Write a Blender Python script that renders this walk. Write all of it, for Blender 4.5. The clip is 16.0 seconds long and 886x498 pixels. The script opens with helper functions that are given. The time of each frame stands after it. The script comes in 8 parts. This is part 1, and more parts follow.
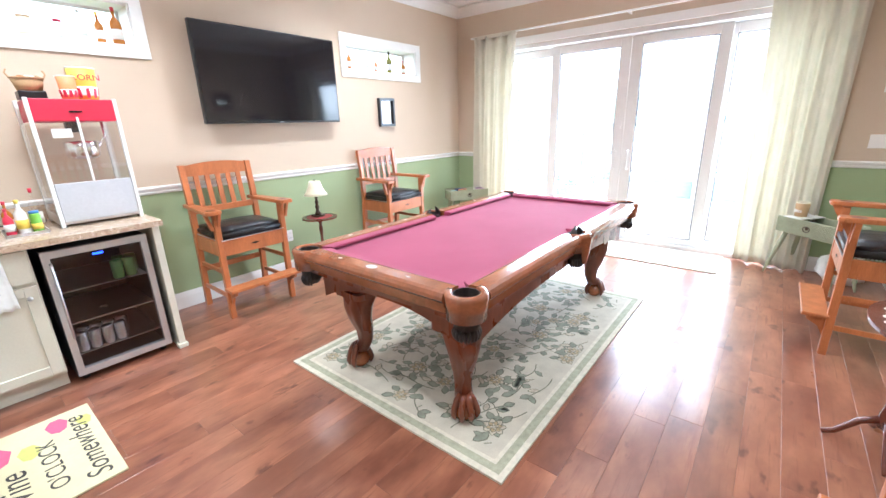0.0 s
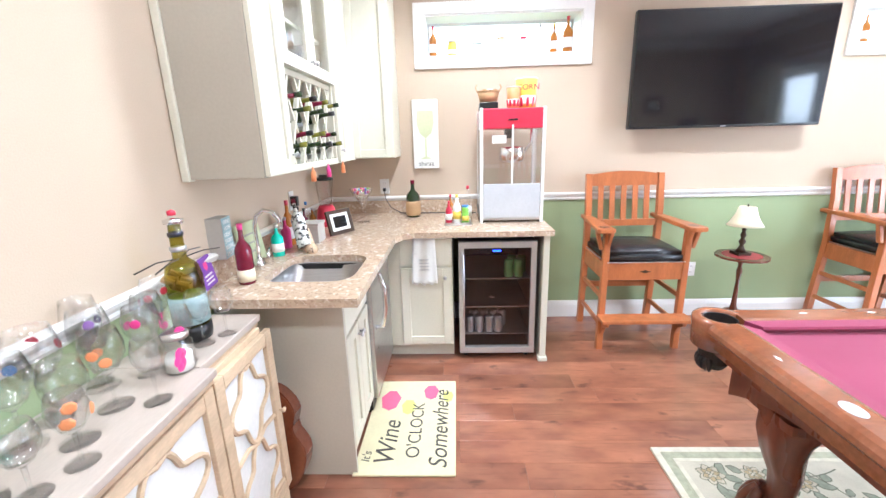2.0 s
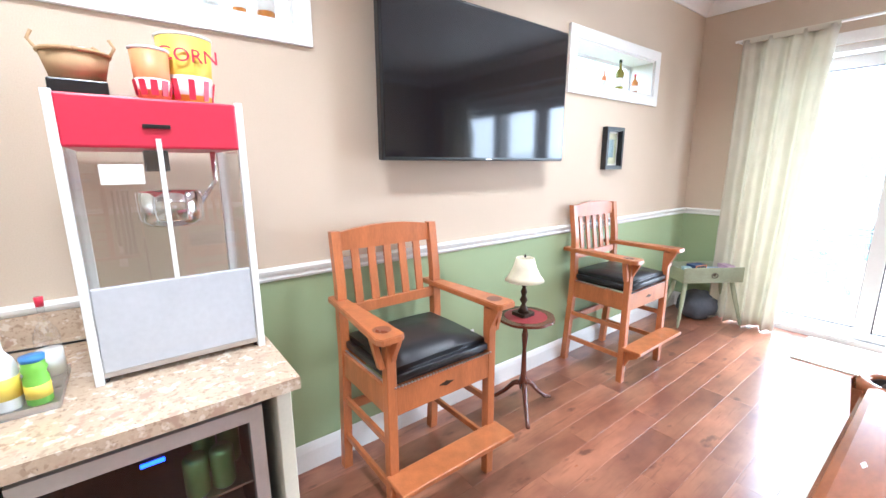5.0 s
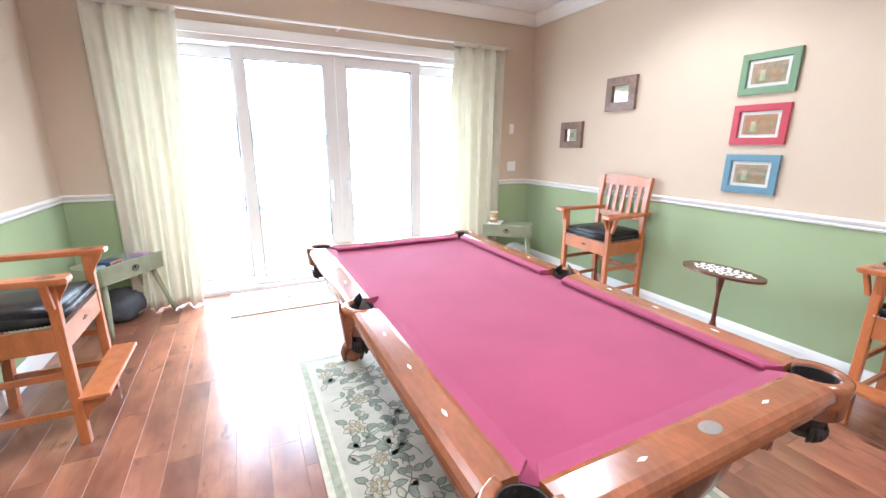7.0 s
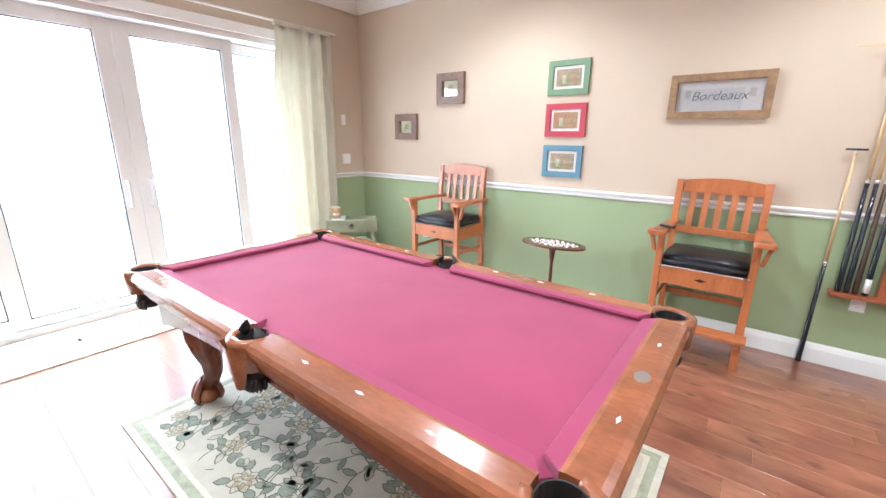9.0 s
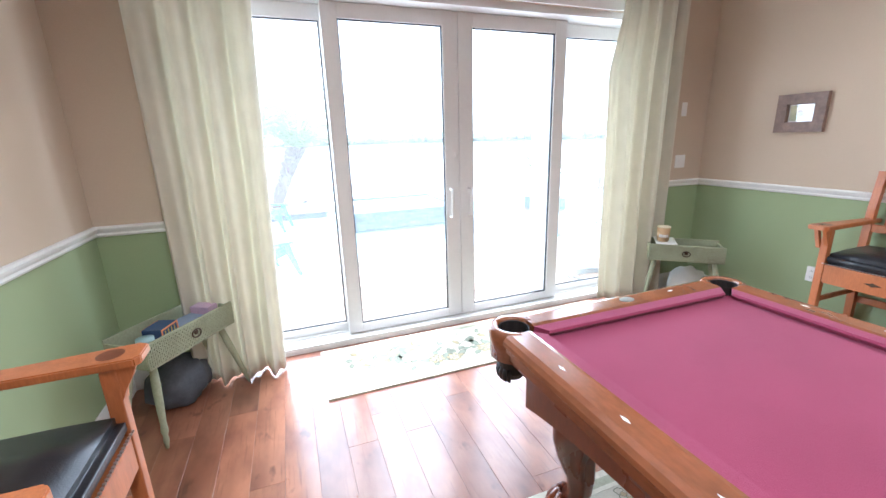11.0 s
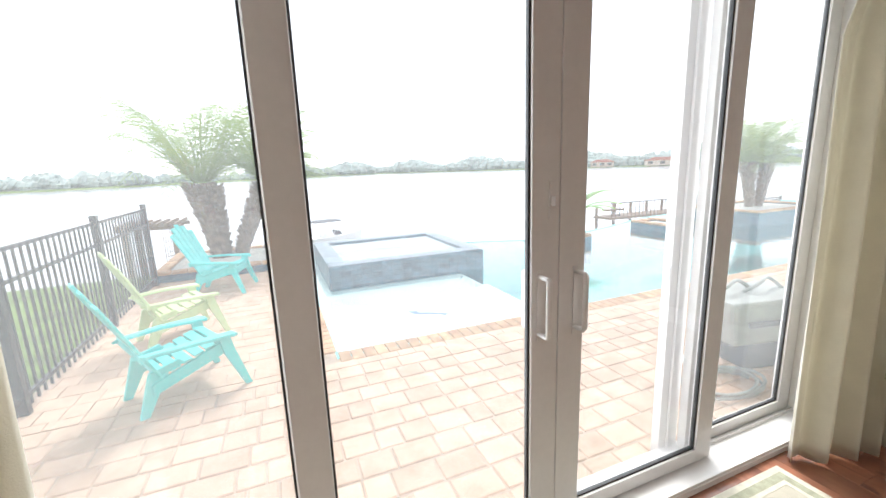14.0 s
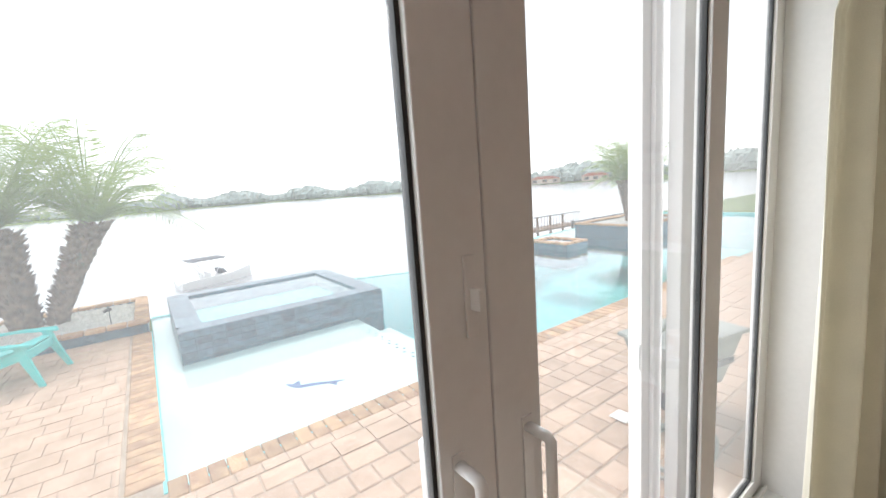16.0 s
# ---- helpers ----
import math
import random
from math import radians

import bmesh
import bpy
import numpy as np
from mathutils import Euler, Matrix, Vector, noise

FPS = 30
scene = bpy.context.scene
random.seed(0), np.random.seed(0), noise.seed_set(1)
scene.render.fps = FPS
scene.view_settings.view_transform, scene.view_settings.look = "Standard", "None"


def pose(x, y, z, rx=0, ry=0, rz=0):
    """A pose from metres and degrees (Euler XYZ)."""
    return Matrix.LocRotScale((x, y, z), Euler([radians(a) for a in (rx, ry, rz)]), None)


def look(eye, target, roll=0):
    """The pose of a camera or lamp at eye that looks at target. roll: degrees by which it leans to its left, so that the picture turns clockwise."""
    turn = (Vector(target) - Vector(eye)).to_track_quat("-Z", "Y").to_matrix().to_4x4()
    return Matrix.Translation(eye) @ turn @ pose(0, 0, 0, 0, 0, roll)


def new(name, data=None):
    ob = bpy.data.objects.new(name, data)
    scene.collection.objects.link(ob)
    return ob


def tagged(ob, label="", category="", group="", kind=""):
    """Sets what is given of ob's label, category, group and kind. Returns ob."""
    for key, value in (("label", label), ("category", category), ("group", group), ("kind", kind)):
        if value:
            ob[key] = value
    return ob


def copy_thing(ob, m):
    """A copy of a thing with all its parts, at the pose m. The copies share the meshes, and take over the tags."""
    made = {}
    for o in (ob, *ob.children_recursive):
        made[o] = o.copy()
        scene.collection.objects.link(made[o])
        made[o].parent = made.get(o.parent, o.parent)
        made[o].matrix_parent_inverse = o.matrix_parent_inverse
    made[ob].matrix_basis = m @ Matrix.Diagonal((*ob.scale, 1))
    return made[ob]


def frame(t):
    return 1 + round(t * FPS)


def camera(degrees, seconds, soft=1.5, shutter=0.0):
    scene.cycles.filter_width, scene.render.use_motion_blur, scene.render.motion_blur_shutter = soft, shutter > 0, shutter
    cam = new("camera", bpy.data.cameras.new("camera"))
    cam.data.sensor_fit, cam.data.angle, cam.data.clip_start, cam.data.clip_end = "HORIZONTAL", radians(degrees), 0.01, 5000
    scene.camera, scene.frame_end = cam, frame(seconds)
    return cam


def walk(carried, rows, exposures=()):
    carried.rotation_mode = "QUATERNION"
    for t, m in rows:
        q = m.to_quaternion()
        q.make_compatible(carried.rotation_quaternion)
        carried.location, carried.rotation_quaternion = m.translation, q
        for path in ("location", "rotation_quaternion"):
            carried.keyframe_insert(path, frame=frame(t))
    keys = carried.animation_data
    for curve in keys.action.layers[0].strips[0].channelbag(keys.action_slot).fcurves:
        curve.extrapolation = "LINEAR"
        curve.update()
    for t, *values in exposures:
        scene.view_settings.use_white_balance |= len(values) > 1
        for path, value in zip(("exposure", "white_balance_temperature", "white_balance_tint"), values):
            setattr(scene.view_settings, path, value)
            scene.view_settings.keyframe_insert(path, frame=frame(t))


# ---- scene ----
cam = camera(94.8, 16.0)
METRES, EYE, TILT, LEAN, TURN = 6.95, 1.46, 0.0, 0.0, 38.5
PATH = [
    (0, (1.364, 1.092, 1.449), (0.159, 2.576, 0.863), -1.6),
    (0.5, (1.263, 1.168, 1.431), (-0.388, 2.1, 0.793), -1.8),
    (1, (1.172, 1.304, 1.435), (-0.678, 1.626, 0.745), -0.9),
    (1.5, (1.053, 1.348, 1.419), (-0.827, 1.333, 0.737), -0.8),
    (2, (0.813, 1.354, 1.464), (-1.117, 1.283, 0.946), -1.5),
    (2.5, (0.593, 1.386, 1.469), (-1.372, 1.254, 1.12), -2.7),
    (3, (0.379, 1.433, 1.495), (-1.596, 1.278, 1.219), -3.2),
    (3.2, (0.31, 1.447, 1.489), (-1.659, 1.301, 1.175), -3.1),
    (5.3, (-0.709, 1.683, 1.471), (-1.997, 3.156, 1.059), -0.4),
    (5.5, (-0.778, 1.708, 1.467), (-1.849, 3.342, 1.04), -0.6),
    (6, (-0.954, 1.717, 1.468), (-1.402, 3.609, 0.998), -0.5),
    (6.5, (-1.026, 1.785, 1.441), (-0.811, 3.711, 0.95), -0.2),
    (7, (-1.05, 1.831, 1.47), (-0.201, 3.572, 0.973), 0.4),
    (7.5, (-1.136, 1.867, 1.485), (0.242, 3.229, 0.99), 0.7),
    (8, (-1.235, 1.874, 1.504), (0.4, 2.903, 0.989), 0.7),
    (8.5, (-1.266, 1.949, 1.486), (0.429, 2.878, 0.973), 1.1),
    (9, (-1.265, 2.137, 1.465), (0.261, 3.318, 0.939), 0.6),
    (9.5, (-1.241, 2.417, 1.477), (-0.017, 3.906, 0.942), 0.0),
    (10, (-1.298, 2.713, 1.462), (-0.393, 4.409, 0.912), -0.9),
    (10.2, (-1.343, 2.845, 1.473), (-0.556, 4.597, 0.918), -1.2),
    (12.5, (-1.231, 4.365, 1.458), (-0.608, 6.206, 0.99), -2.0),
    (13, (-1.124, 4.673, 1.48), (-0.442, 6.501, 1.043), -1.7),
    (13.5, (-1.068, 4.948, 1.487), (-0.369, 6.775, 1.071), -2.1),
    (14, (-1.012, 5.178, 1.476), (-0.269, 6.994, 1.087), -2.1),
    (14.5, (-0.84, 5.402, 1.46), (-0.054, 7.207, 1.106), -2.4),
    (15, (-0.724, 5.641, 1.487), (0.141, 7.417, 1.17), -2.8),
    (15.5, (-0.624, 5.813, 1.519), (0.357, 7.531, 1.227), -3.5),
    (16, (-0.521, 5.857, 1.525), (0.641, 7.456, 1.222), -4.1),
]
walk(cam, [(t, look(eye, target, roll)) for t, eye, target, roll in PATH],
     [(0, 2.95, 5250, 7), (2.0, 3.05, 5200, 7), (3.2, 3.02, 5200, 7), (5.5, 2.9, 5150, 7), (8.5, 2.92, 5300, 7), (10.2, 2.68, 5250, 8), (12.3, 1.56, 5500, 7), (13.5, 1.3, 6050, 9), (16.0, 0.95, 6250, 9)])

# ---- world and light ----
world = bpy.data.worlds.new("world")
scene.world = world
world.use_nodes = True
wn, wl = world.node_tree.nodes, world.node_tree.links
sky = wn.new("ShaderNodeTexSky")
sky.sky_type, sky.sun_disc = "NISHITA", False
sky.sun_elevation, sky.sun_rotation = radians(50), radians(200)
sky.dust_density, sky.air_density = 0.6, 1.0
grey = wn.new("ShaderNodeHueSaturation")
grey.inputs["Saturation"].default_value = 0.12
wl.new(sky.outputs[0], grey.inputs["Color"])
wl.new(grey.outputs[0], wn["Background"].inputs[0])
wn["Background"].inputs[1].default_value = 0.15


def lamp(name, kind, m, power, size=1.0, size_y=None, colour=(1, 1, 1), angle=None):
    data = bpy.data.lights.new(name, kind)
    data.energy, data.color = power, colour
    if kind == "AREA":
        data.size = size
        if size_y:
            data.shape, data.size_y = "RECTANGLE", size_y
    elif kind == "SPOT":
        data.shadow_soft_size, data.spot_size, data.spot_blend = size, radians(150), 0.6
    if angle:
        data.angle = radians(angle)
    ob = new(name, data)
    ob.matrix_world = m
    return ob


lamp("sun", "SUN", look((0, 0, 20), (-2.0, -5.5, 10)), 1.5, colour=(1, 0.96, 0.9), angle=20)
# Added fill lamp outside the door, on top of the sky's own light.
lamp("door_daylight", "AREA", look((-0.09, 6.62, 1.35), (-0.09, 0, 1.0)), 32, 3.5, 2.2, (0.95, 0.98, 1.0))
# One downlight is known; the others are added as fill, all powers assumed.
CANS = [(-1.3, 1.6), (1.3, 1.6), (-1.3, 3.9), (1.3, 3.9), (0.0, 0.9)]
for cx, cy in CANS:
    lamp("ceiling_lamp", "SPOT", look((cx, cy, 2.93), (cx, cy, 0)), 12 if cy < 1 else (36 if cx < 0 else 25), 0.16, colour=(1, 0.94, 0.86))


# ---- materials ----
def material(name, colour, rough=0.5, metal=0.0, vary=0.12, scale=6.0, bump=0.1, fine=60.0, stretch=(1, 1, 1), spec=0.5,
             coat=0.0, colour2=None, trans=0.0, sheen=0.0, alpha_shadow=False, objrand=0.0):
    m = bpy.data.materials.new(name)
    m.use_nodes = True
    n, l = m.node_tree.nodes, m.node_tree.links
    b = n["Principled BSDF"]
    co = n.new("ShaderNodeTexCoord")
    mp = n.new("ShaderNodeMapping")
    mp.inputs["Scale"].default_value = stretch
    l.new(co.outputs["Object"], mp.inputs[0])
    src = mp.outputs[0]
    info = n.new("ShaderNodeObjectInfo")
    if objrand:
        add = n.new("ShaderNodeVectorMath")
        mul = n.new("ShaderNodeMath")
        mul.operation, mul.inputs[1].default_value = "MULTIPLY", 37.0
        l.new(info.outputs["Random"], mul.inputs[0])
        l.new(src, add.inputs[0])
        l.new(mul.outputs[0], add.inputs[1])
        src = add.outputs[0]
    big = n.new("ShaderNodeTexNoise")
    big.inputs["Scale"].default_value, big.inputs["Detail"].default_value = scale, 5
    small = n.new("ShaderNodeTexNoise")
    small.inputs["Scale"].default_value, small.inputs["Detail"].default_value = fine, 3
    l.new(src, big.inputs[0])
    l.new(src, small.inputs[0])
    mix = n.new("ShaderNodeMix")
    mix.data_type = "RGBA"
    c2 = colour2 or tuple(c * (1 - 2.2 * vary) for c in colour)
    mix.inputs["A"].default_value = (*colour, 1)
    mix.inputs["B"].default_value = (*c2, 1)
    ramp = n.new("ShaderNodeMapRange")
    ramp.inputs["From Min"].default_value, ramp.inputs["From Max"].default_value = 0.35, 0.68
    l.new(big.outputs["Fac"], ramp.inputs[0])
    l.new(ramp.outputs[0], mix.inputs["Factor"])
    hsv = n.new("ShaderNodeHueSaturation")
    l.new(mix.outputs["Result"], hsv.inputs["Color"])
    val = n.new("ShaderNodeMapRange")
    val.inputs["From Min"].default_value, val.inputs["From Max"].default_value = 0.25, 0.75
    val.inputs["To Min"].default_value, val.inputs["To Max"].default_value = 1 - vary, 1 + vary
    l.new(small.outputs["Fac"], val.inputs[0])
    out = val.outputs[0]
    if objrand:
        r = n.new("ShaderNodeMapRange")
        r.inputs["To Min"].default_value, r.inputs["To Max"].default_value = 1 - objrand, 1 + objrand
        l.new(info.outputs["Random"], r.inputs[0])
        mm = n.new("ShaderNodeMath")
        mm.operation = "MULTIPLY"
        l.new(out, mm.inputs[0])
        l.new(r.outputs[0], mm.inputs[1])
        out = mm.outputs[0]
    l.new(out, hsv.inputs["Value"])
    l.new(hsv.outputs[0], b.inputs["Base Color"])
    rr = n.new("ShaderNodeMapRange")
    rr.inputs["To Min"].default_value, rr.inputs["To Max"].default_value = max(0.02, rough * 0.8), min(1, rough * 1.2)
    l.new(big.outputs["Fac"], rr.inputs[0])
    l.new(rr.outputs[0], b.inputs["Roughness"])
    b.inputs["Metallic"].default_value = metal
    b.inputs["Specular IOR Level"].default_value = spec
    b.inputs["Coat Weight"].default_value = coat
    b.inputs["Coat Roughness"].default_value = 0.08
    b.inputs["Transmission Weight"].default_value = trans
    b.inputs["Sheen Weight"].default_value = sheen
    if bump:
        bn = n.new("ShaderNodeBump")
        bn.inputs["Strength"].default_value, bn.inputs["Distance"].default_value = bump, 0.004
        l.new(small.outputs["Fac"], bn.inputs["Height"])
        l.new(bn.outputs[0], b.inputs["Normal"])
    return m


def edge_gloss(n, l, low, high, power=4.0):
    """How much a clear surface mirrors: little face on, much at a grazing angle."""
    w, p, r = n.new("ShaderNodeLayerWeight"), n.new("ShaderNodeMath"), n.new("ShaderNodeMapRange")
    p.operation, p.inputs[1].default_value = "POWER", power
    l.new(w.outputs["Facing"], p.inputs[0])
    r.inputs["To Min"].default_value, r.inputs["To Max"].default_value = low, high
    l.new(p.outputs[0], r.inputs[0])
    return r.outputs[0]


def glass_material(name, colour=(1, 1, 1), rough=0.0, low=0.04):
    m = bpy.data.materials.new(name)
    m.use_nodes = True
    n, l = m.node_tree.nodes, m.node_tree.links
    n.remove(n["Principled BSDF"])
    t, g, mx = n.new("ShaderNodeBsdfTransparent"), n.new("ShaderNodeBsdfGlossy"), n.new("ShaderNodeMixShader")
    f = edge_gloss(n, l, low, 0.75)
    t.inputs[0].default_value = (*colour, 1)
    g.inputs["Roughness"].default_value = rough
    l.new(f, mx.inputs[0])
    l.new(t.outputs[0], mx.inputs[1])
    l.new(g.outputs[0], mx.inputs[2])
    l.new(mx.outputs[0], n["Material Output"].inputs[0])
    return m


def hazed_glass(name, veil):
    """Clear window glass with a pale translucent share mixed in, painting a veil of haze over the view."""
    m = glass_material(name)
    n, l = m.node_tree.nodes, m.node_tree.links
    haze, mx, sp = n.new("ShaderNodeBsdfTranslucent"), n.new("ShaderNodeMixShader"), n.new("ShaderNodeTexNoise")
    haze.inputs[0].default_value = (0.95, 0.95, 0.95, 1)
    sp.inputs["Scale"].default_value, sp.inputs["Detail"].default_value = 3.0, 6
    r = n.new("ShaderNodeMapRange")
    r.inputs["To Min"].default_value, r.inputs["To Max"].default_value = veil * 0.7, veil * 1.3
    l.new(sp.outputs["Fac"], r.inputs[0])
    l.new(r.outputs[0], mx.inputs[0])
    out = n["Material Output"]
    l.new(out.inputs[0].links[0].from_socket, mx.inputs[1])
    l.new(haze.outputs[0], mx.inputs[2])
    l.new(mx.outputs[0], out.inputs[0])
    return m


def emit_material(name, colour, strength):
    m = bpy.data.materials.new(name)
    m.use_nodes = True
    b = m.node_tree.nodes["Principled BSDF"]
    b.inputs["Base Color"].default_value = (*colour, 1)
    b.inputs["Emission Color"].default_value = (*colour, 1)
    b.inputs["Emission Strength"].default_value = strength
    return m


M_TAN = material("tan_wall_paint", (0.57, 0.46, 0.345), 0.8, vary=0.03, scale=1.2, bump=0.15, fine=220)
M_GREEN = material("green_wall_paint", (0.33, 0.40, 0.22), 0.75, vary=0.03, scale=1.2, bump=0.15, fine=220)
M_WHITE = material("white_trim_paint", (0.82, 0.81, 0.78), 0.4, vary=0.02, scale=3, bump=0.03, fine=80)
M_CEIL = material("white_ceiling_paint", (0.8, 0.79, 0.77), 0.9, vary=0.02, scale=2, bump=0.2, fine=160)
M_VINYL = material("white_vinyl_frame", (0.72, 0.70, 0.68), 0.35, vary=0.02, scale=3, bump=0.02, fine=50)
M_GASKET = material("black_rubber_gasket", (0.02, 0.02, 0.02), 0.6, bump=0.05)
M_GLASS = glass_material("clear_glass")
# Door panes only: haze over the outdoors is put into the glass.
M_DOORGLASS = hazed_glass("hazed_door_glass", 0.042)
M_PLANK = material("hand_scraped_hickory", (0.37, 0.155, 0.088), 0.30, vary=0.07, scale=3.4, bump=0.14, fine=16, stretch=(1.8, 0.8, 1),
                   colour2=(0.17, 0.06, 0.035), objrand=0.20, coat=0.7)
n, l = M_PLANK.node_tree.nodes, M_PLANK.node_tree.links
b = n["Principled BSDF"]
last = b.inputs["Base Color"].links[0].from_socket
co, info, wv_ = n.new("ShaderNodeTexCoord"), n.new("ShaderNodeObjectInfo"), n.new("ShaderNodeMath")
wv_.operation, wv_.inputs[1].default_value = "MULTIPLY", 61.0
l.new(info.outputs["Random"], wv_.inputs[0])
for stretch_, scale_, lim, soft_, tone in (((1, 0.45, 1), 5.0, 0.53, 0.16, (0.21, 0.076, 0.042)), ((1, 0.5, 1), 11.0, 0.62, 0.07, (0.085, 0.03, 0.018)), ((1, 0.07, 1), 70.0, 0.56, 0.14, (0.20, 0.075, 0.042))):
    mp = n.new("ShaderNodeMapping")
    mp.inputs["Scale"].default_value = stretch_
    t = n.new("ShaderNodeTexNoise")
    t.noise_dimensions = "4D"
    t.inputs["Scale"].default_value, t.inputs["Detail"].default_value = scale_, 4
    r, x = n.new("ShaderNodeMapRange"), n.new("ShaderNodeMix")
    r.inputs["From Min"].default_value, r.inputs["From Max"].default_value = lim, lim + soft_
    r.inputs["To Max"].default_value = 0.75
    x.data_type = "RGBA"
    x.inputs["B"].default_value = (*tone, 1)
    l.new(co.outputs["Object"], mp.inputs[0])
    l.new(mp.outputs[0], t.inputs["Vector"])
    l.new(wv_.outputs[0], t.inputs["W"])
    l.new(t.outputs["Fac"], r.inputs[0])
    l.new(r.outputs[0], x.inputs["Factor"])
    l.new(last, x.inputs["A"])
    last = x.outputs["Result"]
l.new(last, b.inputs["Base Color"])
b.inputs["Coat Roughness"].default_value = 0.16
M_SUB = material("dark_floor_joint", (0.09, 0.035, 0.02), 0.8)
M_FELT = material("burgundy_felt", (0.31, 0.038, 0.10), 0.95, vary=0.06, scale=3, bump=0.3, fine=420, sheen=0.12)
M_RAIL = material("polished_cherry_rail", (0.30, 0.10, 0.04), 0.22, vary=0.14, scale=3, bump=0.03, fine=25, stretch=(3, 1, 3), coat=0.4)
M_CHERRY = material("dark_cherry_wood", (0.19, 0.05, 0.022), 0.28, vary=0.15, scale=4, bump=0.05, fine=30, stretch=(2, 2, 0.6), coat=0.3)
M_OAK = material("orange_stained_oak", (0.50, 0.165, 0.055), 0.32, vary=0.12, scale=5, bump=0.06, fine=60, stretch=(3, 3, 0.5), coat=0.2)
M_LEATHER = material("black_leather", (0.018, 0.018, 0.021), 0.33, vary=0.1, scale=5, bump=0.25, fine=240)
M_BRASS = material("aged_brass", (0.55, 0.40, 0.18), 0.35, metal=1.0, vary=0.1)
M_STEEL = material("brushed_steel", (0.62, 0.62, 0.63), 0.3, metal=1.0, vary=0.05, stretch=(1, 1, 20), fine=50)
M_CHROME = material("chrome", (0.8, 0.8, 0.82), 0.08, metal=1.0, vary=0.02, bump=0)
M_BLACK = material("black_plastic", (0.012, 0.012, 0.013), 0.3, vary=0.1)
M_SCREEN = material("glossy_black_screen", (0.006, 0.006, 0.008), 0.07, vary=0.05, bump=0, spec=0.6)
M_CREAM = material("cream_cabinet_paint", (0.70, 0.67, 0.55), 0.42, vary=0.03, scale=2, bump=0.05, fine=90)
# One taupe paint; the base-end copy is lightened to stand for stronger light.
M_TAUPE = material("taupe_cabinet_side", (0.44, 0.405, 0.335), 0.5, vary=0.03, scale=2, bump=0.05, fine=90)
M_TAUPELIT = material("lit_taupe_cabinet_end", (0.60, 0.565, 0.475), 0.5, vary=0.03, scale=2, bump=0.05, fine=90)
M_FABRIC = material("off_white_linen_curtain", (0.70, 0.66, 0.56), 0.9, vary=0.05, scale=8, bump=0.3, fine=300, sheen=0.2)
b = M_FABRIC.node_tree.nodes["Principled BSDF"]
n, l = M_FABRIC.node_tree.nodes, M_FABRIC.node_tree.links
tl, mx = n.new("ShaderNodeBsdfTranslucent"), n.new("ShaderNodeMixShader")
tl.inputs[0].default_value = (0.75, 0.72, 0.6, 1)
mx.inputs[0].default_value = 0.35
l.new(b.outputs[0], mx.inputs[1])
l.new(tl.outputs[0], mx.inputs[2])
l.new(mx.outputs[0], n["Material Output"].inputs[0])
M_SAGE = material("sage_painted_wicker", (0.36, 0.38, 0.25), 0.6, vary=0.1, scale=6, bump=0.3, fine=90)
M_BUFTOP = material("greige_buffet_top", (0.50, 0.43, 0.37), 0.35, vary=0.05, scale=4, bump=0.05, stretch=(1, 4, 1))
M_PALEWOOD = material("whitewashed_pine", (0.66, 0.50, 0.33), 0.55, vary=0.09, scale=5, bump=0.1, fine=50, stretch=(1, 1, 3))
M_MIRROR = material("mirror_glass", (0.9, 0.92, 0.93), 0.02, metal=1.0, vary=0.0, bump=0)
M_PAPER = material("white_paper", (0.8, 0.79, 0.75), 0.8, vary=0.02)
M_SHADE = material("cream_lamp_shade", (0.78, 0.70, 0.52), 0.8, vary=0.04, bump=0.2)
M_BRONZE = material("dark_bronze", (0.07, 0.045, 0.03), 0.4, metal=0.6, vary=0.1)


def speckle(name, base, spots, scale=90.0, rough=0.15):
    """Stone or fabric with specks of several colours."""
    m = material(name, base, rough, vary=0.06, scale=5, bump=0.02, fine=120, coat=0.2)
    n, l = m.node_tree.nodes, m.node_tree.links
    b = n["Principled BSDF"]
    last = b.inputs["Base Color"].links[0].from_socket
    co = n.new("ShaderNodeTexCoord")
    for i, (c, lim, s) in enumerate(spots):
        t = n.new("ShaderNodeTexNoise")
        t.noise_dimensions = "4D"
        t.inputs["W"].default_value = i * 7.3
        t.inputs["Scale"].default_value, t.inputs["Detail"].default_value = scale * s, 4
        l.new(co.outputs["Object"], t.inputs["Vector"])
        r = n.new("ShaderNodeMapRange")
        r.inputs["From Min"].default_value, r.inputs["From Max"].default_value = lim, lim + 0.06
        l.new(t.outputs["Fac"], r.inputs[0])
        x = n.new("ShaderNodeMix")
        x.data_type = "RGBA"
        l.new(r.outputs[0], x.inputs["Factor"])
        l.new(last, x.inputs["A"])
        x.inputs["B"].default_value = (*c, 1)
        last = x.outputs["Result"]
    l.new(last, b.inputs["Base Color"])
    return m


M_GRANITE = speckle("beige_granite", (0.55, 0.42, 0.30), [((0.38, 0.27, 0.19), 0.55, 0.8), ((0.68, 0.58, 0.47), 0.56, 0.5), ((0.16, 0.11, 0.09), 0.66, 1.6), ((0.44, 0.30, 0.22), 0.60, 0.25)])
M_RUG = material("cream_rug_wool", (0.54, 0.50, 0.40), 0.95, vary=0.07, scale=9, bump=0.5, fine=320)
M_RUGEDGE = material("rug_border_olive", (0.42, 0.42, 0.30), 0.95, vary=0.12, scale=30, bump=0.4, fine=300)
M_RUGCREAM = material("rug_border_cream", (0.66, 0.62, 0.50), 0.95, vary=0.08, scale=30, bump=0.4, fine=300)


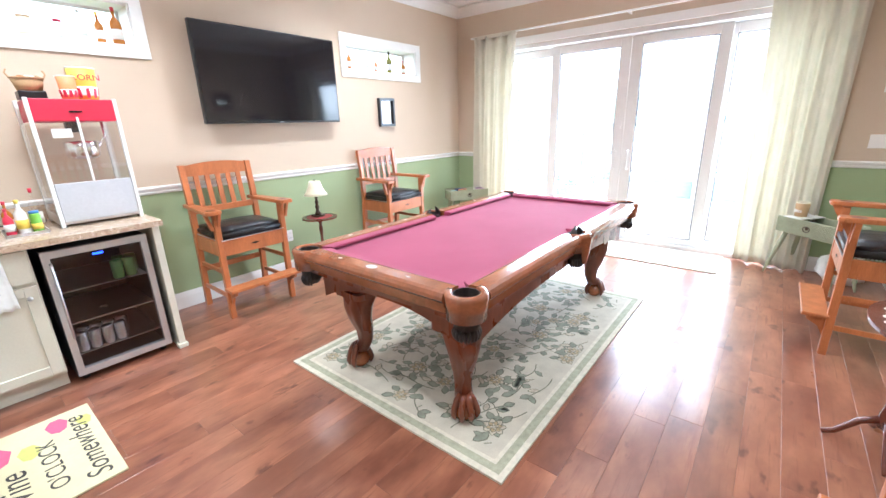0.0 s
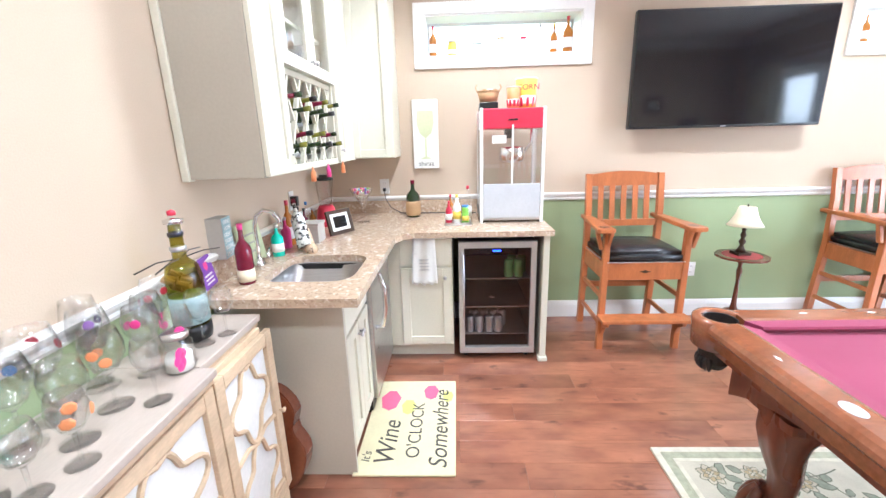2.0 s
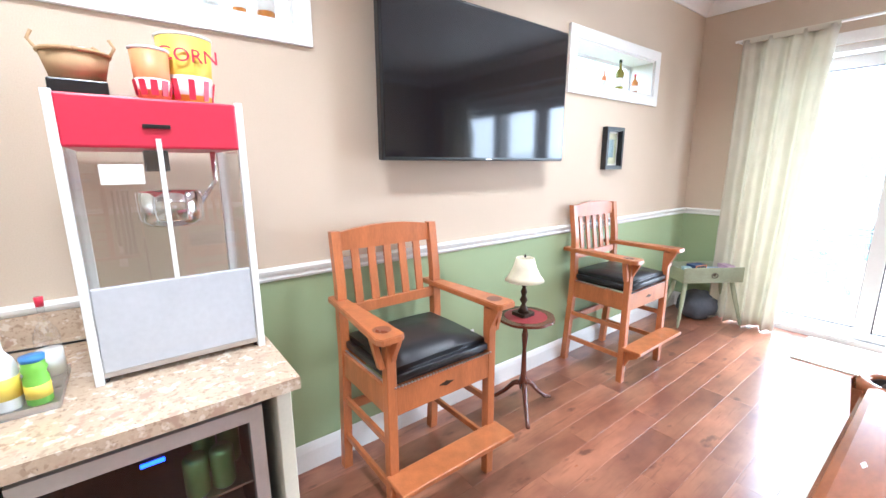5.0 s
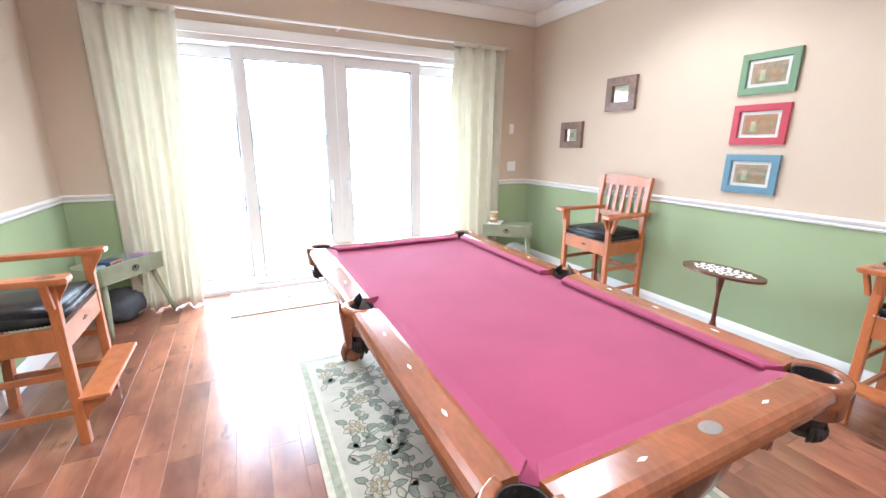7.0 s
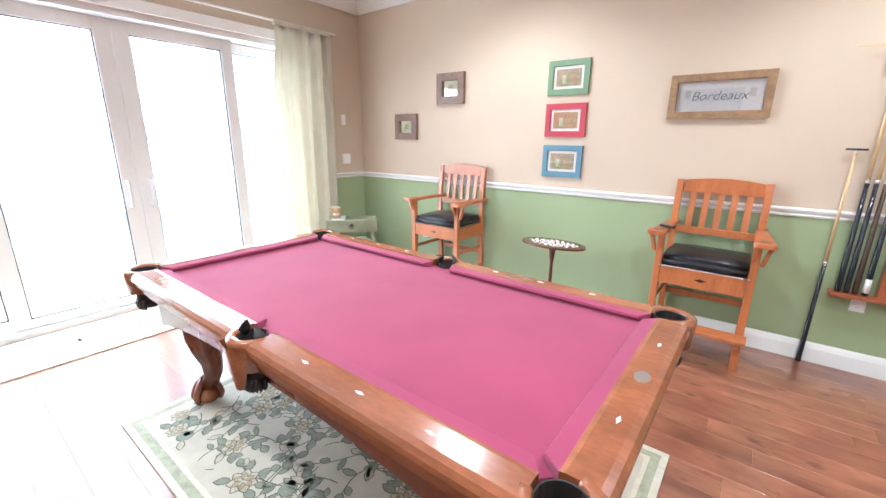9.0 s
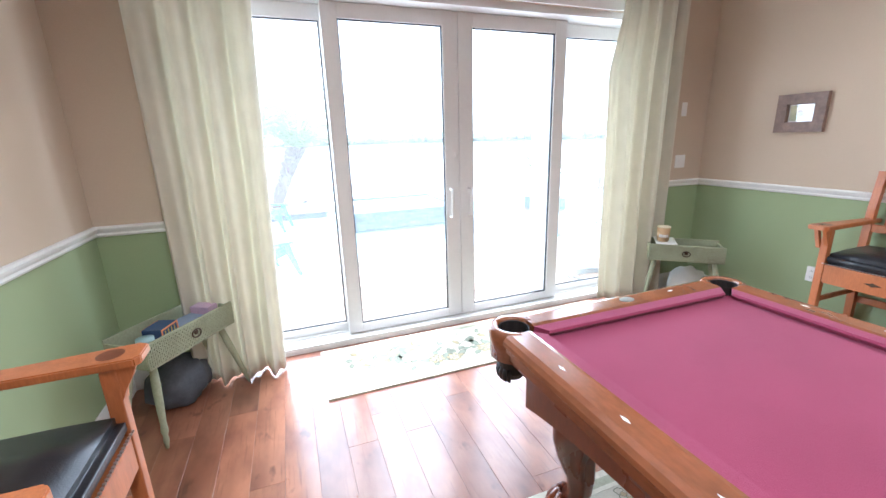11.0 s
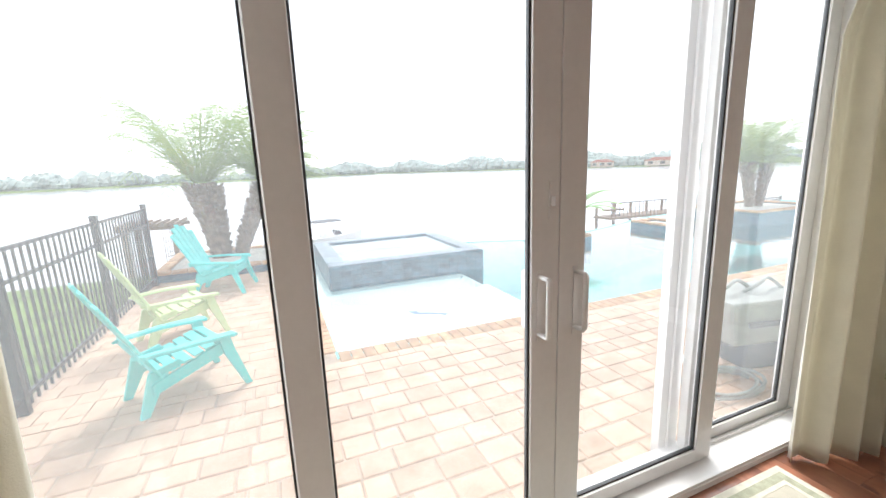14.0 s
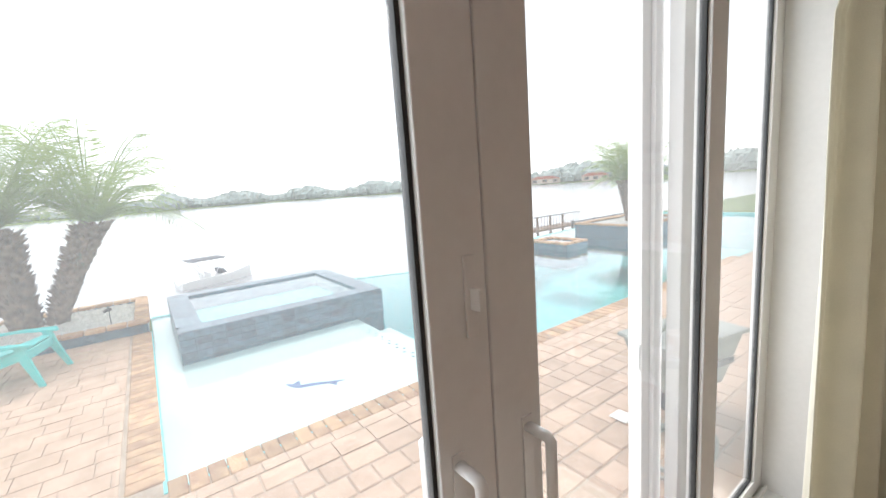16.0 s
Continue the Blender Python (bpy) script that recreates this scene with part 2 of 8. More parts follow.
# ---- mesh helpers ----
def obj(name, bm, mats, parent=None, label="", kind="", smooth=False):
    me = bpy.data.meshes.new(name)
    bm.to_mesh(me)
    bm.free()
    for m in mats if isinstance(mats, (list, tuple)) else [mats]:
        me.materials.append(m)
    if smooth:
        me.shade_smooth()
    ob = new(name, me)
    if parent:
        ob.parent = parent
    return tagged(ob, label, kind=kind)


def part(name, bm, mat, parent, label="", smooth=False):
    return obj(name, bm, mat, parent, label, smooth=smooth)


def thing(name, m, label, category, group=""):
    ob = new(name)
    ob.empty_display_size = 0.1
    ob.matrix_world = m
    return tagged(ob, label, category, group)


def box(bm, x0, x1, y0, y1, z0, z1, mat=0, taper=None):
    v = [bm.verts.new((x, y, z)) for z in (z0, z1) for y in (y0, y1) for x in (x0, x1)]
    if taper:
        cx, cy = (x0 + x1) / 2, (y0 + y1) / 2
        for q in v[:4]:
            q.co.x, q.co.y = cx + (q.co.x - cx) * taper, cy + (q.co.y - cy) * taper
    for f in ((0, 2, 3, 1), (4, 5, 7, 6), (0, 1, 5, 4), (2, 6, 7, 3), (0, 4, 6, 2), (1, 3, 7, 5)):
        bm.faces.new([v[i] for i in f]).material_index = mat
    return v


def Box(x0, x1, y0, y1, z0, z1, r=0.004, seg=2, taper=None):
    """A bmesh box with worn, rounded edges."""
    bm = bmesh.new()
    box(bm, x0, x1, y0, y1, z0, z1, taper=taper)
    if r:
        bmesh.ops.bevel(bm, geom=bm.edges[:], offset=r, segments=seg, affect="EDGES", profile=0.5)
    return bm


def lathe(profile, seg=24, bm=None, at=(0, 0, 0)):
    """A turned shape from (radius, height) pairs."""
    bm = bm or bmesh.new()
    rings = []
    for r, z in profile:
        if r < 1e-5:
            rings.append([bm.verts.new((at[0], at[1], at[2] + z))])
        else:
            rings.append([bm.verts.new((at[0] + r * math.cos(a), at[1] + r * math.sin(a), at[2] + z)) for a in (2 * math.pi * i / seg for i in range(seg))])
    for a, c in zip(rings, rings[1:]):
        for i in range(seg):
            j = (i + 1) % seg
            q = [a[i % len(a)], a[j % len(a)], c[j % len(c)], c[i % len(c)]]
            q = list(dict.fromkeys(q))
            if len(q) > 2:
                bm.faces.new(q)
    for ring, flip in ((rings[0], True), (rings[-1], False)):
        if len(ring) > 2:
            bm.faces.new(ring[::-1] if flip else ring)
    return bm


def tube(points, radius, seg=10, bm=None, squash=1.0):
    """A bent rod through points; radius may be a list."""
    bm = bm or bmesh.new()
    pts = [Vector(p) for p in points]
    rad = radius if isinstance(radius, (list, tuple)) else [radius] * len(pts)
    rings, up = [], None
    for i, p in enumerate(pts):
        d = (pts[min(i + 1, len(pts) - 1)] - pts[max(i - 1, 0)]).normalized()
        if up is None:
            up = Vector((0, 0, 1)) if abs(d.z) < 0.9 else Vector((1, 0, 0))
        s = d.cross(up).normalized()
        up = s.cross(d).normalized()
        rings.append([bm.verts.new(p + rad[i] * (s * math.cos(a) * squash + up * math.sin(a))) for a in (2 * math.pi * k / seg for k in range(seg))])
    for a, c in zip(rings, rings[1:]):
        for k in range(seg):
            bm.faces.new((a[k], a[(k + 1) % seg], c[(k + 1) % seg], c[k]))
    bm.faces.new(rings[0][::-1])
    bm.faces.new(rings[-1])
    return bm


def prism(outline, z0, z1, bm=None, axis="z"):
    """An outline of (a, b) pairs pushed from z0 to z1 along an axis."""
    bm = bm or bmesh.new()
    def P(a, b, c):
        return {"z": (a, b, c), "y": (a, c, b), "x": (c, a, b)}[axis]
    lo = [bm.verts.new(P(a, b, z0)) for a, b in outline]
    hi = [bm.verts.new(P(a, b, z1)) for a, b in outline]
    k = len(outline)
    for i in range(k):
        bm.faces.new((lo[i], lo[(i + 1) % k], hi[(i + 1) % k], hi[i]))
    bm.faces.new(lo[::-1])
    bm.faces.new(hi)
    bmesh.ops.recalc_face_normals(bm, faces=bm.faces[:])
    return bm


def frame_ring(w, h, d, t, r=0.003):
    """A picture-frame ring in the x-z plane, centred, depth d along y from 0 to -d."""
    bm = bmesh.new()
    box(bm, -w / 2, w / 2, -d, 0, h / 2 - t, h / 2)
    box(bm, -w / 2, w / 2, -d, 0, -h / 2, -h / 2 + t)
    box(bm, -w / 2, -w / 2 + t, -d, 0, -h / 2 + t, h / 2 - t)
    box(bm, w / 2 - t, w / 2, -d, 0, -h / 2 + t, h / 2 - t)
    return bm


def turned(deg, x, y, z=0.0):
    return pose(x, y, z, 0, 0, deg)

# ---- the room ----
WX, EX, SY, NY, CEIL, RAILZ = -2.40, 2.29, 0.35, 6.18, 2.95, 1.02
D0, D1, DTOP = -1.93, 1.67, 2.38


def wall(name, axis, face, thick, a0, a1, openings=()):
    """A wall with openings, along x or y; tan above the rail and green below it."""
    bm = bmesh.new()
    cuts = sorted({a0, a1, *(v for o in openings for v in o[:2])})
    zs = sorted({0.0, RAILZ, CEIL + 0.1, *(v for o in openings for v in o[2:4] if v > 0)})
    for u0, u1 in zip(cuts, cuts[1:]):
        for z0, z1 in zip(zs, zs[1:]):
            um, zm = (u0 + u1) / 2, (z0 + z1) / 2
            if any(o[0] < um < o[1] and o[2] < zm < o[3] for o in openings):
                continue
            k = 1 if zm < RAILZ else 0
            lo, hi = sorted((face, face + thick))
            box(bm, *((u0, u1, lo, hi) if axis == "x" else (lo, hi, u0, u1)), z0, z1, k)
    return obj(name, bm, [M_TAN, M_GREEN], kind="structure")


N1, N2 = (1.14, 2.26, 2.04, 2.32), (4.17, 5.27, 2.04, 2.32)
wall("wall_west", "y", WX, -0.24, SY - 0.2, NY + 0.24, [N1, N2])
wall("wall_east", "y", EX, 0.2, SY - 0.2, NY + 0.24)
wall("wall_south", "x", SY, -0.2, WX, EX)
wall("wall_north", "x", NY, 0.30, WX, EX, [(D0, D1, 0.0, DTOP)])
bm = bmesh.new()
box(bm, WX - 0.24, EX + 0.2, SY - 0.2, NY + 0.3, CEIL, CEIL + 0.1)
obj("ceiling", bm, M_CEIL, kind="structure")
bm = bmesh.new()
box(bm, WX - 0.24, EX + 0.2, SY - 0.2, NY + 0.30, -0.16, -0.012)
floor = obj("floor", bm, M_SUB, kind="structure")


def runs(skip_south=False):
    return [("y", WX, 1, SY, NY), ("y", EX, -1, SY, NY), ("x", SY, 1, WX, EX), ("x", NY, -1, WX, D0 - 0.09), ("x", NY, -1, D1 + 0.09, EX)]


def moulding(name, profile, z, spans):
    for axis, face, s, a0, a1 in spans:
        pts = [(face + s * (d - 0.002), z + h) for d, h in profile]
        if axis == "y":
            bm = bmesh.new()
            lo = [bm.verts.new((d, a0, h)) for d, h in pts]
            hi = [bm.verts.new((d, a1, h)) for d, h in pts]
        else:
            bm = bmesh.new()
            lo = [bm.verts.new((a0, d, h)) for d, h in pts]
            hi = [bm.verts.new((a1, d, h)) for d, h in pts]
        k = len(pts)
        for i in range(k):
            bm.faces.new((lo[i], lo[(i + 1) % k], hi[(i + 1) % k], hi[i]))
        bm.faces.new(lo[::-1]), bm.faces.new(hi)
        bmesh.ops.recalc_face_normals(bm, faces=bm.faces[:])
        obj(name, bm, M_WHITE, kind="structure")


moulding("trim", [(0, 0), (0.012, 0.0), (0.02, 0.012), (0.016, 0.022), (0.03, 0.038), (0.034, 0.05), (0.022, 0.058), (0, 0.06)], 0.985, runs())
moulding("baseboard", [(0, 0), (0.018, 0.0), (0.018, 0.10), (0.012, 0.125), (0.006, 0.14), (0, 0.14)], 0.0, runs())
full = [("y", WX, 1, SY, NY), ("y", EX, -1, SY, NY), ("x", SY, 1, WX, EX), ("x", NY, -1, WX, EX)]
moulding("trim", [(0, 0), (0.015, 0.0), (0.025, 0.02), (0.07, 0.075), (0.085, 0.085), (0.1, 0.1), (0.1, 0.119), (0, 0.119)], CEIL - 0.12, full)

# Fixtures follow the assumed lamp layout.
for cx, cy in CANS:
    t = thing("ceiling_light", pose(cx, cy, CEIL), "round recessed ceiling downlight, assumed layout, white trim ring, switched on", "ceiling light", "ceiling lights")
    part("trim_ring", lathe([(0.06, -0.004), (0.095, -0.004), (0.098, 0.0), (0.06, 0.002)], 32), M_WHITE, t)
    part("lens", lathe([(0.0, -0.001), (0.058, -0.001), (0.058, 0.0)], 24), emit_material("warm_lamp_glow", (1, 0.9, 0.75), 12), t)

# ---- sliding door ----
door = thing("door_1", pose(0, 0, 0), "white vinyl four-panel sliding glass door, closed, onto the patio", "door")
tagged(door, kind="structure")
bm = bmesh.new()
box(bm, D0, D0 + 0.045, 6.2, 6.48, 0.0, DTOP)
box(bm, D1 - 0.045, D1, 6.2, 6.48, 0.0, DTOP)
box(bm, D0 + 0.045, D1 - 0.045, 6.2, 6.48, DTOP - 0.05, DTOP)
box(bm, D0 + 0.045, D1 - 0.045, 6.22, 6.48, 0.0, 0.028)
box(bm, D0 + 0.045, D1 - 0.045, 6.225, 6.235, 0.028, 0.045)
box(bm, D0 + 0.045, D1 - 0.045, 6.385, 6.395, 0.028, 0.045)
part("door_frame", bm, M_VINYL, door)
bm = bmesh.new()
for x0, x1 in ((D0 - 0.085, D0), (D1, D1 + 0.085)):
    box(bm, x0, x1, 6.155, 6.18, 0.0, DTOP + 0.085)
box(bm, D0, D1, 6.155, 6.18, DTOP, DTOP + 0.085)
part("casing", bm, M_WHITE, door)


def sliding_panel(x0, x1, gx0, gx1, y, name):
    z0, z1, gz0, gz1 = 0.035, DTOP - 0.052, 0.10, 2.235
    p = new(name)
    p.parent = door
    d = 0.042
    for nm, b4 in (("stile", (x0, gx0, z0, z1)), ("stile", (gx1, x1, z0, z1)), ("bottom_rail", (gx0, gx1, z0, gz0)), ("top_rail", (gx0, gx1, gz1, z1))):
        part(nm, Box(b4[0], b4[1], y, y + d, b4[2], b4[3], 0.003), M_VINYL, p)
    bm = bmesh.new()
    g = 0.008
    for a in ((gx0, gx0 + g, gz0, gz1), (gx1 - g, gx1, gz0, gz1), (gx0 + g, gx1 - g, gz0, gz0 + g), (gx0 + g, gx1 - g, gz1 - g, gz1)):
        box(bm, a[0], a[1], y + 0.012, y + 0.030, a[2], a[3])
    part("gasket", bm, M_GASKET, p)
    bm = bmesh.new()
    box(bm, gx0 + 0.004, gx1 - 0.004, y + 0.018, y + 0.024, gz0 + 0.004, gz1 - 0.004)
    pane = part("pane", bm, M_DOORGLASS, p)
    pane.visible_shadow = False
    return p


sliding_panel(D0 + 0.045, -0.945, -1.80, -1.04, 6.41, "fixed_panel")
sliding_panel(0.765, D1 - 0.045, 0.875, 1.53, 6.41, "fixed_panel")
left = sliding_panel(-1.035, -0.098, -0.932, -0.212, 6.33, "sliding_panel")
right = sliding_panel(-0.094, 0.84, 0.02, 0.736, 6.33, "sliding_panel")
for px, x, s in ((left, -0.178, 1), (right, -0.02, 1)):
    for yy, yd in ((6.33, -1), (6.372, 1)):
        bm = tube([(x, yy, 0.877), (x, yy + yd * 0.048, 0.877), (x, yy + yd * 0.055, 0.884), (x, yy + yd * 0.055, 1.083), (x, yy + yd * 0.048, 1.09), (x, yy, 1.09)], 0.008, 8, squash=1.5)
        part("handle", bm, M_VINYL, px, "white pull handle", smooth=True)
        part("handle_plate", Box(x - 0.012, x + 0.012, min(yy, yy + yd * 0.004), max(yy, yy + yd * 0.004), 0.85, 1.11, 0.001), M_VINYL, px)
part("lock_plate", Box(-0.145, -0.123, 6.324, 6.33, 1.29, 1.42, 0.002), M_VINYL, left)
part("thumb_turn", Box(-0.138, -0.130, 6.302, 6.324, 1.335, 1.37, 0.002), M_VINYL, left)

post = thing("screen_door", pose(0.735, 6.495, -0.03), "narrow white aluminium screen door stile with a steel strike plate", "door")
part("stile", Box(-0.065, 0.065, -0.015, 0.03, 0.0, 2.3, 0.003), M_VINYL, post)
part("screen_track", Box(-0.02, 0.02, -0.03, -0.016, 0.0, 2.3, 0.002), M_VINYL, post)
part("strike_plate", Box(-0.070, -0.065, -0.01, 0.02, 0.94, 1.02, 0.001), M_STEEL, post)


# ---- niche windows ----
def niche(o, name):
    w = thing(name, pose(0, 0, 0), "small high white-cased transom window with bottles on its sill", "window")
    tagged(w, kind="structure")
    y0, y1, z0, z1 = o
    bm = bmesh.new()
    c = 0.075
    for a in ((y0 - c, y1 + c, z1, z1 + c), (y0 - c, y1 + c, z0 - c, z0), (y0 - c, y0, z0, z1), (y1, y1 + c, z0, z1)):
        box(bm, WX + 0.001, WX + 0.02, *a)
    part("casing", bm, M_WHITE, w)
    bm = bmesh.new()
    t = 0.012
    for a in ((y0, y1, z1 - t, z1), (y0, y1, z0, z0 + t), (y0, y0 + t, z0 + t, z1 - t), (y1 - t, y1, z0 + t, z1 - t)):
        box(bm, WX - 0.19, WX + 0.004, *a)
    part("window_sill", bm, M_WHITE, w)
    bm = bmesh.new()
    f = 0.03
    for a in ((y0, y1, z1 - f, z1), (y0, y1, z0, z0 + f), (y0, y0 + f, z0 + f, z1 - f), (y1 - f, y1, z0 + f, z1 - f)):
        box(bm, WX - 0.22, WX - 0.19, *a)
    part("window_frame", bm, M_VINYL, w)
    bm = bmesh.new()
    box(bm, WX - 0.209, WX - 0.203, y0 + f, y1 - f, z0 + f, z1 - f)
    part("pane", bm, M_GLASS, w).visible_shadow = False


niche(N1, "window_1")
niche(N2, "window_2")


# ---- curtains and rod ----
def curtain(x_top, x_bot, y, label, seed, back=0.0, tuck=0.0):
    rnd = random.Random(seed)
    t = thing("curtain", pose(0, 0, 0), label, "curtain", "curtains")
    bm = bmesh.new()
    nx, nz = 110, 30
    folds = [(rnd.uniform(3.2, 4.6), rnd.uniform(0, 6)), (rnd.uniform(6.5, 9), rnd.uniform(0, 6))]
    rows = []
    for j in range(nz + 1):
        v = j / nz
        z = 2.52 - v * 2.505
        row = []
        for i in range(nx + 1):
            u = i / nx
            x = (x_top[0] + (x_top[1] - x_top[0]) * u) * (1 - v ** 0.8) + (x_bot[0] + (x_bot[1] - x_bot[0]) * u) * v ** 0.8
            amp = (0.026 + 0.03 * v) * (0.75 + 0.9 * abs(noise.noise(Vector((u * 5, v * 0.8, seed)))))
            u += 0.035 * noise.noise(Vector((u * 4, v * 1.6, seed + 5)))
            yy = y + back * v + tuck * (1 - u) ** 2 * min(1, max(0, v - 0.06) * 6) + amp * (1 - 0.6 * (1 - u) ** 4 * (tuck > 0)) * (math.sin(folds[0][0] * 2 * math.pi * u + folds[0][1] + 0.5 * v) + 0.5 * math.sin(folds[1][0] * 2 * math.pi * u + folds[1][1] - v))
            row.append(bm.verts.new((x, yy, z + 0.006 * math.sin(9 * u * 6.28) * v)))
        rows.append(row)
    for a, c in zip(rows, rows[1:]):
        for i in range(nx):
            bm.faces.new((a[i], c[i], c[i + 1], a[i + 1]))
    o = part("panel", bm, M_FABRIC, t, smooth=True)
    so = o.modifiers.new("thickness", "SOLIDIFY")
    so.thickness = 0.003
    bm = bmesh.new()
    box(bm, x_top[0], x_top[1], y - 0.018, y + 0.018, 2.49, 2.535)
    part("heading", bm, M_FABRIC, t)


curtain((-2.02, -1.40), (-2.02, -1.50), 6.05, "long off-white linen curtain hanging at the sliding door", 3)
curtain((1.12, 1.77), (1.17, 1.74), 6.05, "long off-white linen curtain hanging beside the light switches", 5, tuck=0.13)
rod = thing("curtain_rod", pose(0, 6.05, 2.525), "thin white curtain rod above the sliding door", "curtain rod")
part("rod", tube([(-2.08, 0, 0), (1.84, 0, 0)], 0.011, 12), M_WHITE, rod)
for x in (-2.05, -0.09, 1.81):
    part("bracket", Box(x - 0.008, x + 0.008, 0.0, 0.128, -0.012, 0.012, 0.002), M_WHITE, rod)

# ---- rugs ----
def leaf(bm, x, y, a, L, w, z, bend=0.0):
    """A flat pointed leaf woven on a rug, from (x, y) along the angle a."""
    c, s = math.cos(a), math.sin(a)
    pts = [(0, 0), (0.28, 0.42), (0.6, 0.5), (0.85, 0.25), (1, 0), (0.85, -0.25), (0.6, -0.5), (0.28, -0.42)]
    vs = []
    for u, v in pts:
        p, q = u * L, v * w + bend * L * u * u
        vs.append(bm.verts.new((x + p * c - q * s, y + p * s + q * c, z)))
    bm.faces.new(vs)


def rug(x, y, w, l, label, seed, tones):
    t = thing("rug", pose(x, y, 0.0), label, "rug", "floral rugs")
    part("field", Box(-w / 2 + 0.09, w / 2 - 0.09, -l / 2 + 0.09, l / 2 - 0.09, 0.0, 0.011, 0), M_RUG, t)
    for nm, a, b2, m, h in (("border", 0.03, 0.0, M_RUGCREAM, 0.012), ("border", 0.07, 0.03, M_RUGEDGE, 0.0115), ("border", 0.09, 0.07, M_RUGCREAM, 0.012)):
        bm = bmesh.new()
        for q in ((-w / 2 + b2, w / 2 - b2, -l / 2 + b2, -l / 2 + a), (-w / 2 + b2, w / 2 - b2, l / 2 - a, l / 2 - b2),
                  (-w / 2 + b2, -w / 2 + a, -l / 2 + a, l / 2 - a), (w / 2 - a, w / 2 - b2, -l / 2 + a, l / 2 - a)):
            box(bm, *q, 0.0, h)
        part(nm, bm, m, t)
    rnd = random.Random(seed)
    meshes_ = [bmesh.new() for _ in tones]
    hw, hl = w / 2 - 0.12, l / 2 - 0.12
    z = 0.0113
    spots = []
    while len(spots) < int(hw * hl * 4 * 52):
        spots.append(max(((rnd.uniform(-hw, hw), rnd.uniform(-hl, hl)) for _ in range(14)), key=lambda p: min([math.hypot(p[0] - q[0], p[1] - q[1]) for q in spots] or [9])))

    def outlined(k, x_, y_, a_, L, w_, up=0.0, bend=0.0):
        if abs(x_ + L * math.cos(a_)) < hw + 0.02 and abs(y_ + L * math.sin(a_)) < hl + 0.02:
            leaf(meshes_[2], x_, y_, a_, L, w_, z + up, bend)
            leaf(meshes_[k], x_ + 0.08 * L * math.cos(a_), y_ + 0.08 * L * math.sin(a_), a_, L * 0.84, w_ * 0.76, z + up + 0.0003, bend)

    for n_, (sx, sy) in enumerate(spots):
        a0 = rnd.uniform(0, 6.283)
        if n_ % 4 == 0:
            R0 = rnd.uniform(0.045, 0.065)
            for k in range(5):
                a = a0 + 6.283 * k / 5 + rnd.uniform(-0.3, 0.3)
                outlined(0, sx + R0 * 0.8 * math.cos(a), sy + R0 * 0.8 * math.sin(a), a, rnd.uniform(0.06, 0.10), 0.045, 0, rnd.uniform(-0.2, 0.2))
            for ring, (rr, cnt) in enumerate(((1.0, 7), (0.68, 6), (0.4, 4))):
                for k in range(cnt):
                    a = a0 + 6.283 * (k + 0.5 * ring) / cnt
                    outlined((1, 3, 1)[ring], sx + R0 * 0.15 * math.cos(a) * rr, sy + R0 * 0.15 * math.sin(a) * rr, a, R0 * rr, R0 * 0.75 * rr, 0.0006 * (ring + 1))
            continue
        px, py, a, turn = sx, sy, a0, rnd.uniform(-0.28, 0.28)
        for k in range(rnd.randint(6, 10)):
            nx, ny = px + 0.036 * math.cos(a), py + 0.036 * math.sin(a)
            if abs(nx) > hw or abs(ny) > hl:
                break
            sxn, cyn = -math.sin(a) * 0.0028, math.cos(a) * 0.0028
            bm = meshes_[2]
            bm.faces.new([bm.verts.new(q) for q in ((px - sxn, py - cyn, z), (nx - sxn, ny - cyn, z), (nx + sxn, ny + cyn, z), (px + sxn, py + cyn, z))])
            if k % 2 == 1:
                side = 1 if k % 4 == 1 else -1
                outlined(rnd.choice((0, 0, 0, 1)), nx, ny, a + side * rnd.uniform(0.6, 1.1), rnd.uniform(0.05, 0.09), rnd.uniform(0.03, 0.05), 0.0002, rnd.uniform(-0.3, 0.3))
            px, py, a = nx, ny, a + turn + rnd.uniform(-0.15, 0.15)
        outlined(0, px, py, a, 0.07, 0.045, 0.0002)
    for bm, m in zip(meshes_, tones):
        bmesh.ops.recalc_face_normals(bm, faces=bm.faces[:])
        for f in bm.faces:
            if f.normal.z < 0:
                f.normal_flip()
        tagged(part("woven_pattern", bm, m, t, "woven leaf and flower pattern"), kind="stuff")


def wool(name, colour):
    return material(name, colour, 0.95, vary=0.12, scale=30, bump=0.4, fine=300)


W_GREY, W_TAN, W_DARK, W_CREAM = wool("grey_green_wool", (0.27, 0.29, 0.22)), wool("tan_wool", (0.42, 0.33, 0.19)), wool("dark_olive_wool", (0.15, 0.155, 0.11)), wool("pale_cream_wool", (0.52, 0.46, 0.35))
rug(-0.085, 3.41, 1.55, 2.29, "cream floral area rug with an olive border under the pool table", 5, (W_GREY, W_CREAM, W_DARK, W_TAN))
rug(-0.09, 5.87, 2.36, 0.6, "cream floral runner rug lying inside the sliding door", 8, (W_GREY, W_TAN, W_DARK, W_CREAM))

# ---- pool table ----
PX, PY, HW, HL = -0.078, 3.46, 0.628, 1.205


def rounded(w, l, r, k=8):
    out = []
    for sx, sy, a0 in ((1, 1, 0), (-1, 1, 90), (-1, -1, 180), (1, -1, 270)):
        for i in range(k + 1):
            a = radians(a0 + 90 * i / k)
            out.append((sx * (w - r) + r * math.cos(a), sy * (l - r) + r * math.sin(a)))
    return out


pt = thing("pool_table", pose(PX, PY, 0), "carved cherry pool table with burgundy felt on the floral rug", "pool table")
ZR = 0.80
bm = prism(rounded(HW - 0.10, HL - 0.10, 0.14), ZR - 0.06, ZR - 0.035)
part("felt_bed", bm, M_FELT, pt)
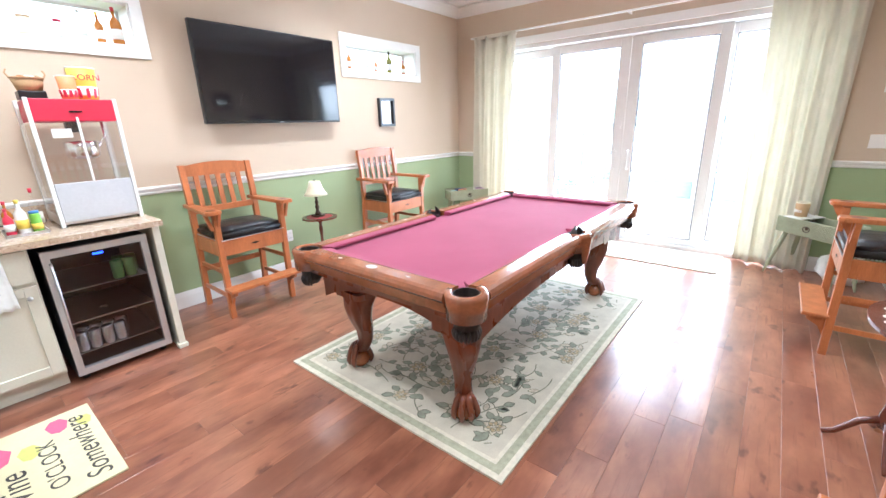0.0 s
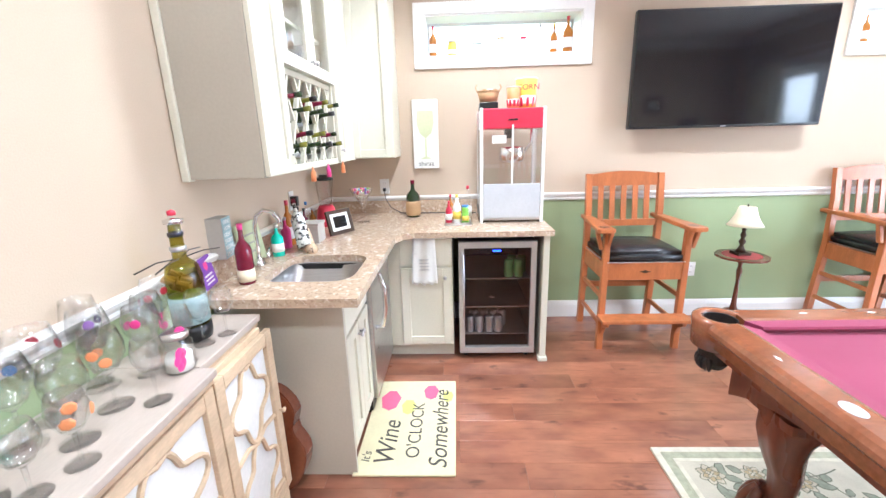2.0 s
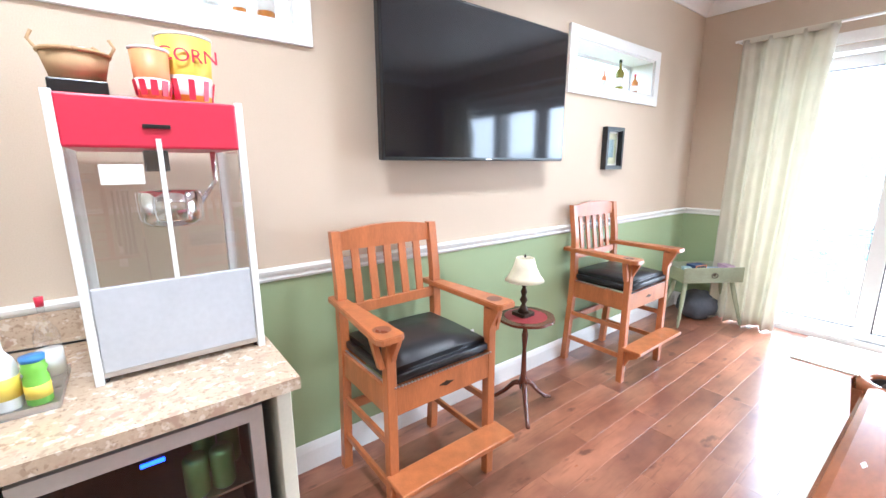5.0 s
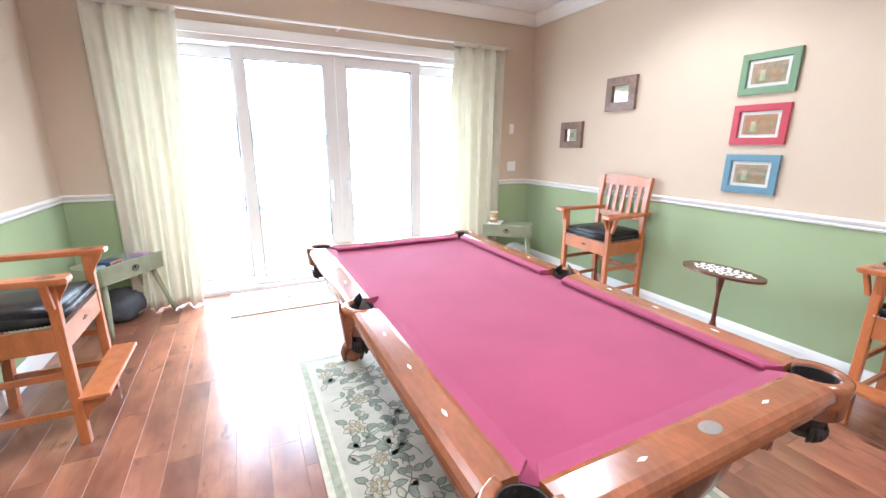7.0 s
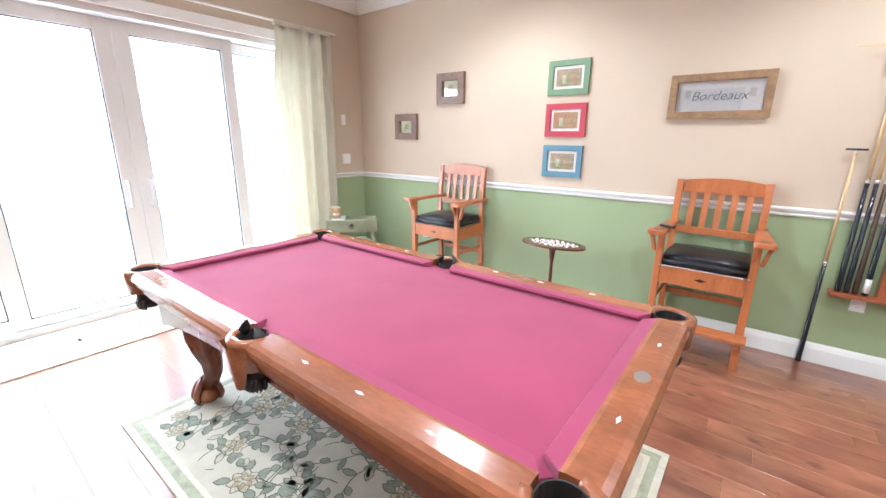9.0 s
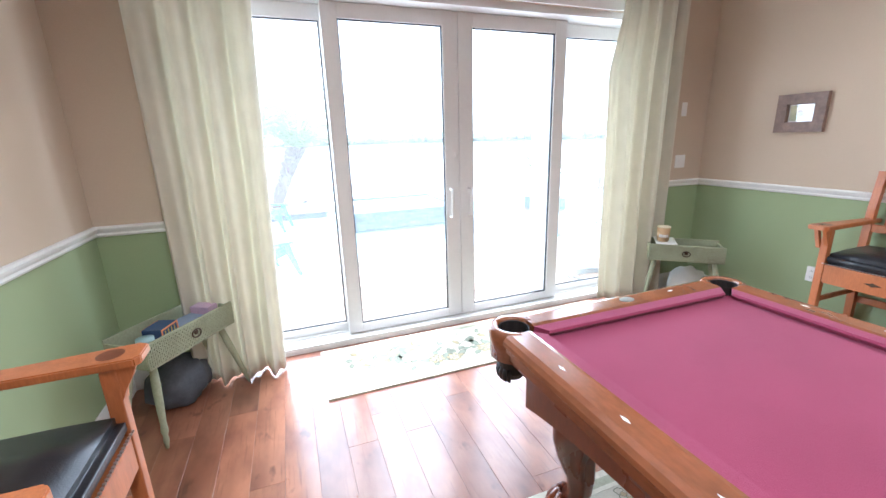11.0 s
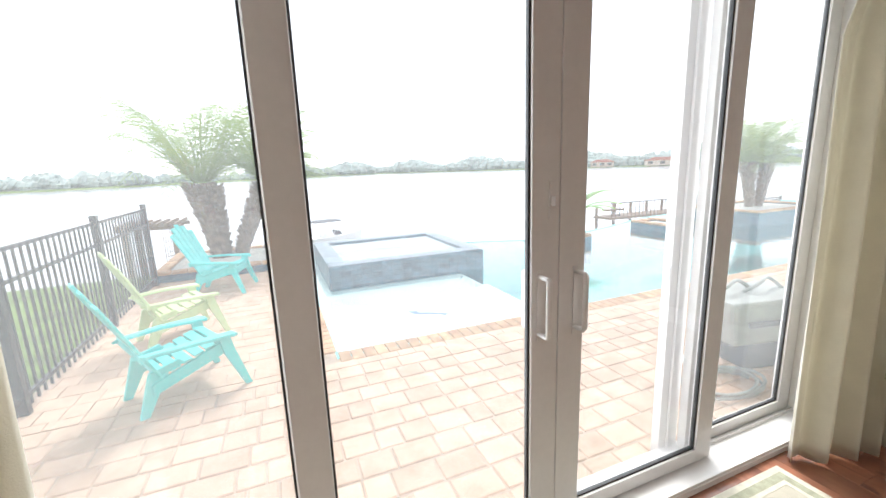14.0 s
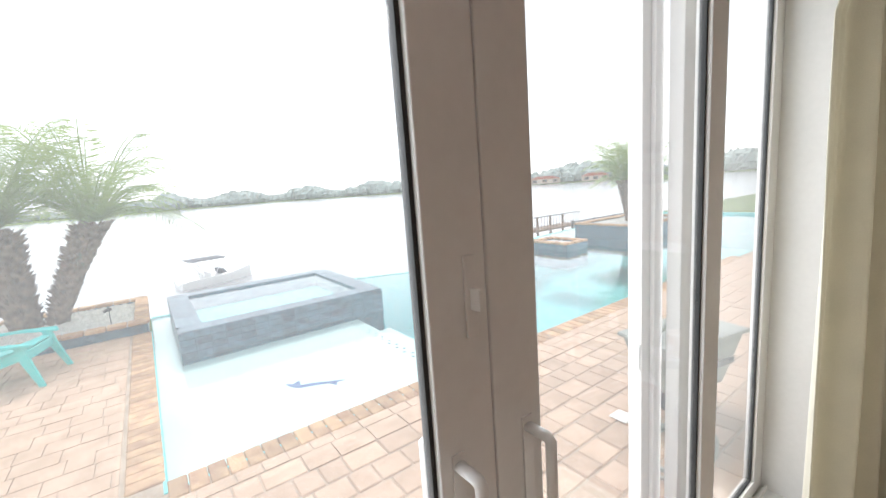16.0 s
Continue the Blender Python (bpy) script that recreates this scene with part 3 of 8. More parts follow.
# rails between pockets, each a prism with a moulded side
CR, SR = 0.10, 0.065


def rail_section(a0, a1, axis, side, off):
    """A wooden rail from a0 to a1 along axis on the given side, with its moulded outer face."""
    prof = [(-0.115, ZR - 0.03), (-0.115, ZR - 0.004), (-0.10, ZR), (-0.03, ZR), (-0.012, ZR - 0.006), (-0.002, ZR - 0.02), (0.0, ZR - 0.035), (-0.012, ZR - 0.05), (-0.012, ZR - 0.065),
            (-0.028, ZR - 0.075), (-0.028, ZR - 0.10), (-0.045, ZR - 0.115), (-0.115, ZR - 0.115)]
    bm = bmesh.new()
    P = (lambda d, u, z: (u, side * (off + d), z)) if axis == "x" else (lambda d, u, z: (side * (off + d), u, z))
    lo = [bm.verts.new(P(d, a0, z)) for d, z in prof]
    hi = [bm.verts.new(P(d, a1, z)) for d, z in prof]
    k = len(prof)
    for i in range(k):
        bm.faces.new((lo[i], lo[(i + 1) % k], hi[(i + 1) % k], hi[i]))
    bm.faces.new(lo[::-1]), bm.faces.new(hi)
    bmesh.ops.recalc_face_normals(bm, faces=bm.faces[:])
    return bm


def cushion(a0, a1, axis, side, off, c0, c1):
    bm = bmesh.new()
    P = (lambda d, u, z: (u, side * (off - d), z)) if axis == "x" else (lambda d, u, z: (side * (off - d), u, z))
    lo = [bm.verts.new(P(*q)) for q in ((0, a0, ZR - 0.004), (0.045, a0 + c0, ZR - 0.008), (0.05, a0 + c0, ZR - 0.016), (0.03, a0 + c0 * 0.8, ZR - 0.038), (0, a0, ZR - 0.038))]
    hi = [bm.verts.new(P(*q)) for q in ((0, a1, ZR - 0.004), (0.045, a1 - c1, ZR - 0.008), (0.05, a1 - c1, ZR - 0.016), (0.03, a1 - c1 * 0.8, ZR - 0.038), (0, a1, ZR - 0.038))]
    for i in range(5):
        bm.faces.new((lo[i], lo[(i + 1) % 5], hi[(i + 1) % 5], hi[i]))
    bm.faces.new(lo[::-1]), bm.faces.new(hi)
    bmesh.ops.recalc_face_normals(bm, faces=bm.faces[:])
    return bm


sections = [("x", s, HL, -(HW - 0.145), HW - 0.145, 0.035, 0.035) for s in (-1, 1)] + \
           [("y", s, HW, a0, a1, c0, c1) for s in (-1, 1) for a0, a1, c0, c1 in ((-(HL - 0.145), -0.066, 0.035, 0.02), (0.066, HL - 0.145, 0.02, 0.035))]
for axis, side, off, a0, a1, c0, c1 in sections:
    r = part("rail", rail_section(a0, a1, axis, side, off), M_RAIL, pt)
    part("cushion", cushion(a0, a1, axis, side, off - 0.115, c0, c1), M_FELT, pt)
    n = 3
    for i in range(n):
        u = a0 + (a1 - a0) * (i + 1) / (n + 1)
        bm = bmesh.new()
        e = [(0.018, 0), (0, 0.006), (-0.018, 0), (0, -0.006)]
        prism([(u + p, side * (off - 0.062 + q)) if axis == "x" else (side * (off - 0.062 + q), u + p) for p, q in e], ZR - 0.001, ZR + 0.0008, bm)
        if i == 1 and axis == "x":
            bm.free()
            bm = prism([(u + 0.034 * math.cos(k * math.pi / 10), side * (off - 0.062) + 0.023 * math.sin(k * math.pi / 10)) for k in range(20)], ZR - 0.001, ZR + 0.0012)
            part("name_plate", bm, M_STEEL, r, "small oval metal name plate")
        else:
            part("sight", bm, M_PAPER, r, "pearl diamond inlay")


M_POCKET = material("matt_black_leather", (0.022, 0.016, 0.014), 0.6, bump=0.3, fine=200)


def pocket(cx, cy, r, a0, a1, corner):
    """Wooden pocket casting, horseshoe-shaped and open to the table from a0 to a1 degrees, with its leather drop pocket."""
    bm = bmesh.new()
    k = 24
    ro = r + 0.036
    rings = []
    for i in range(k + 1):
        a = radians(a0 + (a1 - a0) * i / k)
        c, s = math.cos(a), math.sin(a)
        rings.append([bm.verts.new((cx + q * c, cy + q * s, z)) for q, z in ((r, ZR - 0.06), (r, ZR - 0.004), (r + 0.006, ZR + 0.001), (ro - 0.01, ZR + 0.0015), (ro - 0.002, ZR - 0.006), (ro, ZR - 0.02), (ro - 0.004, ZR - 0.05), (ro - 0.008, ZR - 0.115))])
    for a, c in zip(rings, rings[1:]):
        for i in range(len(a)):
            j = (i + 1) % len(a)
            bm.faces.new((a[i], a[j], c[j], c[i]))
    bm.faces.new(rings[0]), bm.faces.new(rings[-1][::-1])
    bmesh.ops.recalc_face_normals(bm, faces=bm.faces[:])
    p = part("pocket", bm, M_RAIL, pt, smooth=True)
    mid, edge = radians((a0 + a1) / 2), radians((a1 - a0) / 2)
    mx_, my_ = math.cos(mid), math.sin(mid)
    part("pocket_net", lathe([(0.0, ZR - 0.212), (r * 0.62, ZR - 0.208), (r * 0.93, ZR - 0.18), (r * 0.97, ZR - 0.12), (r, ZR - 0.05), (r, ZR - 0.008), (r - 0.003, ZR - 0.01), (r - 0.004, ZR - 0.05), (r * 0.9, ZR - 0.12), (r * 0.85, ZR - 0.172), (r * 0.5, ZR - 0.198), (0.0, ZR - 0.2)], 18, at=(cx, cy, 0)), M_POCKET, p, "dark leather drop pocket")
    bm = bmesh.new()
    for k in range(11):
        a = mid + radians(-90 + 180 * k / 10)
        c, d = math.cos(a), math.sin(a)
        tube([(cx + q * c, cy + q * d, z) for q, z in ((r * 0.85, ZR - 0.16), (r * 0.98, ZR - 0.18), (r * 0.92, ZR - 0.20), (r * 0.75, ZR - 0.215))], [0.008, 0.009, 0.008, 0.004], 6, bm)
    part("leather_fringe", bm, M_POCKET, p, smooth=True)
    if corner:
        return
    for s, high in ((-1, 0.045), (1, 0.032)):
        a = mid + s * edge * 0.93
        c, d = math.cos(a), math.sin(a)
        part("leather_flap", tube([(cx + q * c, cy + q * d, ZR + z) for q, z in ((r + 0.006, -0.02), (r - 0.002, 0.006), (r - 0.012, high * 0.55), (r - 0.030, high))], [0.026, 0.022, 0.012, 0.002], 8, squash=0.5), M_POCKET, p, "black leather pocket ear", smooth=True)
    bm = bmesh.new()
    rows = []
    for i in range(9):
        u = i / 8
        half, z = 0.058 * (1 - u) ** 0.7 + 0.016, ZR - 0.02 - 0.17 * u
        rows.append([bm.verts.new((cx + mx_ * (ro + dx) - my_ * hh, cy + my_ * (ro + dx) + mx_ * hh, z)) for dx, hh in ((-0.03, -half), (-0.004 - 0.012 * u, -half), (0.010 - 0.02 * u, 0), (-0.004 - 0.012 * u, half), (-0.03, half))])
    for p_, q_ in zip(rows, rows[1:]):
        for i in range(4):
            bm.faces.new((p_[i], p_[i + 1], q_[i + 1], q_[i]))
    bmesh.ops.recalc_face_normals(bm, faces=bm.faces[:])
    part("bracket", bm, M_RAIL, p, "carved wooden pocket bracket", smooth=True)


for sx in (-1, 1):
    for sy in (-1, 1):
        mid = math.degrees(math.atan2(sy, sx))
        pocket(sx * (HW - 0.080), sy * (HL - 0.080), 0.058, mid - 125, mid + 125, True)
    mid = 0 if sx > 0 else 180
    pocket(sx * (HW - 0.062), 0, 0.052, mid - 95, mid + 95, False)

bm = prism(rounded(HW - 0.05, HL - 0.05, 0.05), ZR - 0.135, ZR - 0.115)
part("frieze_top", bm, M_CHERRY, pt)
for sy in (-1, 1):
    pts = [(x, ZR - 0.135) for x in (-HW + 0.13, HW - 0.13)]
    arch = [(x, ZR - 0.30 + 0.11 * (1 - (abs(x) / (HW - 0.13)) ** 2.5)) for x in np.linspace(HW - 0.13, -HW + 0.13, 20)]
    part("apron", prism(pts + arch, sy * (HL - 0.14) - 0.02, sy * (HL - 0.14) + 0.02, axis="y"), M_CHERRY, pt)
for sx in (-1, 1):
    pts = [(y, ZR - 0.135) for y in (-HL + 0.16, HL - 0.16)]
    arch = [(y, ZR - 0.30 + 0.09 * (1 - (abs(y) / (HL - 0.16)) ** 3)) for y in np.linspace(HL - 0.16, -HL + 0.16, 24)]
    part("apron", prism(pts + arch, sx * (HW - 0.11) - 0.02, sx * (HW - 0.11) + 0.02, axis="x"), M_CHERRY, pt)

leg_path = [(0.0, ZR - 0.14), (0.0, 0.54), (0.005, 0.49), (0.022, 0.42), (0.02, 0.34), (0.0, 0.25), (0.0, 0.18), (0.03, 0.12)]
leg_size = [0.095, 0.10, 0.105, 0.088, 0.07, 0.052, 0.045, 0.05]
for sx in (-1, 1):
    for sy in (-1, 1):
        lx, ly = sx * (HW - 0.255), sy * (HL - 0.285)
        bm = bmesh.new()
        rings = []
        d = Vector((sx, sy, 0)).normalized()
        for (off, z), s in zip(leg_path, leg_size):
            rings.append([bm.verts.new((lx + d.x * off + s * c * (1 + 0.12 * math.cos(4 * a)), ly + d.y * off + s * s2 * (1 + 0.12 * math.cos(4 * a + 3.14)), z)) for a in (2 * math.pi * k / 20 + math.pi / 4 for k in range(20)) for c, s2 in [(math.cos(a), math.sin(a))]])
        for a, c in zip(rings, rings[1:]):
            for k in range(20):
                bm.faces.new((a[k], a[(k + 1) % 20], c[(k + 1) % 20], c[k]))
        bm.faces.new(rings[0]), bm.faces.new(rings[-1][::-1])
        bmesh.ops.recalc_face_normals(bm, faces=bm.faces[:])
        leg = part("leg", bm, M_CHERRY, pt, "carved cabriole leg", smooth=True)
        part("collar", prism([(lx + p, ly + q) for p, q in rounded(0.115, 0.115, 0.03, 4)], 0.50, 0.535), M_CHERRY, leg)
        fx, fy = lx + d.x * 0.045, ly + d.y * 0.045
        bm = lathe([(0.0, 0.0), (0.035, 0.0), (0.056, 0.02), (0.062, 0.045), (0.052, 0.075), (0.03, 0.09), (0, 0.095)], 18, at=(fx, fy, 0.012))
        foot = part("claw_ball", bm, M_RAIL, leg, smooth=True)
        bm = bmesh.new()
        for k in (-60, -20, 20, 60, 180):
            a = math.atan2(sy, sx) + radians(k)
            c, s = math.cos(a), math.sin(a)
            tube([(fx + q * c, fy + q * s, z) for q, z in ((0.02, 0.15), (0.045, 0.125), (0.064, 0.09), (0.072, 0.06), (0.066, 0.035), (0.06, 0.022))], [0.022, 0.02, 0.017, 0.016, 0.012, 0.006], 8, bm)
        part("claw", bm, M_CHERRY, leg, smooth=True)


# ---- spectator chairs ----
def spectator_chair(m, label):
    """Tall slatted chair; front towards local +x, origin at the middle of its back legs on the floor."""
    t = thing("spectator_chair", m, label, "chair", "tall spectator chairs")
    W, D = 0.285, 0.50
    for s in (-1, 1):
        y0, y1 = sorted((s * W, s * (W - 0.042)))
        leg = part("front_leg", Box(D - 0.042, D, y0, y1, 0.0, 0.852, 0.004), M_OAK, t)
        bm = bmesh.new()
        prof = [(0.0, 0.0), (0.042, 0.0), (0.085, 0.62), (0.075, 0.95), (0.04, 1.19), (0.004, 1.19), (0.036, 0.95), (0.043, 0.62)]
        prism([(a, b2) for a, b2 in prof], y0, y1, bm, "y")
        part("back_leg", bm, M_OAK, t)
        bm = prism([(-0.02, 0), (0.08, 0.0), (D * 0.6, -0.012 * 0), (D + 0.05, 0), (D + 0.065, 0.02), (D + 0.065, 0.10), (D + 0.04, 0.115), (D * 0.5, 0.085), (-0.02, 0.06)], 0.855, 0.882)
        for v in bm.verts:
            v.co.y = s * (W - 0.05 + v.co.y)
        bmesh.ops.recalc_face_normals(bm, faces=bm.faces[:])
        bmesh.ops.bevel(bm, geom=bm.edges[:], offset=0.004, segments=2, affect="EDGES")
        arm = part("armrest", bm, M_OAK, t)
        part("cup_holder", lathe([(0.0, 0.0), (0.034, 0.0), (0.036, 0.0012), (0.0, 0.0013)], 24, at=(D - 0.02, s * (W + 0.005), 0.8815)), M_CHERRY, arm, "round recessed cup holder")
        bm = prism([(D, 0.855), (D + 0.05, 0.855), (D + 0.035, 0.82), (D + 0.012, 0.78), (D, 0.75)], s * (W - 0.03) - 0.01, s * (W - 0.03) + 0.01, axis="y")
        part("corbel", bm, M_OAK, arm)
        bm = Box(D - 0.036, D - 0.006, -0.012, 0.012, 0.73, 0.855, 0.003)
        for v in bm.verts:
            v.co.y += s * (W + 0.014)
            if v.co.z > 0.80:
                v.co.y += s * 0.03
        part("corbel", bm, M_OAK, arm)
        for z in (0.17, 0.37):
            part("side_stretcher", Box(0.045, D - 0.042, s * (W - 0.021) - 0.009, s * (W - 0.021) + 0.009, z, z + 0.032, 0.003), M_OAK, t)
        part("side_apron", Box(0.045, D - 0.042, s * (W - 0.02) - 0.011, s * (W - 0.02) + 0.011, 0.515, 0.632, 0.003), M_OAK, t)
        part("foot_bracket", prism([(D, 0.245), (D + 0.10, 0.245), (D + 0.085, 0.21), (D + 0.03, 0.18), (D, 0.12)], s * (W - 0.03) - 0.011, s * (W - 0.03) + 0.011, axis="y"), M_OAK, t)
    part("front_apron", Box(D - 0.03, D - 0.004, -W + 0.042, W - 0.042, 0.515, 0.635, 0.003), M_OAK, t)
    part("badge", prism([(-0.04, 0), (-0.012, 0.006), (0, 0.012), (0.012, 0.006), (0.04, 0), (0.012, -0.008), (0, -0.012), (-0.012, -0.008)], D - 0.004, D - 0.001, axis="x"), M_BRONZE, t).location = (0, 0, 0.575)
    part("back_apron", Box(0.008, 0.03, -W + 0.042, W - 0.042, 0.515, 0.632, 0.003), M_OAK, t)
    part("rear_stretcher", Box(0.012, 0.034, -W + 0.042, W - 0.042, 0.30, 0.345, 0.003), M_OAK, t)
    part("footrest", Box(D - 0.01, D + 0.12, -W - 0.015, W + 0.015, 0.245, 0.268, 0.005), M_OAK, t)
    part("lower_rail", Box(0.048, 0.07, -W + 0.042, W - 0.042, 0.80, 0.85, 0.003), M_OAK, t)
    top = []
    for i in range(13):
        y = -W + 0.0 + 2 * W * i / 12
        top.append((y, 1.175 + 0.032 * (1 - (2 * i / 12 - 1) ** 2)))
    bm = prism([(-W + 0.042, 1.10), (W - 0.042, 1.10)] + [(p, q) for p, q in top[::-1] if abs(p) < W - 0.03], 0.01, 0.034, axis="x")
    part("crest_rail", bm, M_OAK, t)
    for i in range(5):
        y = (i - 2) * 0.085
        bm = bmesh.new()
        box(bm, 0.052, 0.064, y - 0.019, y + 0.019, 0.848, 1.105)
        for v in bm.verts:
            if v.co.z > 1.0:
                v.co.x -= 0.036
        part("slat", bm, M_OAK, t)
    bm = bmesh.new()
    box(bm, 0.03, D - 0.006, -W + 0.025, W - 0.025, 0.635, 0.705)
    bmesh.ops.bevel(bm, geom=[e for e in bm.edges], offset=0.022, segments=4, affect="EDGES")
    bmesh.ops.subdivide_edges(bm, edges=bm.edges[:], cuts=2, use_grid_fill=True)
    for v in bm.verts:
        if v.co.z > 0.67:
            v.co.z += 0.024 * max(0, 1 - ((v.co.x - D / 2) / (D / 2)) ** 2) * max(0, 1 - (v.co.y / W) ** 2)
    seat = part("seat", bm, M_LEATHER, t, "black leather seat pad", smooth=True)
    bm = bmesh.new()
    for i in range(34):
        y = -W + 0.035 + (2 * W - 0.07) * i / 33
        lathe([(0.0, -0.004), (0.005, -0.003), (0.0055, 0.0), (0.005, 0.003), (0.0, 0.004)], 6, bm, (D + 0.0, y, 0.641))
    for s in (-1, 1):
        for i in range(26):
            lathe([(0.0, -0.004), (0.005, -0.003), (0.0055, 0.0), (0.005, 0.003), (0.0, 0.004)], 6, bm, (0.05 + (D - 0.07) * i / 25, s * (W - 0.022), 0.641))
    part("nail_trim", bm, M_STEEL, seat, "row of small steel upholstery nails")
    return t


chair = spectator_chair(turned(0, -2.325, 2.61), "tall orange oak chair with black leather seat beside the counter")
c2 = copy_thing(chair, turned(0, -2.37, 4.45))
tagged(c2, "tall oak chair with black leather seat beside the lamp table")
c3 = copy_thing(chair, turned(180, 2.265, 4.60))
tagged(c3, "tall oak chair with black leather seat beside the oval table")
c4 = copy_thing(chair, turned(180, 2.27, 2.35))
tagged(c4, "tall orange oak chair with black leather seat beside the cue rack")

# ---- television ----
tv = thing("television", pose(WX, 3.25, 1.885), "large black flat-screen television, switched off, on the tan wall", "television")
part("mount", Box(0.002, 0.09, -0.2, 0.2, -0.15, 0.15, 0.01), M_BLACK, tv)
part("casing", Box(0.09, 0.135, -0.665, 0.665, -0.385, 0.385, 0.008), M_BLACK, tv)
part("screen", Box(0.134, 0.137, -0.652, 0.652, -0.368, 0.372, 0), M_SCREEN, tv)
part("logo_bar", Box(0.136, 0.138, -0.02, 0.02, -0.380, -0.374, 0), M_STEEL, tv)


# ---- bar cabinets ----
def shaker(parent, x0, x1, z0, z1, face, axis, sgn, knob=None, name="door", t=0.02, mat=None, fr=0.055, glass=False):
    """A framed cabinet door with a recessed panel on a face at y or x = face, looking along sgn."""
    m = mat or M_CREAM
    def bb(a0, a1, d0, d1, c0, c1, r=0.0025):
        d0, d1 = sorted((face + sgn * d0, face + sgn * d1))
        return Box(a0, a1, d0, d1, c0, c1, r) if axis == "y" else Box(d0, d1, a0, a1, c0, c1, r)
    bm = bmesh.new()
    d = new(name)
    d.parent = parent
    for nm, q in (("stile", (x0, x0 + fr, z0, z1)), ("stile", (x1 - fr, x1, z0, z1)), ("top_rail", (x0 + fr, x1 - fr, z1 - fr, z1)), ("bottom_rail", (x0 + fr, x1 - fr, z0, z0 + fr))):
        part(nm, bb(q[0], q[1], 0.001, t, q[2], q[3]), m, d)
    bm.free()
    if glass:
        part("pane", bb(x0 + fr, x1 - fr, t * 0.4, t * 0.6, z0 + fr, z1 - fr, 0), M_GLASS, d)
    else:
        part("panel", bb(x0 + fr - 0.002, x1 - fr + 0.002, 0.001, t * 0.45, z0 + fr - 0.002, z1 - fr + 0.002), m, d)
    if knob:
        kb = lathe([(0.005, 0), (0.005, 0.012), (0.012, 0.018), (0.013, 0.024), (0.0, 0.029)], 14)
        o = part("knob", kb, M_STEEL, d, "round satin nickel knob", smooth=True)
        rot = pose(0, 0, 0, -90 * sgn, 0, 0) if axis == "y" else pose(0, 0, 0, 0, 90 * sgn, 0)
        o.matrix_local = (Matrix.Translation((knob[0], face + sgn * t, knob[1])) if axis == "y" else Matrix.Translation((face + sgn * t, knob[0], knob[1]))) @ rot
    return d


cab = thing("base_cabinet", pose(0, 0, 0), "cream shaker base cabinet with taupe end under the granite counter", "cabinet", "bar cabinets")
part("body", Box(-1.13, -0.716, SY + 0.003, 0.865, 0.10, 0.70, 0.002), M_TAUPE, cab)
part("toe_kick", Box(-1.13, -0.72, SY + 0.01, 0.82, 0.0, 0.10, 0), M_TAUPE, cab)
part("end_panel", Box(-0.715, -0.70, SY + 0.003, 0.885, 0.0, 0.875, 0.002), M_TAUPELIT, cab, "taupe end panel")
shaker(cab, -1.125, -0.925, 0.12, 0.66, 0.865, "y", 1, (-0.94, 0.60))
shaker(cab, -0.92, -0.72, 0.12, 0.66, 0.865, "y", 1, (-0.905, 0.60))
part("drawer_front", Box(-1.125, -0.72, 0.866, 0.885, 0.68, 0.86, 0.003), M_CREAM, cab)
dw = thing("dishwasher", pose(0, 0, 0), "stainless steel undercounter appliance beside the sink cabinet", "appliance")
part("body", Box(-1.69, -1.14, SY + 0.01, 0.87, 0.0, 0.872, 0.002), M_BLACK, dw)
part("front_panel", Box(-1.69, -1.14, 0.871, 0.905, 0.09, 0.868, 0.006), M_STEEL, dw)
part("handle", tube([(-1.20, 0.905, 0.80), (-1.20, 0.945, 0.79), (-1.20, 0.965, 0.70), (-1.20, 0.965, 0.60), (-1.20, 0.945, 0.50), (-1.20, 0.905, 0.49)], 0.013, 10), M_CHROME, dw, smooth=True)
cab2 = thing("base_cabinet", pose(0, 0, 0), "narrow cream shaker cabinet with a drawer beside the wine cooler", "cabinet", "bar cabinets")
part("body", Box(WX + 0.003, -1.72, SY + 0.003, 1.32, 0.10, 0.875, 0.002), M_CREAM, cab2)
part("toe_kick", Box(WX + 0.01, -1.78, SY + 0.01, 1.32, 0.0, 0.10, 0), M_CREAM, cab2)
shaker(cab2, 0.98, 1.31, 0.12, 0.66, -1.72, "x", 1, (1.27, 0.60))
part("drawer_front", Box(-1.719, -1.70, 0.98, 1.31, 0.68, 0.86, 0.003), M_CREAM, cab2)
endp = thing("cabinet_end_panel", pose(0, 0, 0), "cream end panel under the granite counter", "cabinet")
part("panel", Box(WX + 0.003, -1.68, 1.895, 1.935, 0.0, 0.875, 0.003), M_CREAM, endp)
part("foot", Box(-1.72, -1.665, 1.885, 1.945, 0.0, 0.03, 0.004), M_CREAM, endp)

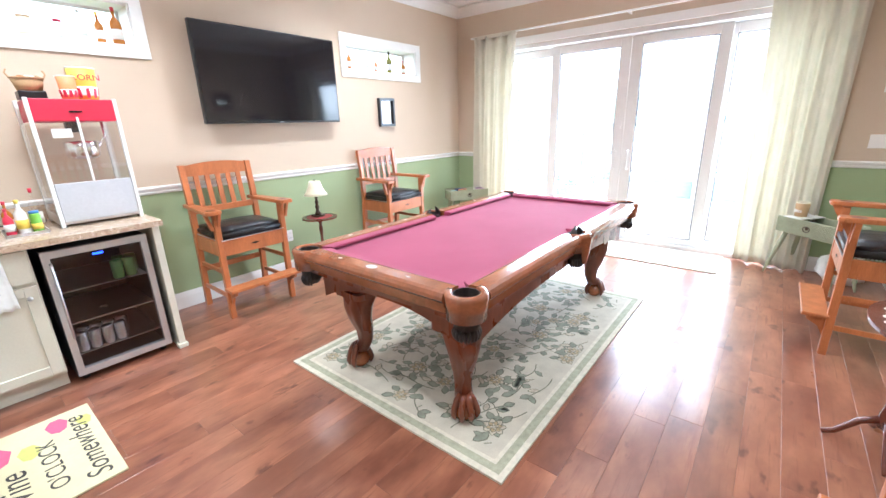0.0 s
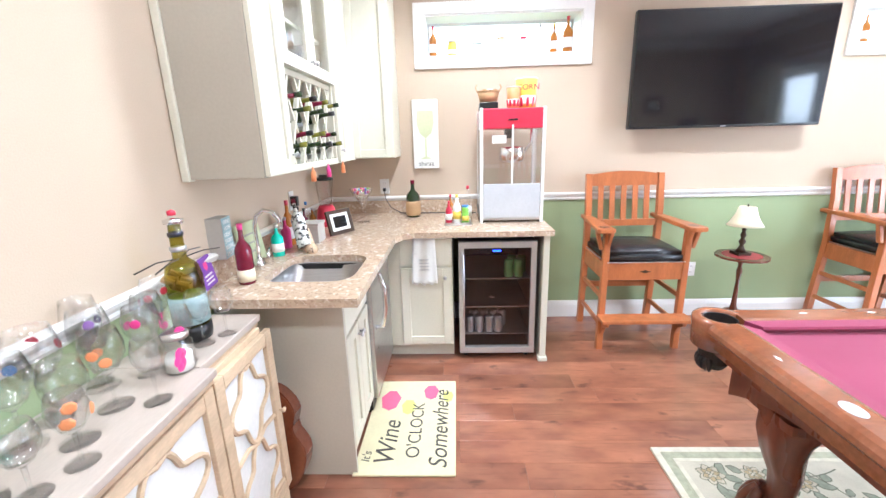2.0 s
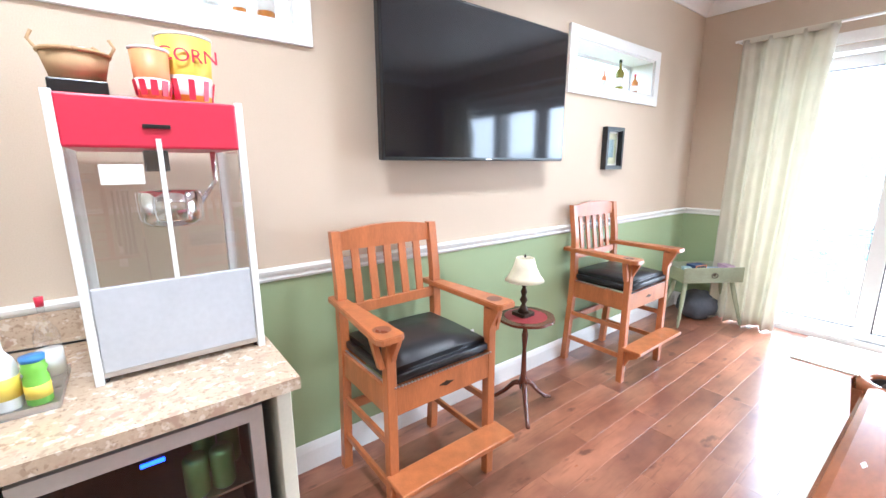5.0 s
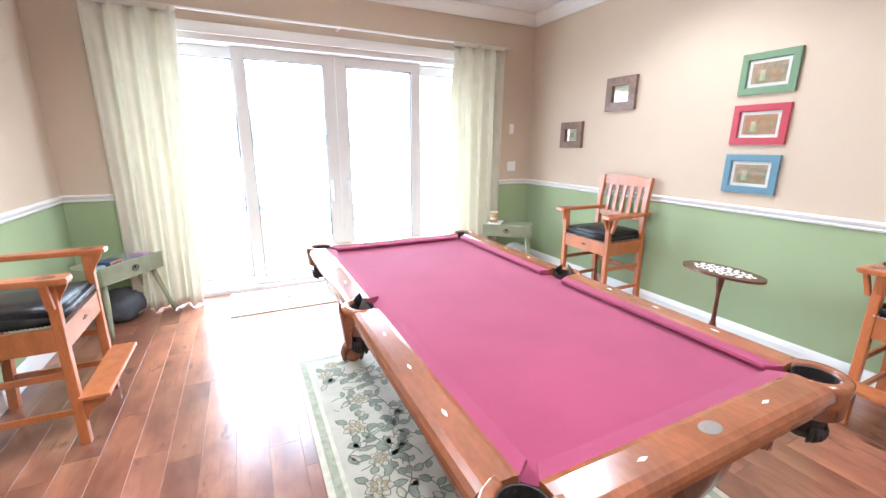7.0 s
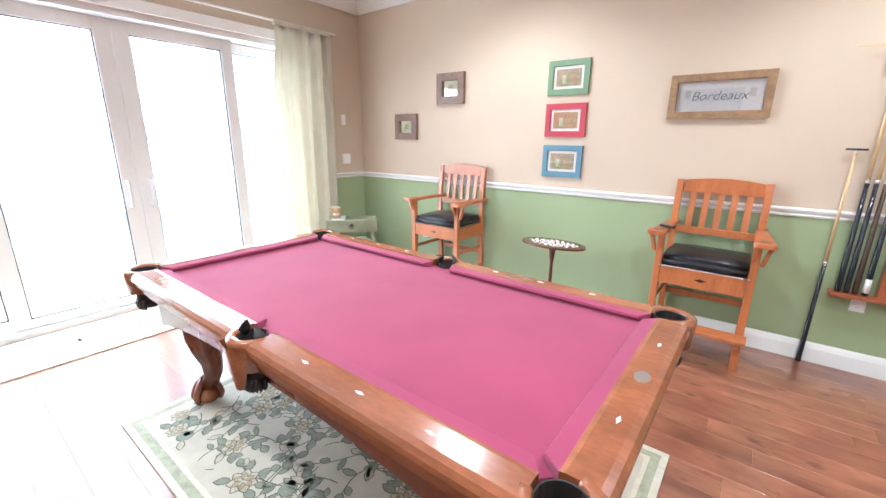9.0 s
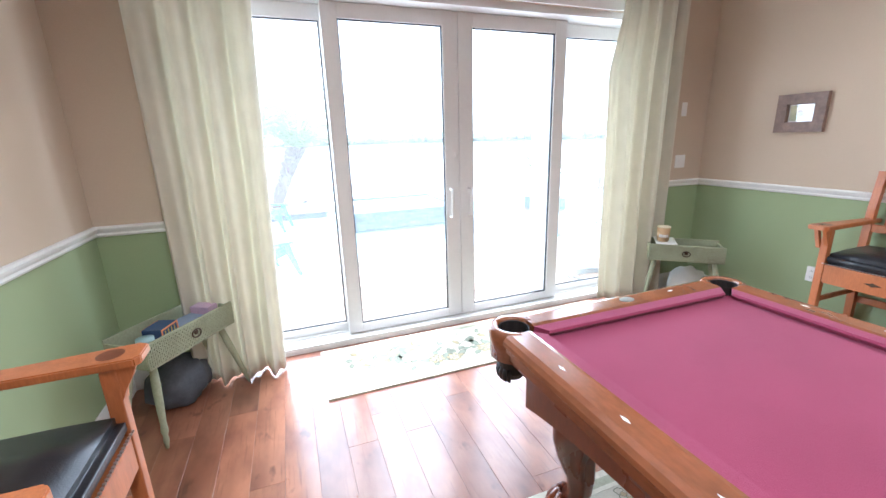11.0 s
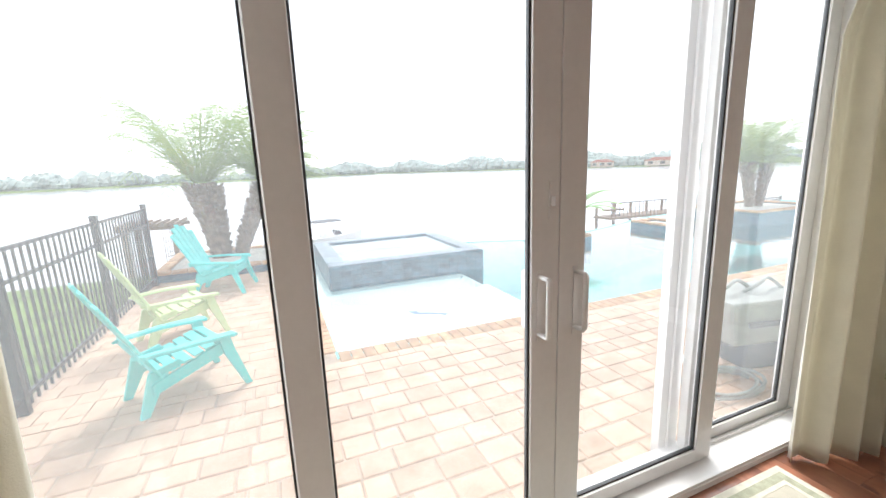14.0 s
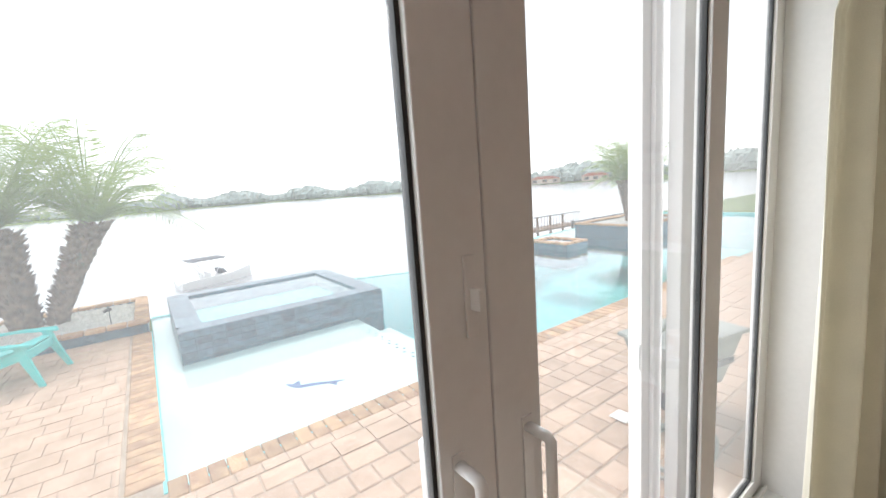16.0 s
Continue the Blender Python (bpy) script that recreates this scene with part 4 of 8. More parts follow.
# granite top with a sink cut-out
SX0, SX1, SY0, SY1 = -1.16, -0.76, 0.52, 0.91
ct = thing("countertop", pose(0, 0, 0), "speckled beige granite L-shaped countertop on the bar cabinets", "countertop")
outer = [(WX + 0.003, SY + 0.003), (-0.565, SY + 0.003), (-0.565, 0.985), (-1.52, 0.985), (-1.60, 1.02), (-1.635, 1.09), (-1.635, 1.95), (WX + 0.003, 1.95)]
bm = bmesh.new()
sxc, syc = (SX0 + SX1) / 2, (SY0 + SY1) / 2
hole = [(sxc + p, syc + q) for p, q in rounded(0.20, 0.195, 0.09, 6)]
for z in (0.877, 0.912):
    a = [bm.verts.new((x, y, z)) for x, y in outer]
    c = [bm.verts.new((x, y, z)) for x, y in hole]
    es = [bm.edges.new((v[k], v[(k + 1) % len(v)])) for v in (a, c) for k in range(len(v))]
    bmesh.ops.triangle_fill(bm, edges=es, use_beauty=True)
    if z > 0.9:
        for u, v in ((a0, a), (c0, c)):
            for k in range(len(v)):
                bm.faces.new((u[k], u[(k + 1) % len(v)], v[(k + 1) % len(v)], v[k]))
    a0, c0 = a, c
bmesh.ops.recalc_face_normals(bm, faces=bm.faces[:])
part("slab", bm, M_GRANITE, ct)
bm = bmesh.new()
box(bm, WX + 0.003, WX + 0.022, SY + 0.022, 1.95, 0.912, 1.01)
box(bm, WX + 0.003, -0.565, SY + 0.003, SY + 0.022, 0.912, 1.01)
part("backsplash", bm, M_GRANITE, ct)
sink = thing("sink", pose(0, 0, 0), "undermounted stainless steel bar sink in the granite counter", "sink")
bm = bmesh.new()
vo = [[bm.verts.new((x, y, z)) for x, y in [((SX0 + SX1) / 2 + p * s, (SY0 + SY1) / 2 - back + q * s) for p, q in rounded(0.206, 0.201, 0.09, 6)]] for z, s, back in ((0.905, 1.0, 0), (0.876, 0.99, 0), (0.866, 0.88, 0.045), (0.74, 0.84, 0.045), (0.735, 0.74, 0.045))]
for a, c in zip(vo, vo[1:]):
    for i in range(len(a)):
        bm.faces.new((a[i], c[i], c[(i + 1) % len(a)], a[(i + 1) % len(a)]))
bm.faces.new(vo[-1])
part("bowl", bm, M_STEEL, sink, smooth=True)
part("drain", lathe([(0.03, 0.736), (0.032, 0.739), (0.0, 0.739)], 20, at=((SX0 + SX1) / 2, (SY0 + SY1) / 2, 0)), M_CHROME, sink)

M_TINTED = glass_material("dark_tinted_glass", (0.86, 0.87, 0.88))
M_SILVER = material("satin_silver_frame", (0.58, 0.57, 0.56), 0.38, metal=0.55, vary=0.04)
M_CANGREEN = material("green_can", (0.2, 0.4, 0.15), 0.3, metal=0.6)
wc = thing("wine_cooler", pose(0, 0, 0), "black beverage cooler with steel-framed glass door, holding cans", "appliance")
for q in ((WX + 0.05, WX + 0.07, 1.36, 1.86, 0.03, 0.83), (WX + 0.07, -1.74, 1.36, 1.385, 0.03, 0.83), (WX + 0.07, -1.74, 1.835, 1.86, 0.03, 0.83), (WX + 0.07, -1.74, 1.385, 1.835, 0.03, 0.07), (WX + 0.07, -1.74, 1.385, 1.835, 0.80, 0.83)):
    part("casing", Box(*q, 0.002), M_BLACK, wc)
for z in (0.16, 0.36, 0.56):
    part("shelf", Box(WX + 0.08, -1.76, 1.39, 1.83, z, z + 0.006, 0), M_STEEL, wc)
for i in range(12):
    cn = thing("drink_can", pose(-1.80 - 0.10 * (i % 2), 1.43 + 0.033 * i, (0.167, 0.567)[i > 7]), ("silver drink can in the beverage cooler", "green drink can in the beverage cooler")[i > 7], "can", "cooler cans")
    part("can", lathe([(0, 0), (0.028, 0), (0.032, 0.008), (0.032, 0.108), (0.027, 0.118), (0, 0.118)], 14), (M_STEEL, M_CANGREEN)[i > 7], cn, smooth=True)
bm = bmesh.new()
for a in ((1.36, 1.86, 0.79, 0.83), (1.36, 1.86, 0.05, 0.09), (1.36, 1.395, 0.09, 0.79), (1.825, 1.86, 0.09, 0.79)):
    box(bm, -1.739, -1.70, *a)
fd = part("door_frame", bm, M_SILVER, wc)
part("pane", Box(-1.722, -1.708, 1.395, 1.825, 0.09, 0.79, 0), M_TINTED, wc, "dark tinted glass")
part("handle", tube([(-1.70, 1.39, 0.30), (-1.675, 1.39, 0.31), (-1.675, 1.39, 0.75), (-1.70, 1.39, 0.76)], 0.007, 8), M_STEEL, wc, smooth=True)
part("display", Box(-1.706, -1.7035, 1.58, 1.63, 0.765, 0.775, 0), emit_material("blue_led", (0.03, 0.06, 1.0), 1.2), wc, "small blue lit display")
for yy in (1.40, 1.82):
    part("foot", lathe([(0.018, 0), (0.018, 0.035)], 12, at=(-1.78, yy, 0)), M_BLACK, wc)

# upper cabinets
UC0, UC1 = 1.345, 2.42
uc = thing("upper_cabinet", pose(0, 0, 0), "cream wall cabinet with glass doors above a lattice wine rack", "cabinet", "bar wall cabinets")
UY = 0.66
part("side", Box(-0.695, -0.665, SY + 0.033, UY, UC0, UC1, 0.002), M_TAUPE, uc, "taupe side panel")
part("scribe_moulding", Box(-0.695, -0.655, SY + 0.003, SY + 0.032, UC0 - 0.008, UC1, 0.005), M_CREAM, uc)
part("back", Box(-1.80, -0.695, SY + 0.003, SY + 0.015, UC0, UC1, 0), M_CREAM, uc)
part("bottom", Box(-1.80, -0.695, SY + 0.015, UY, UC0, UC0 + 0.03, 0.002), M_CREAM, uc)
part("top", Box(-1.80, -0.695, SY + 0.015, UY, UC1 - 0.02, UC1, 0.002), M_CREAM, uc)
part("divider", Box(-1.80, -0.695, SY + 0.015, UY - 0.01, 1.745, 1.77, 0.002), M_CREAM, uc)
part("divider", Box(-0.935, -0.915, SY + 0.015, UY, UC0 + 0.03, UC1 - 0.02, 0.002), M_CREAM, uc)
part("divider", Box(-1.62, -1.60, SY + 0.015, UY, UC0 + 0.03, UC1 - 0.02, 0.002), M_CREAM, uc)
for z in (1.98, 2.2):
    part("shelf", Box(-1.60, -0.935, SY + 0.015, UY - 0.04, z, z + 0.016, 0.001), M_CREAM, uc)
shaker(uc, -0.913, -0.668, UC0 + 0.005, UC1 - 0.005, UY, "y", 1, (-0.895, 1.42))
shaker(uc, -1.262, -0.918, 1.775, UC1 - 0.005, UY, "y", 1, (-1.24, 1.83), glass=True)
shaker(uc, -1.615, -1.266, 1.775, UC1 - 0.005, UY, "y", 1, (-1.288, 1.83), glass=True)
shaker(uc, -1.798, -1.62, UC0 + 0.005, UC1 - 0.005, UY, "y", 1, (-1.64, 1.42))
cu = thing("upper_cabinet", pose(0, 0, 0), "cream wall cabinet with crown moulding beside the plaque", "cabinet", "bar wall cabinets")
part("body", Box(WX + 0.003, -2.09, SY + 0.003, 0.93, UC0 + 0.005, UC1 + 0.02, 0.002), M_CREAM, cu)
shaker(cu, 0.64, 0.925, UC0 + 0.01, UC1 - 0.0, -2.09, "x", 1)
part("filler", Box(-2.09, -1.80, SY + 0.003, UY - 0.01, UC0, UC1, 0.002), M_CREAM, cu)
prof = [(0, 0), (0.02, 0.01), (0.03, 0.04), (0.055, 0.07), (0.06, 0.09), (0, 0.09)]
bm = bmesh.new()
ring = [[bm.verts.new((x, y, UC1 + 0.02 + h)) for x, y in ((WX + 0.003, 0.93 + d), (-2.09 + d, 0.93 + d), (-2.09 + d, SY + 0.003))] for d, h in prof]
for a, c in zip(ring, ring[1:]):
    for i in range(2):
        bm.faces.new((a[i], a[i + 1], c[i + 1], c[i]))
bmesh.ops.recalc_face_normals(bm, faces=bm.faces[:])
part("crown", bm, M_CREAM, cu)
bm = bmesh.new()
prism([(UY + 0.02, UC1), (UY + 0.03, UC1 + 0.04), (UY + 0.055, UC1 + 0.07), (UY + 0.06, UC1 + 0.09), (UY - 0.02, UC1 + 0.09), (UY - 0.02, UC1)], -2.03, -0.665, bm, "x")
part("crown", bm, M_CREAM, uc)
bm = bmesh.new()
x0, x1, z0, z1 = -1.60, -0.935, UC0 + 0.03, 1.745
step, hh = 0.145, z1 - z0
for i in range(-3, 6):
    for sg in (1, -1):
        a = x0 + i * step
        p0, p1 = (a, z0), (a + sg * hh * 0.55 + (0 if sg > 0 else hh * 0.55 * 0), z1)
        if sg < 0:
            p0 = (a + hh * 0.55, z0)
            p1 = (a, z1)
        dx = (p1[0] - p0[0]) / hh
        lo, hi = z0, z1
        for edge, ins in ((x0, 1), (x1, -1)):
            if dx:
                zc = z0 + (edge - p0[0]) / dx
                if (p0[0] - edge) * ins < 0:
                    lo = max(lo, zc)
                if (p1[0] - edge) * ins < 0:
                    hi = min(hi, zc)
        if hi - lo > 0.03:
            xa, xb = p0[0] + dx * (lo - z0), p0[0] + dx * (hi - z0)
            prism([(xa - 0.009, lo), (xa + 0.009, lo), (xb + 0.009, hi), (xb - 0.009, hi)], UY - 0.03 - (0.005 if sg > 0 else 0), UY - 0.012 - (0.005 if sg > 0 else 0), bm, "y")
part("lattice", bm, M_CREAM, uc, "criss-cross wine lattice")

# ---- small things: shared kinds ----
def paint(name, colour, rough=0.45, **k):
    return material(name, colour, rough, vary=0.04, bump=0.03, **k)


P_RED = paint("red_enamel", (0.62, 0.03, 0.07), 0.35)
P_PINK = paint("hot_pink_plastic", (0.75, 0.06, 0.28), 0.4)
P_PURPLE = paint("purple_paint", (0.22, 0.07, 0.42))
P_YELLOW = paint("yellow_paint", (0.80, 0.60, 0.08))
P_LIME = paint("lime_paint", (0.22, 0.52, 0.06))
P_TEAL = paint("teal_glass_paint", (0.05, 0.62, 0.48), 0.2)
P_BLUE = paint("blue_paint", (0.06, 0.22, 0.55))
P_INK = paint("dark_grey_ink", (0.06, 0.055, 0.05), 0.8)
P_WICKER = paint("tan_wicker", (0.50, 0.33, 0.17), 0.8)
P_DGREEN = paint("dark_green_bottle_glass", (0.02, 0.035, 0.012), 0.08)
P_OLIVE = paint("olive_bottle_glass", (0.20, 0.19, 0.03), 0.08)
P_AMBER = paint("amber_liquor", (0.45, 0.17, 0.03), 0.1)
P_WINE = paint("dark_red_wine_glass", (0.16, 0.01, 0.03), 0.08)
P_ORANGE = paint("orange_print", (0.80, 0.30, 0.12))
P_SKY = paint("pale_blue_board", (0.36, 0.50, 0.52))
P_GREYB = paint("grey_wooden_box", (0.42, 0.40, 0.36), 0.7)
P_PALEG = paint("pale_green_board", (0.62, 0.66, 0.42))
P_LAV = paint("lavender_card", (0.55, 0.38, 0.52))
M_GLASSWARE = glass_material("drinking_glass", (1.0, 1.0, 1.0), low=0.09)


def smooth_part(name, bm, mat, parent, label=""):
    return part(name, bm, mat, parent, label, smooth=True)


def bottle(m, h, r, mat, label, cap=None, tag=None, kind="bottle", group="bar bottles", neck=0.28, tagz=(0.15, 0.42)):
    t = thing(kind, m, label, kind, group)
    b4 = [(0.0, 0.0), (r * 0.92, 0.0), (r, 0.02 * h), (r, h * 0.56), (r * 0.85, h * 0.63), (r * neck * 1.15, h * 0.74), (r * neck, h * 0.80), (r * neck, h * 0.97), (0.0, h * 0.97)]
    smooth_part("glass_body", lathe(b4, 18), mat, t)
    smooth_part("cap", lathe([(r * neck + 0.001, h * 0.9), (r * neck + 0.002, h), (0.0, h)], 14), cap or M_BLACK, t)
    if tag:
        smooth_part("paper_label", lathe([(r + 0.0008, h * tagz[0]), (r + 0.0008, h * tagz[1])], 18), tag, t)
    return t


def goblet(m, h, r, label, stem=M_GLASSWARE, bowl=M_GLASSWARE, deco=None, shape="round", foot=None):
    t = thing("wine_glass", m, label, "glass", "decorated glasses")
    f = foot or r * 0.85
    zs = h * 0.42
    prof = [(0.004, zs), (r * 0.6, zs + 0.10 * h), (r * 0.97, zs + 0.26 * h), (r, zs + 0.38 * h), (r * 0.8, h), (r * 0.78, h), (r * 0.97, zs + 0.38 * h), (r * 0.57, zs + 0.11 * h), (0.0, zs + 0.015)]
    if shape == "martini":
        prof = [(0.004, zs), (r, h), (r - 0.002, h), (0.0, zs + 0.01)]
    bm = bmesh.new()
    rings = []
    bw = smooth_part("bowl", lathe(prof, 24), bowl, t)
    smooth_part("stem", lathe([(0.0045, 0.006), (0.0035, zs * 0.5), (0.0045, zs)], 10), stem, t)
    smooth_part("foot", lathe([(0, 0), (f, 0.0), (f, 0.003), (0.006, 0.009), (0, 0.009)], 24), stem, t)
    bm.free()
    if deco:
        rnd = random.Random(int(r * 9999) + int(h * 777))
        for k in range(3):
            a = rnd.uniform(0, 6.28)
            zz = zs + 0.30 * h
            q = part("painted_flower", lathe([(0, 0), (0.013, 0.001), (0.010, 0.003), (0, 0.004)], 7), deco, bw)
            q.matrix_local = pose(r * math.cos(a), r * math.sin(a), zz + rnd.uniform(-0.02, 0.03)) @ pose(0, 0, 0, 0, 90, 0)
            q.matrix_local = pose(0, 0, zz + rnd.uniform(-0.02, 0.03)) @ pose(0, 0, 0, 0, 0, math.degrees(a)) @ pose(r * 0.985, 0, 0, 0, 90, 0)
    return t


def text(words, size, mat, parent, m, name="lettering", depth=0.0006, shear=0.0):
    c = bpy.data.curves.new(name, "FONT")
    c.body, c.size, c.extrude, c.shear = words, size, depth, shear
    c.align_x, c.align_y = "CENTER", "CENTER"
    c.materials.append(mat)
    o = new(name, c)
    o.parent = parent
    o.matrix_local = m
    return o


EASTF = pose(0, 0, 0, 90, 0, 90)     # text upright, facing east
WESTF = pose(0, 0, 0, 90, 0, -90)    # text upright, facing west
NORTHF = pose(0, 0, 0, 90, 0, 180)   # text upright, facing north

# ---- popcorn machine ----
pm = thing("popcorn_machine", pose(-2.11, 1.72, 0.912), "red and white glass popcorn machine on the granite counter", "popcorn machine")
FX, BX, HY, HT = 0.20, -0.17, 0.21, 0.735
part("base", Box(BX, FX, -HY, HY, 0.015, 0.075, 0.004), M_STEEL, pm)
part("lower_panel", Box(FX - 0.012, FX + 0.004, -HY + 0.022, HY - 0.022, 0.03, 0.26, 0.004), paint("frosted_grey_panel", (0.52, 0.53, 0.56), 0.4), pm)
part("top_hood", Box(BX, FX + 0.006, -HY + 0.018, HY - 0.018, HT - 0.125, HT, 0.006), P_RED, pm, "red enamel hood")
for x in (BX, FX - 0.016):
    for y in (-HY, HY - 0.02):
        part("corner_post", Box(x, x + 0.022, y, y + 0.02, 0.0, HT + 0.005, 0.002), M_WHITE, pm)
part("cross_rail", Box(FX + 0.004, FX + 0.008, -0.006, 0.006, 0.26, HT - 0.10, 0.001), M_WHITE, pm)
for q in ((FX - 0.004, FX, -HY + 0.02, HY - 0.02), (BX + 0.02, FX - 0.02, -HY + 0.002, -HY + 0.006), (BX + 0.02, FX - 0.02, HY - 0.006, HY - 0.002)):
    part("pane", Box(*q, 0.26 if q[0] > 0.1 else 0.075, HT - 0.125, 0), M_GLASSWARE, pm)
ket = smooth_part("kettle", lathe([(0.0, 0.0), (0.07, 0.0), (0.085, 0.02), (0.088, 0.10), (0.08, 0.105), (0.0, 0.11)], 24, at=(0.02, 0.02, 0.39)), M_CHROME, pm, "steel popping kettle")
part("kettle_arm", tube([(0.02, 0.10, 0.45), (0.02, 0.15, 0.52), (0.02, 0.15, 0.61)], 0.008, 8), M_CHROME, ket, smooth=True)
part("hanger", Box(-0.02, 0.05, -0.03, 0.03, 0.55, 0.61, 0.003), M_BLACK, pm)
part("notice", Box(FX + 0.001, FX + 0.0025, -0.13, -0.04, 0.52, 0.57, 0), M_PAPER, pm, "small white printed notice")
part("latch", Box(FX + 0.006, FX + 0.014, -0.03, 0.03, HT - 0.075, HT - 0.065, 0.001), M_BLACK, pm)
for x in (BX + 0.02, FX - 0.02):
    for y in (-HY + 0.02, HY - 0.02):
        part("foot", lathe([(0.009, 0), (0.009, 0.018)], 8, at=(x, y, 0)), M_BLACK, pm)
bx = thing("small_box", pose(-2.07, 1.575, 1.648), "low black box under the wicker basket on the popcorn machine", "box")
part("body", Box(-0.06, 0.06, -0.06, 0.06, 0, 0.045, 0.004), M_BLACK, bx)
bk = thing("basket", pose(-2.07, 1.575, 1.693), "small tan wicker basket of odds and ends on the black box", "basket")
smooth_part("body", lathe([(0.0, 0), (0.055, 0), (0.072, 0.07), (0.067, 0.07), (0.05, 0.01), (0, 0.01)], 20), P_WICKER, bk)
part("rim", tube([(0.072 * math.cos(a), 0.072 * math.sin(a), 0.07) for a in (k * 0.3142 for k in range(21))], 0.005, 6), P_WICKER, bk, smooth=True)
for s in (-1, 1):
    part("handle", tube([(0, s * 0.07, 0.07), (0.0, s * 0.085, 0.095), (0, s * 0.075, 0.115)], 0.004, 6), P_WICKER, bk, smooth=True)
rnd = random.Random(2)
for k in range(7):
    part("oddment", Box(-0.015, 0.015, -0.012, 0.012, 0, 0.03, 0.004), rnd.choice([M_PAPER, P_WICKER, P_ORANGE, M_SHADE]), bk).matrix_local = pose(rnd.uniform(-0.035, 0.035), rnd.uniform(-0.035, 0.035), 0.055, rnd.uniform(-40, 40), 0, rnd.uniform(0, 90))


P_POP = paint("popcorn_yellow", (0.78, 0.55, 0.06), 0.7)


def bucket(x, y, r, h, c1, c2, label, words):
    t = thing("popcorn_bucket", pose(x, y, 1.648), label, "bucket", "popcorn buckets")
    smooth_part("body", lathe([(0.0, 0), (r * 0.82, 0), (r, h), (r * 0.97, h), (r * 0.8, 0.005), (0, 0.005)], 24), c1, t)
    smooth_part("rim", lathe([(r, h - 0.006), (r + 0.003, h), (r - 0.002, h + 0.002)], 24), M_PAPER, t)
    smooth_part("band", lathe([(r * 0.822, 0.004), (r * 0.90, h * 0.42)], 24), c2, t)
    for k in range(10):
        a = k * 0.628
        q = part("stripe", Box(-0.008, 0.008, -0.001, 0.001, 0, h * 0.3, 0), P_RED, t)
        q.matrix_local = pose(r * 0.84 * math.cos(a), r * 0.84 * math.sin(a), 0.012, 0, 0, math.degrees(a) + 90) @ pose(0, 0, 0, 9, 0, 0)
    if words:
        text(words, 0.05, P_RED, t, pose(r * 0.99 + 0.002, 0, h * 0.68) @ EASTF, depth=0.001)
    return t


bucket(-2.04, 1.82, 0.07, 0.185, P_YELLOW, M_PAPER, "large yellow paper popcorn bucket with white rim", "CORN")
bucket(-1.98, 1.73, 0.045, 0.13, P_ORANGE, M_PAPER, "smaller red and white striped paper popcorn cup", "")

# ---- on the counter by the popcorn machine ----
tray = thing("tray", pose(-1.96, 1.36, 0.912), "small grey serving tray on the counter", "tray")
part("base", Box(-0.12, 0.12, -0.09, 0.09, 0, 0.006, 0.003), M_STEEL, tray)
for q in ((-0.12, 0.12, -0.09, -0.085), (-0.12, 0.12, 0.085, 0.09), (-0.12, -0.115, -0.085, 0.085), (0.115, 0.12, -0.085, 0.085)):
    part("rim", Box(*q, 0.006, 0.018, 0.001), M_STEEL, tray)
bottle(pose(-1.90, 1.30, 0.919), 0.15, 0.022, P_RED, "small red sauce bottle on the tray", P_RED, M_PAPER)
bottle(pose(-1.90, 1.355, 0.919), 0.19, 0.027, M_PAPER, "squeeze bottle with a yellow nozzle on the tray", P_YELLOW, P_YELLOW, neck=0.35)
bottle(pose(-1.89, 1.41, 0.919), 0.12, 0.024, P_LIME, "short green spice jar on the tray", P_BLUE, P_YELLOW, neck=0.9)
bottle(pose(-1.97, 1.43, 0.919), 0.24, 0.026, M_GLASSWARE, "clear syrup bottle with a red cap on the tray", P_RED, M_PAPER)
bottle(pose(-1.99, 1.31, 0.919), 0.18, 0.024, P_AMBER, "amber sauce bottle with a red cap on the tray", P_RED, M_PAPER)
ch = bottle(pose(-2.20, 1.03, 0.912), 0.27, 0.05, P_DGREEN, "straw-wrapped chianti bottle on the counter", P_WINE, kind="chianti_bottle", group="")
smooth_part("straw_basket", lathe([(0.0, 0), (0.046, 0.0), (0.055, 0.03), (0.056, 0.10), (0.045, 0.135), (0.04, 0.13)], 20), P_WICKER, ch, "woven straw wrap")


def outlet(m, label, n=2, w=0.072, h=0.115):
    t = thing("wall_plate", m, label, "wall plate", "wall plates")
    part("plate", Box(-w / 2, w / 2, -0.006, 0, -h / 2, h / 2, 0.002), M_WHITE, t)
    for z in ((-0.025, 0.025) if n == 2 else (0,)):
        part("socket", Box(-0.016, 0.016, -0.008, -0.005, z - 0.015, z + 0.015, 0.002), M_WHITE, t)
        for x in (-0.006, 0.006):
            if n == 2:
                part("slot", Box(x - 0.0012, x + 0.0012, -0.0085, -0.0078, z - 0.006, z + 0.006, 0), M_BLACK, t)
    return t


ow = outlet(turned(90, WX, 0.79, 1.12), "white wall outlet with a black plug above the backsplash")
cord = thing("power_cord", pose(0, 0, 0), "black appliance cord plugged in and lying on the counter", "cord")
part("plug", Box(WX + 0.008, WX + 0.035, 0.778, 0.802, 1.085, 1.11, 0.004), M_BLACK, cord)
part("cable", tube([(WX + 0.03, 0.79, 1.09), (WX + 0.045, 0.80, 1.03), (WX + 0.05, 0.84, 0.96), (WX + 0.06, 0.92, 0.918), (WX + 0.07, 1.1, 0.916), (WX + 0.075, 1.3, 0.916), (WX + 0.1, 1.5, 0.916)], 0.0035, 6), M_BLACK, cord, smooth=True)
outlet(turned(90, WX, 3.24, 0.40), "white wall outlet low on the green wall")
outlet(turned(-90, EX, 1.52, 0.47), "white wall outlet below the cue rack")
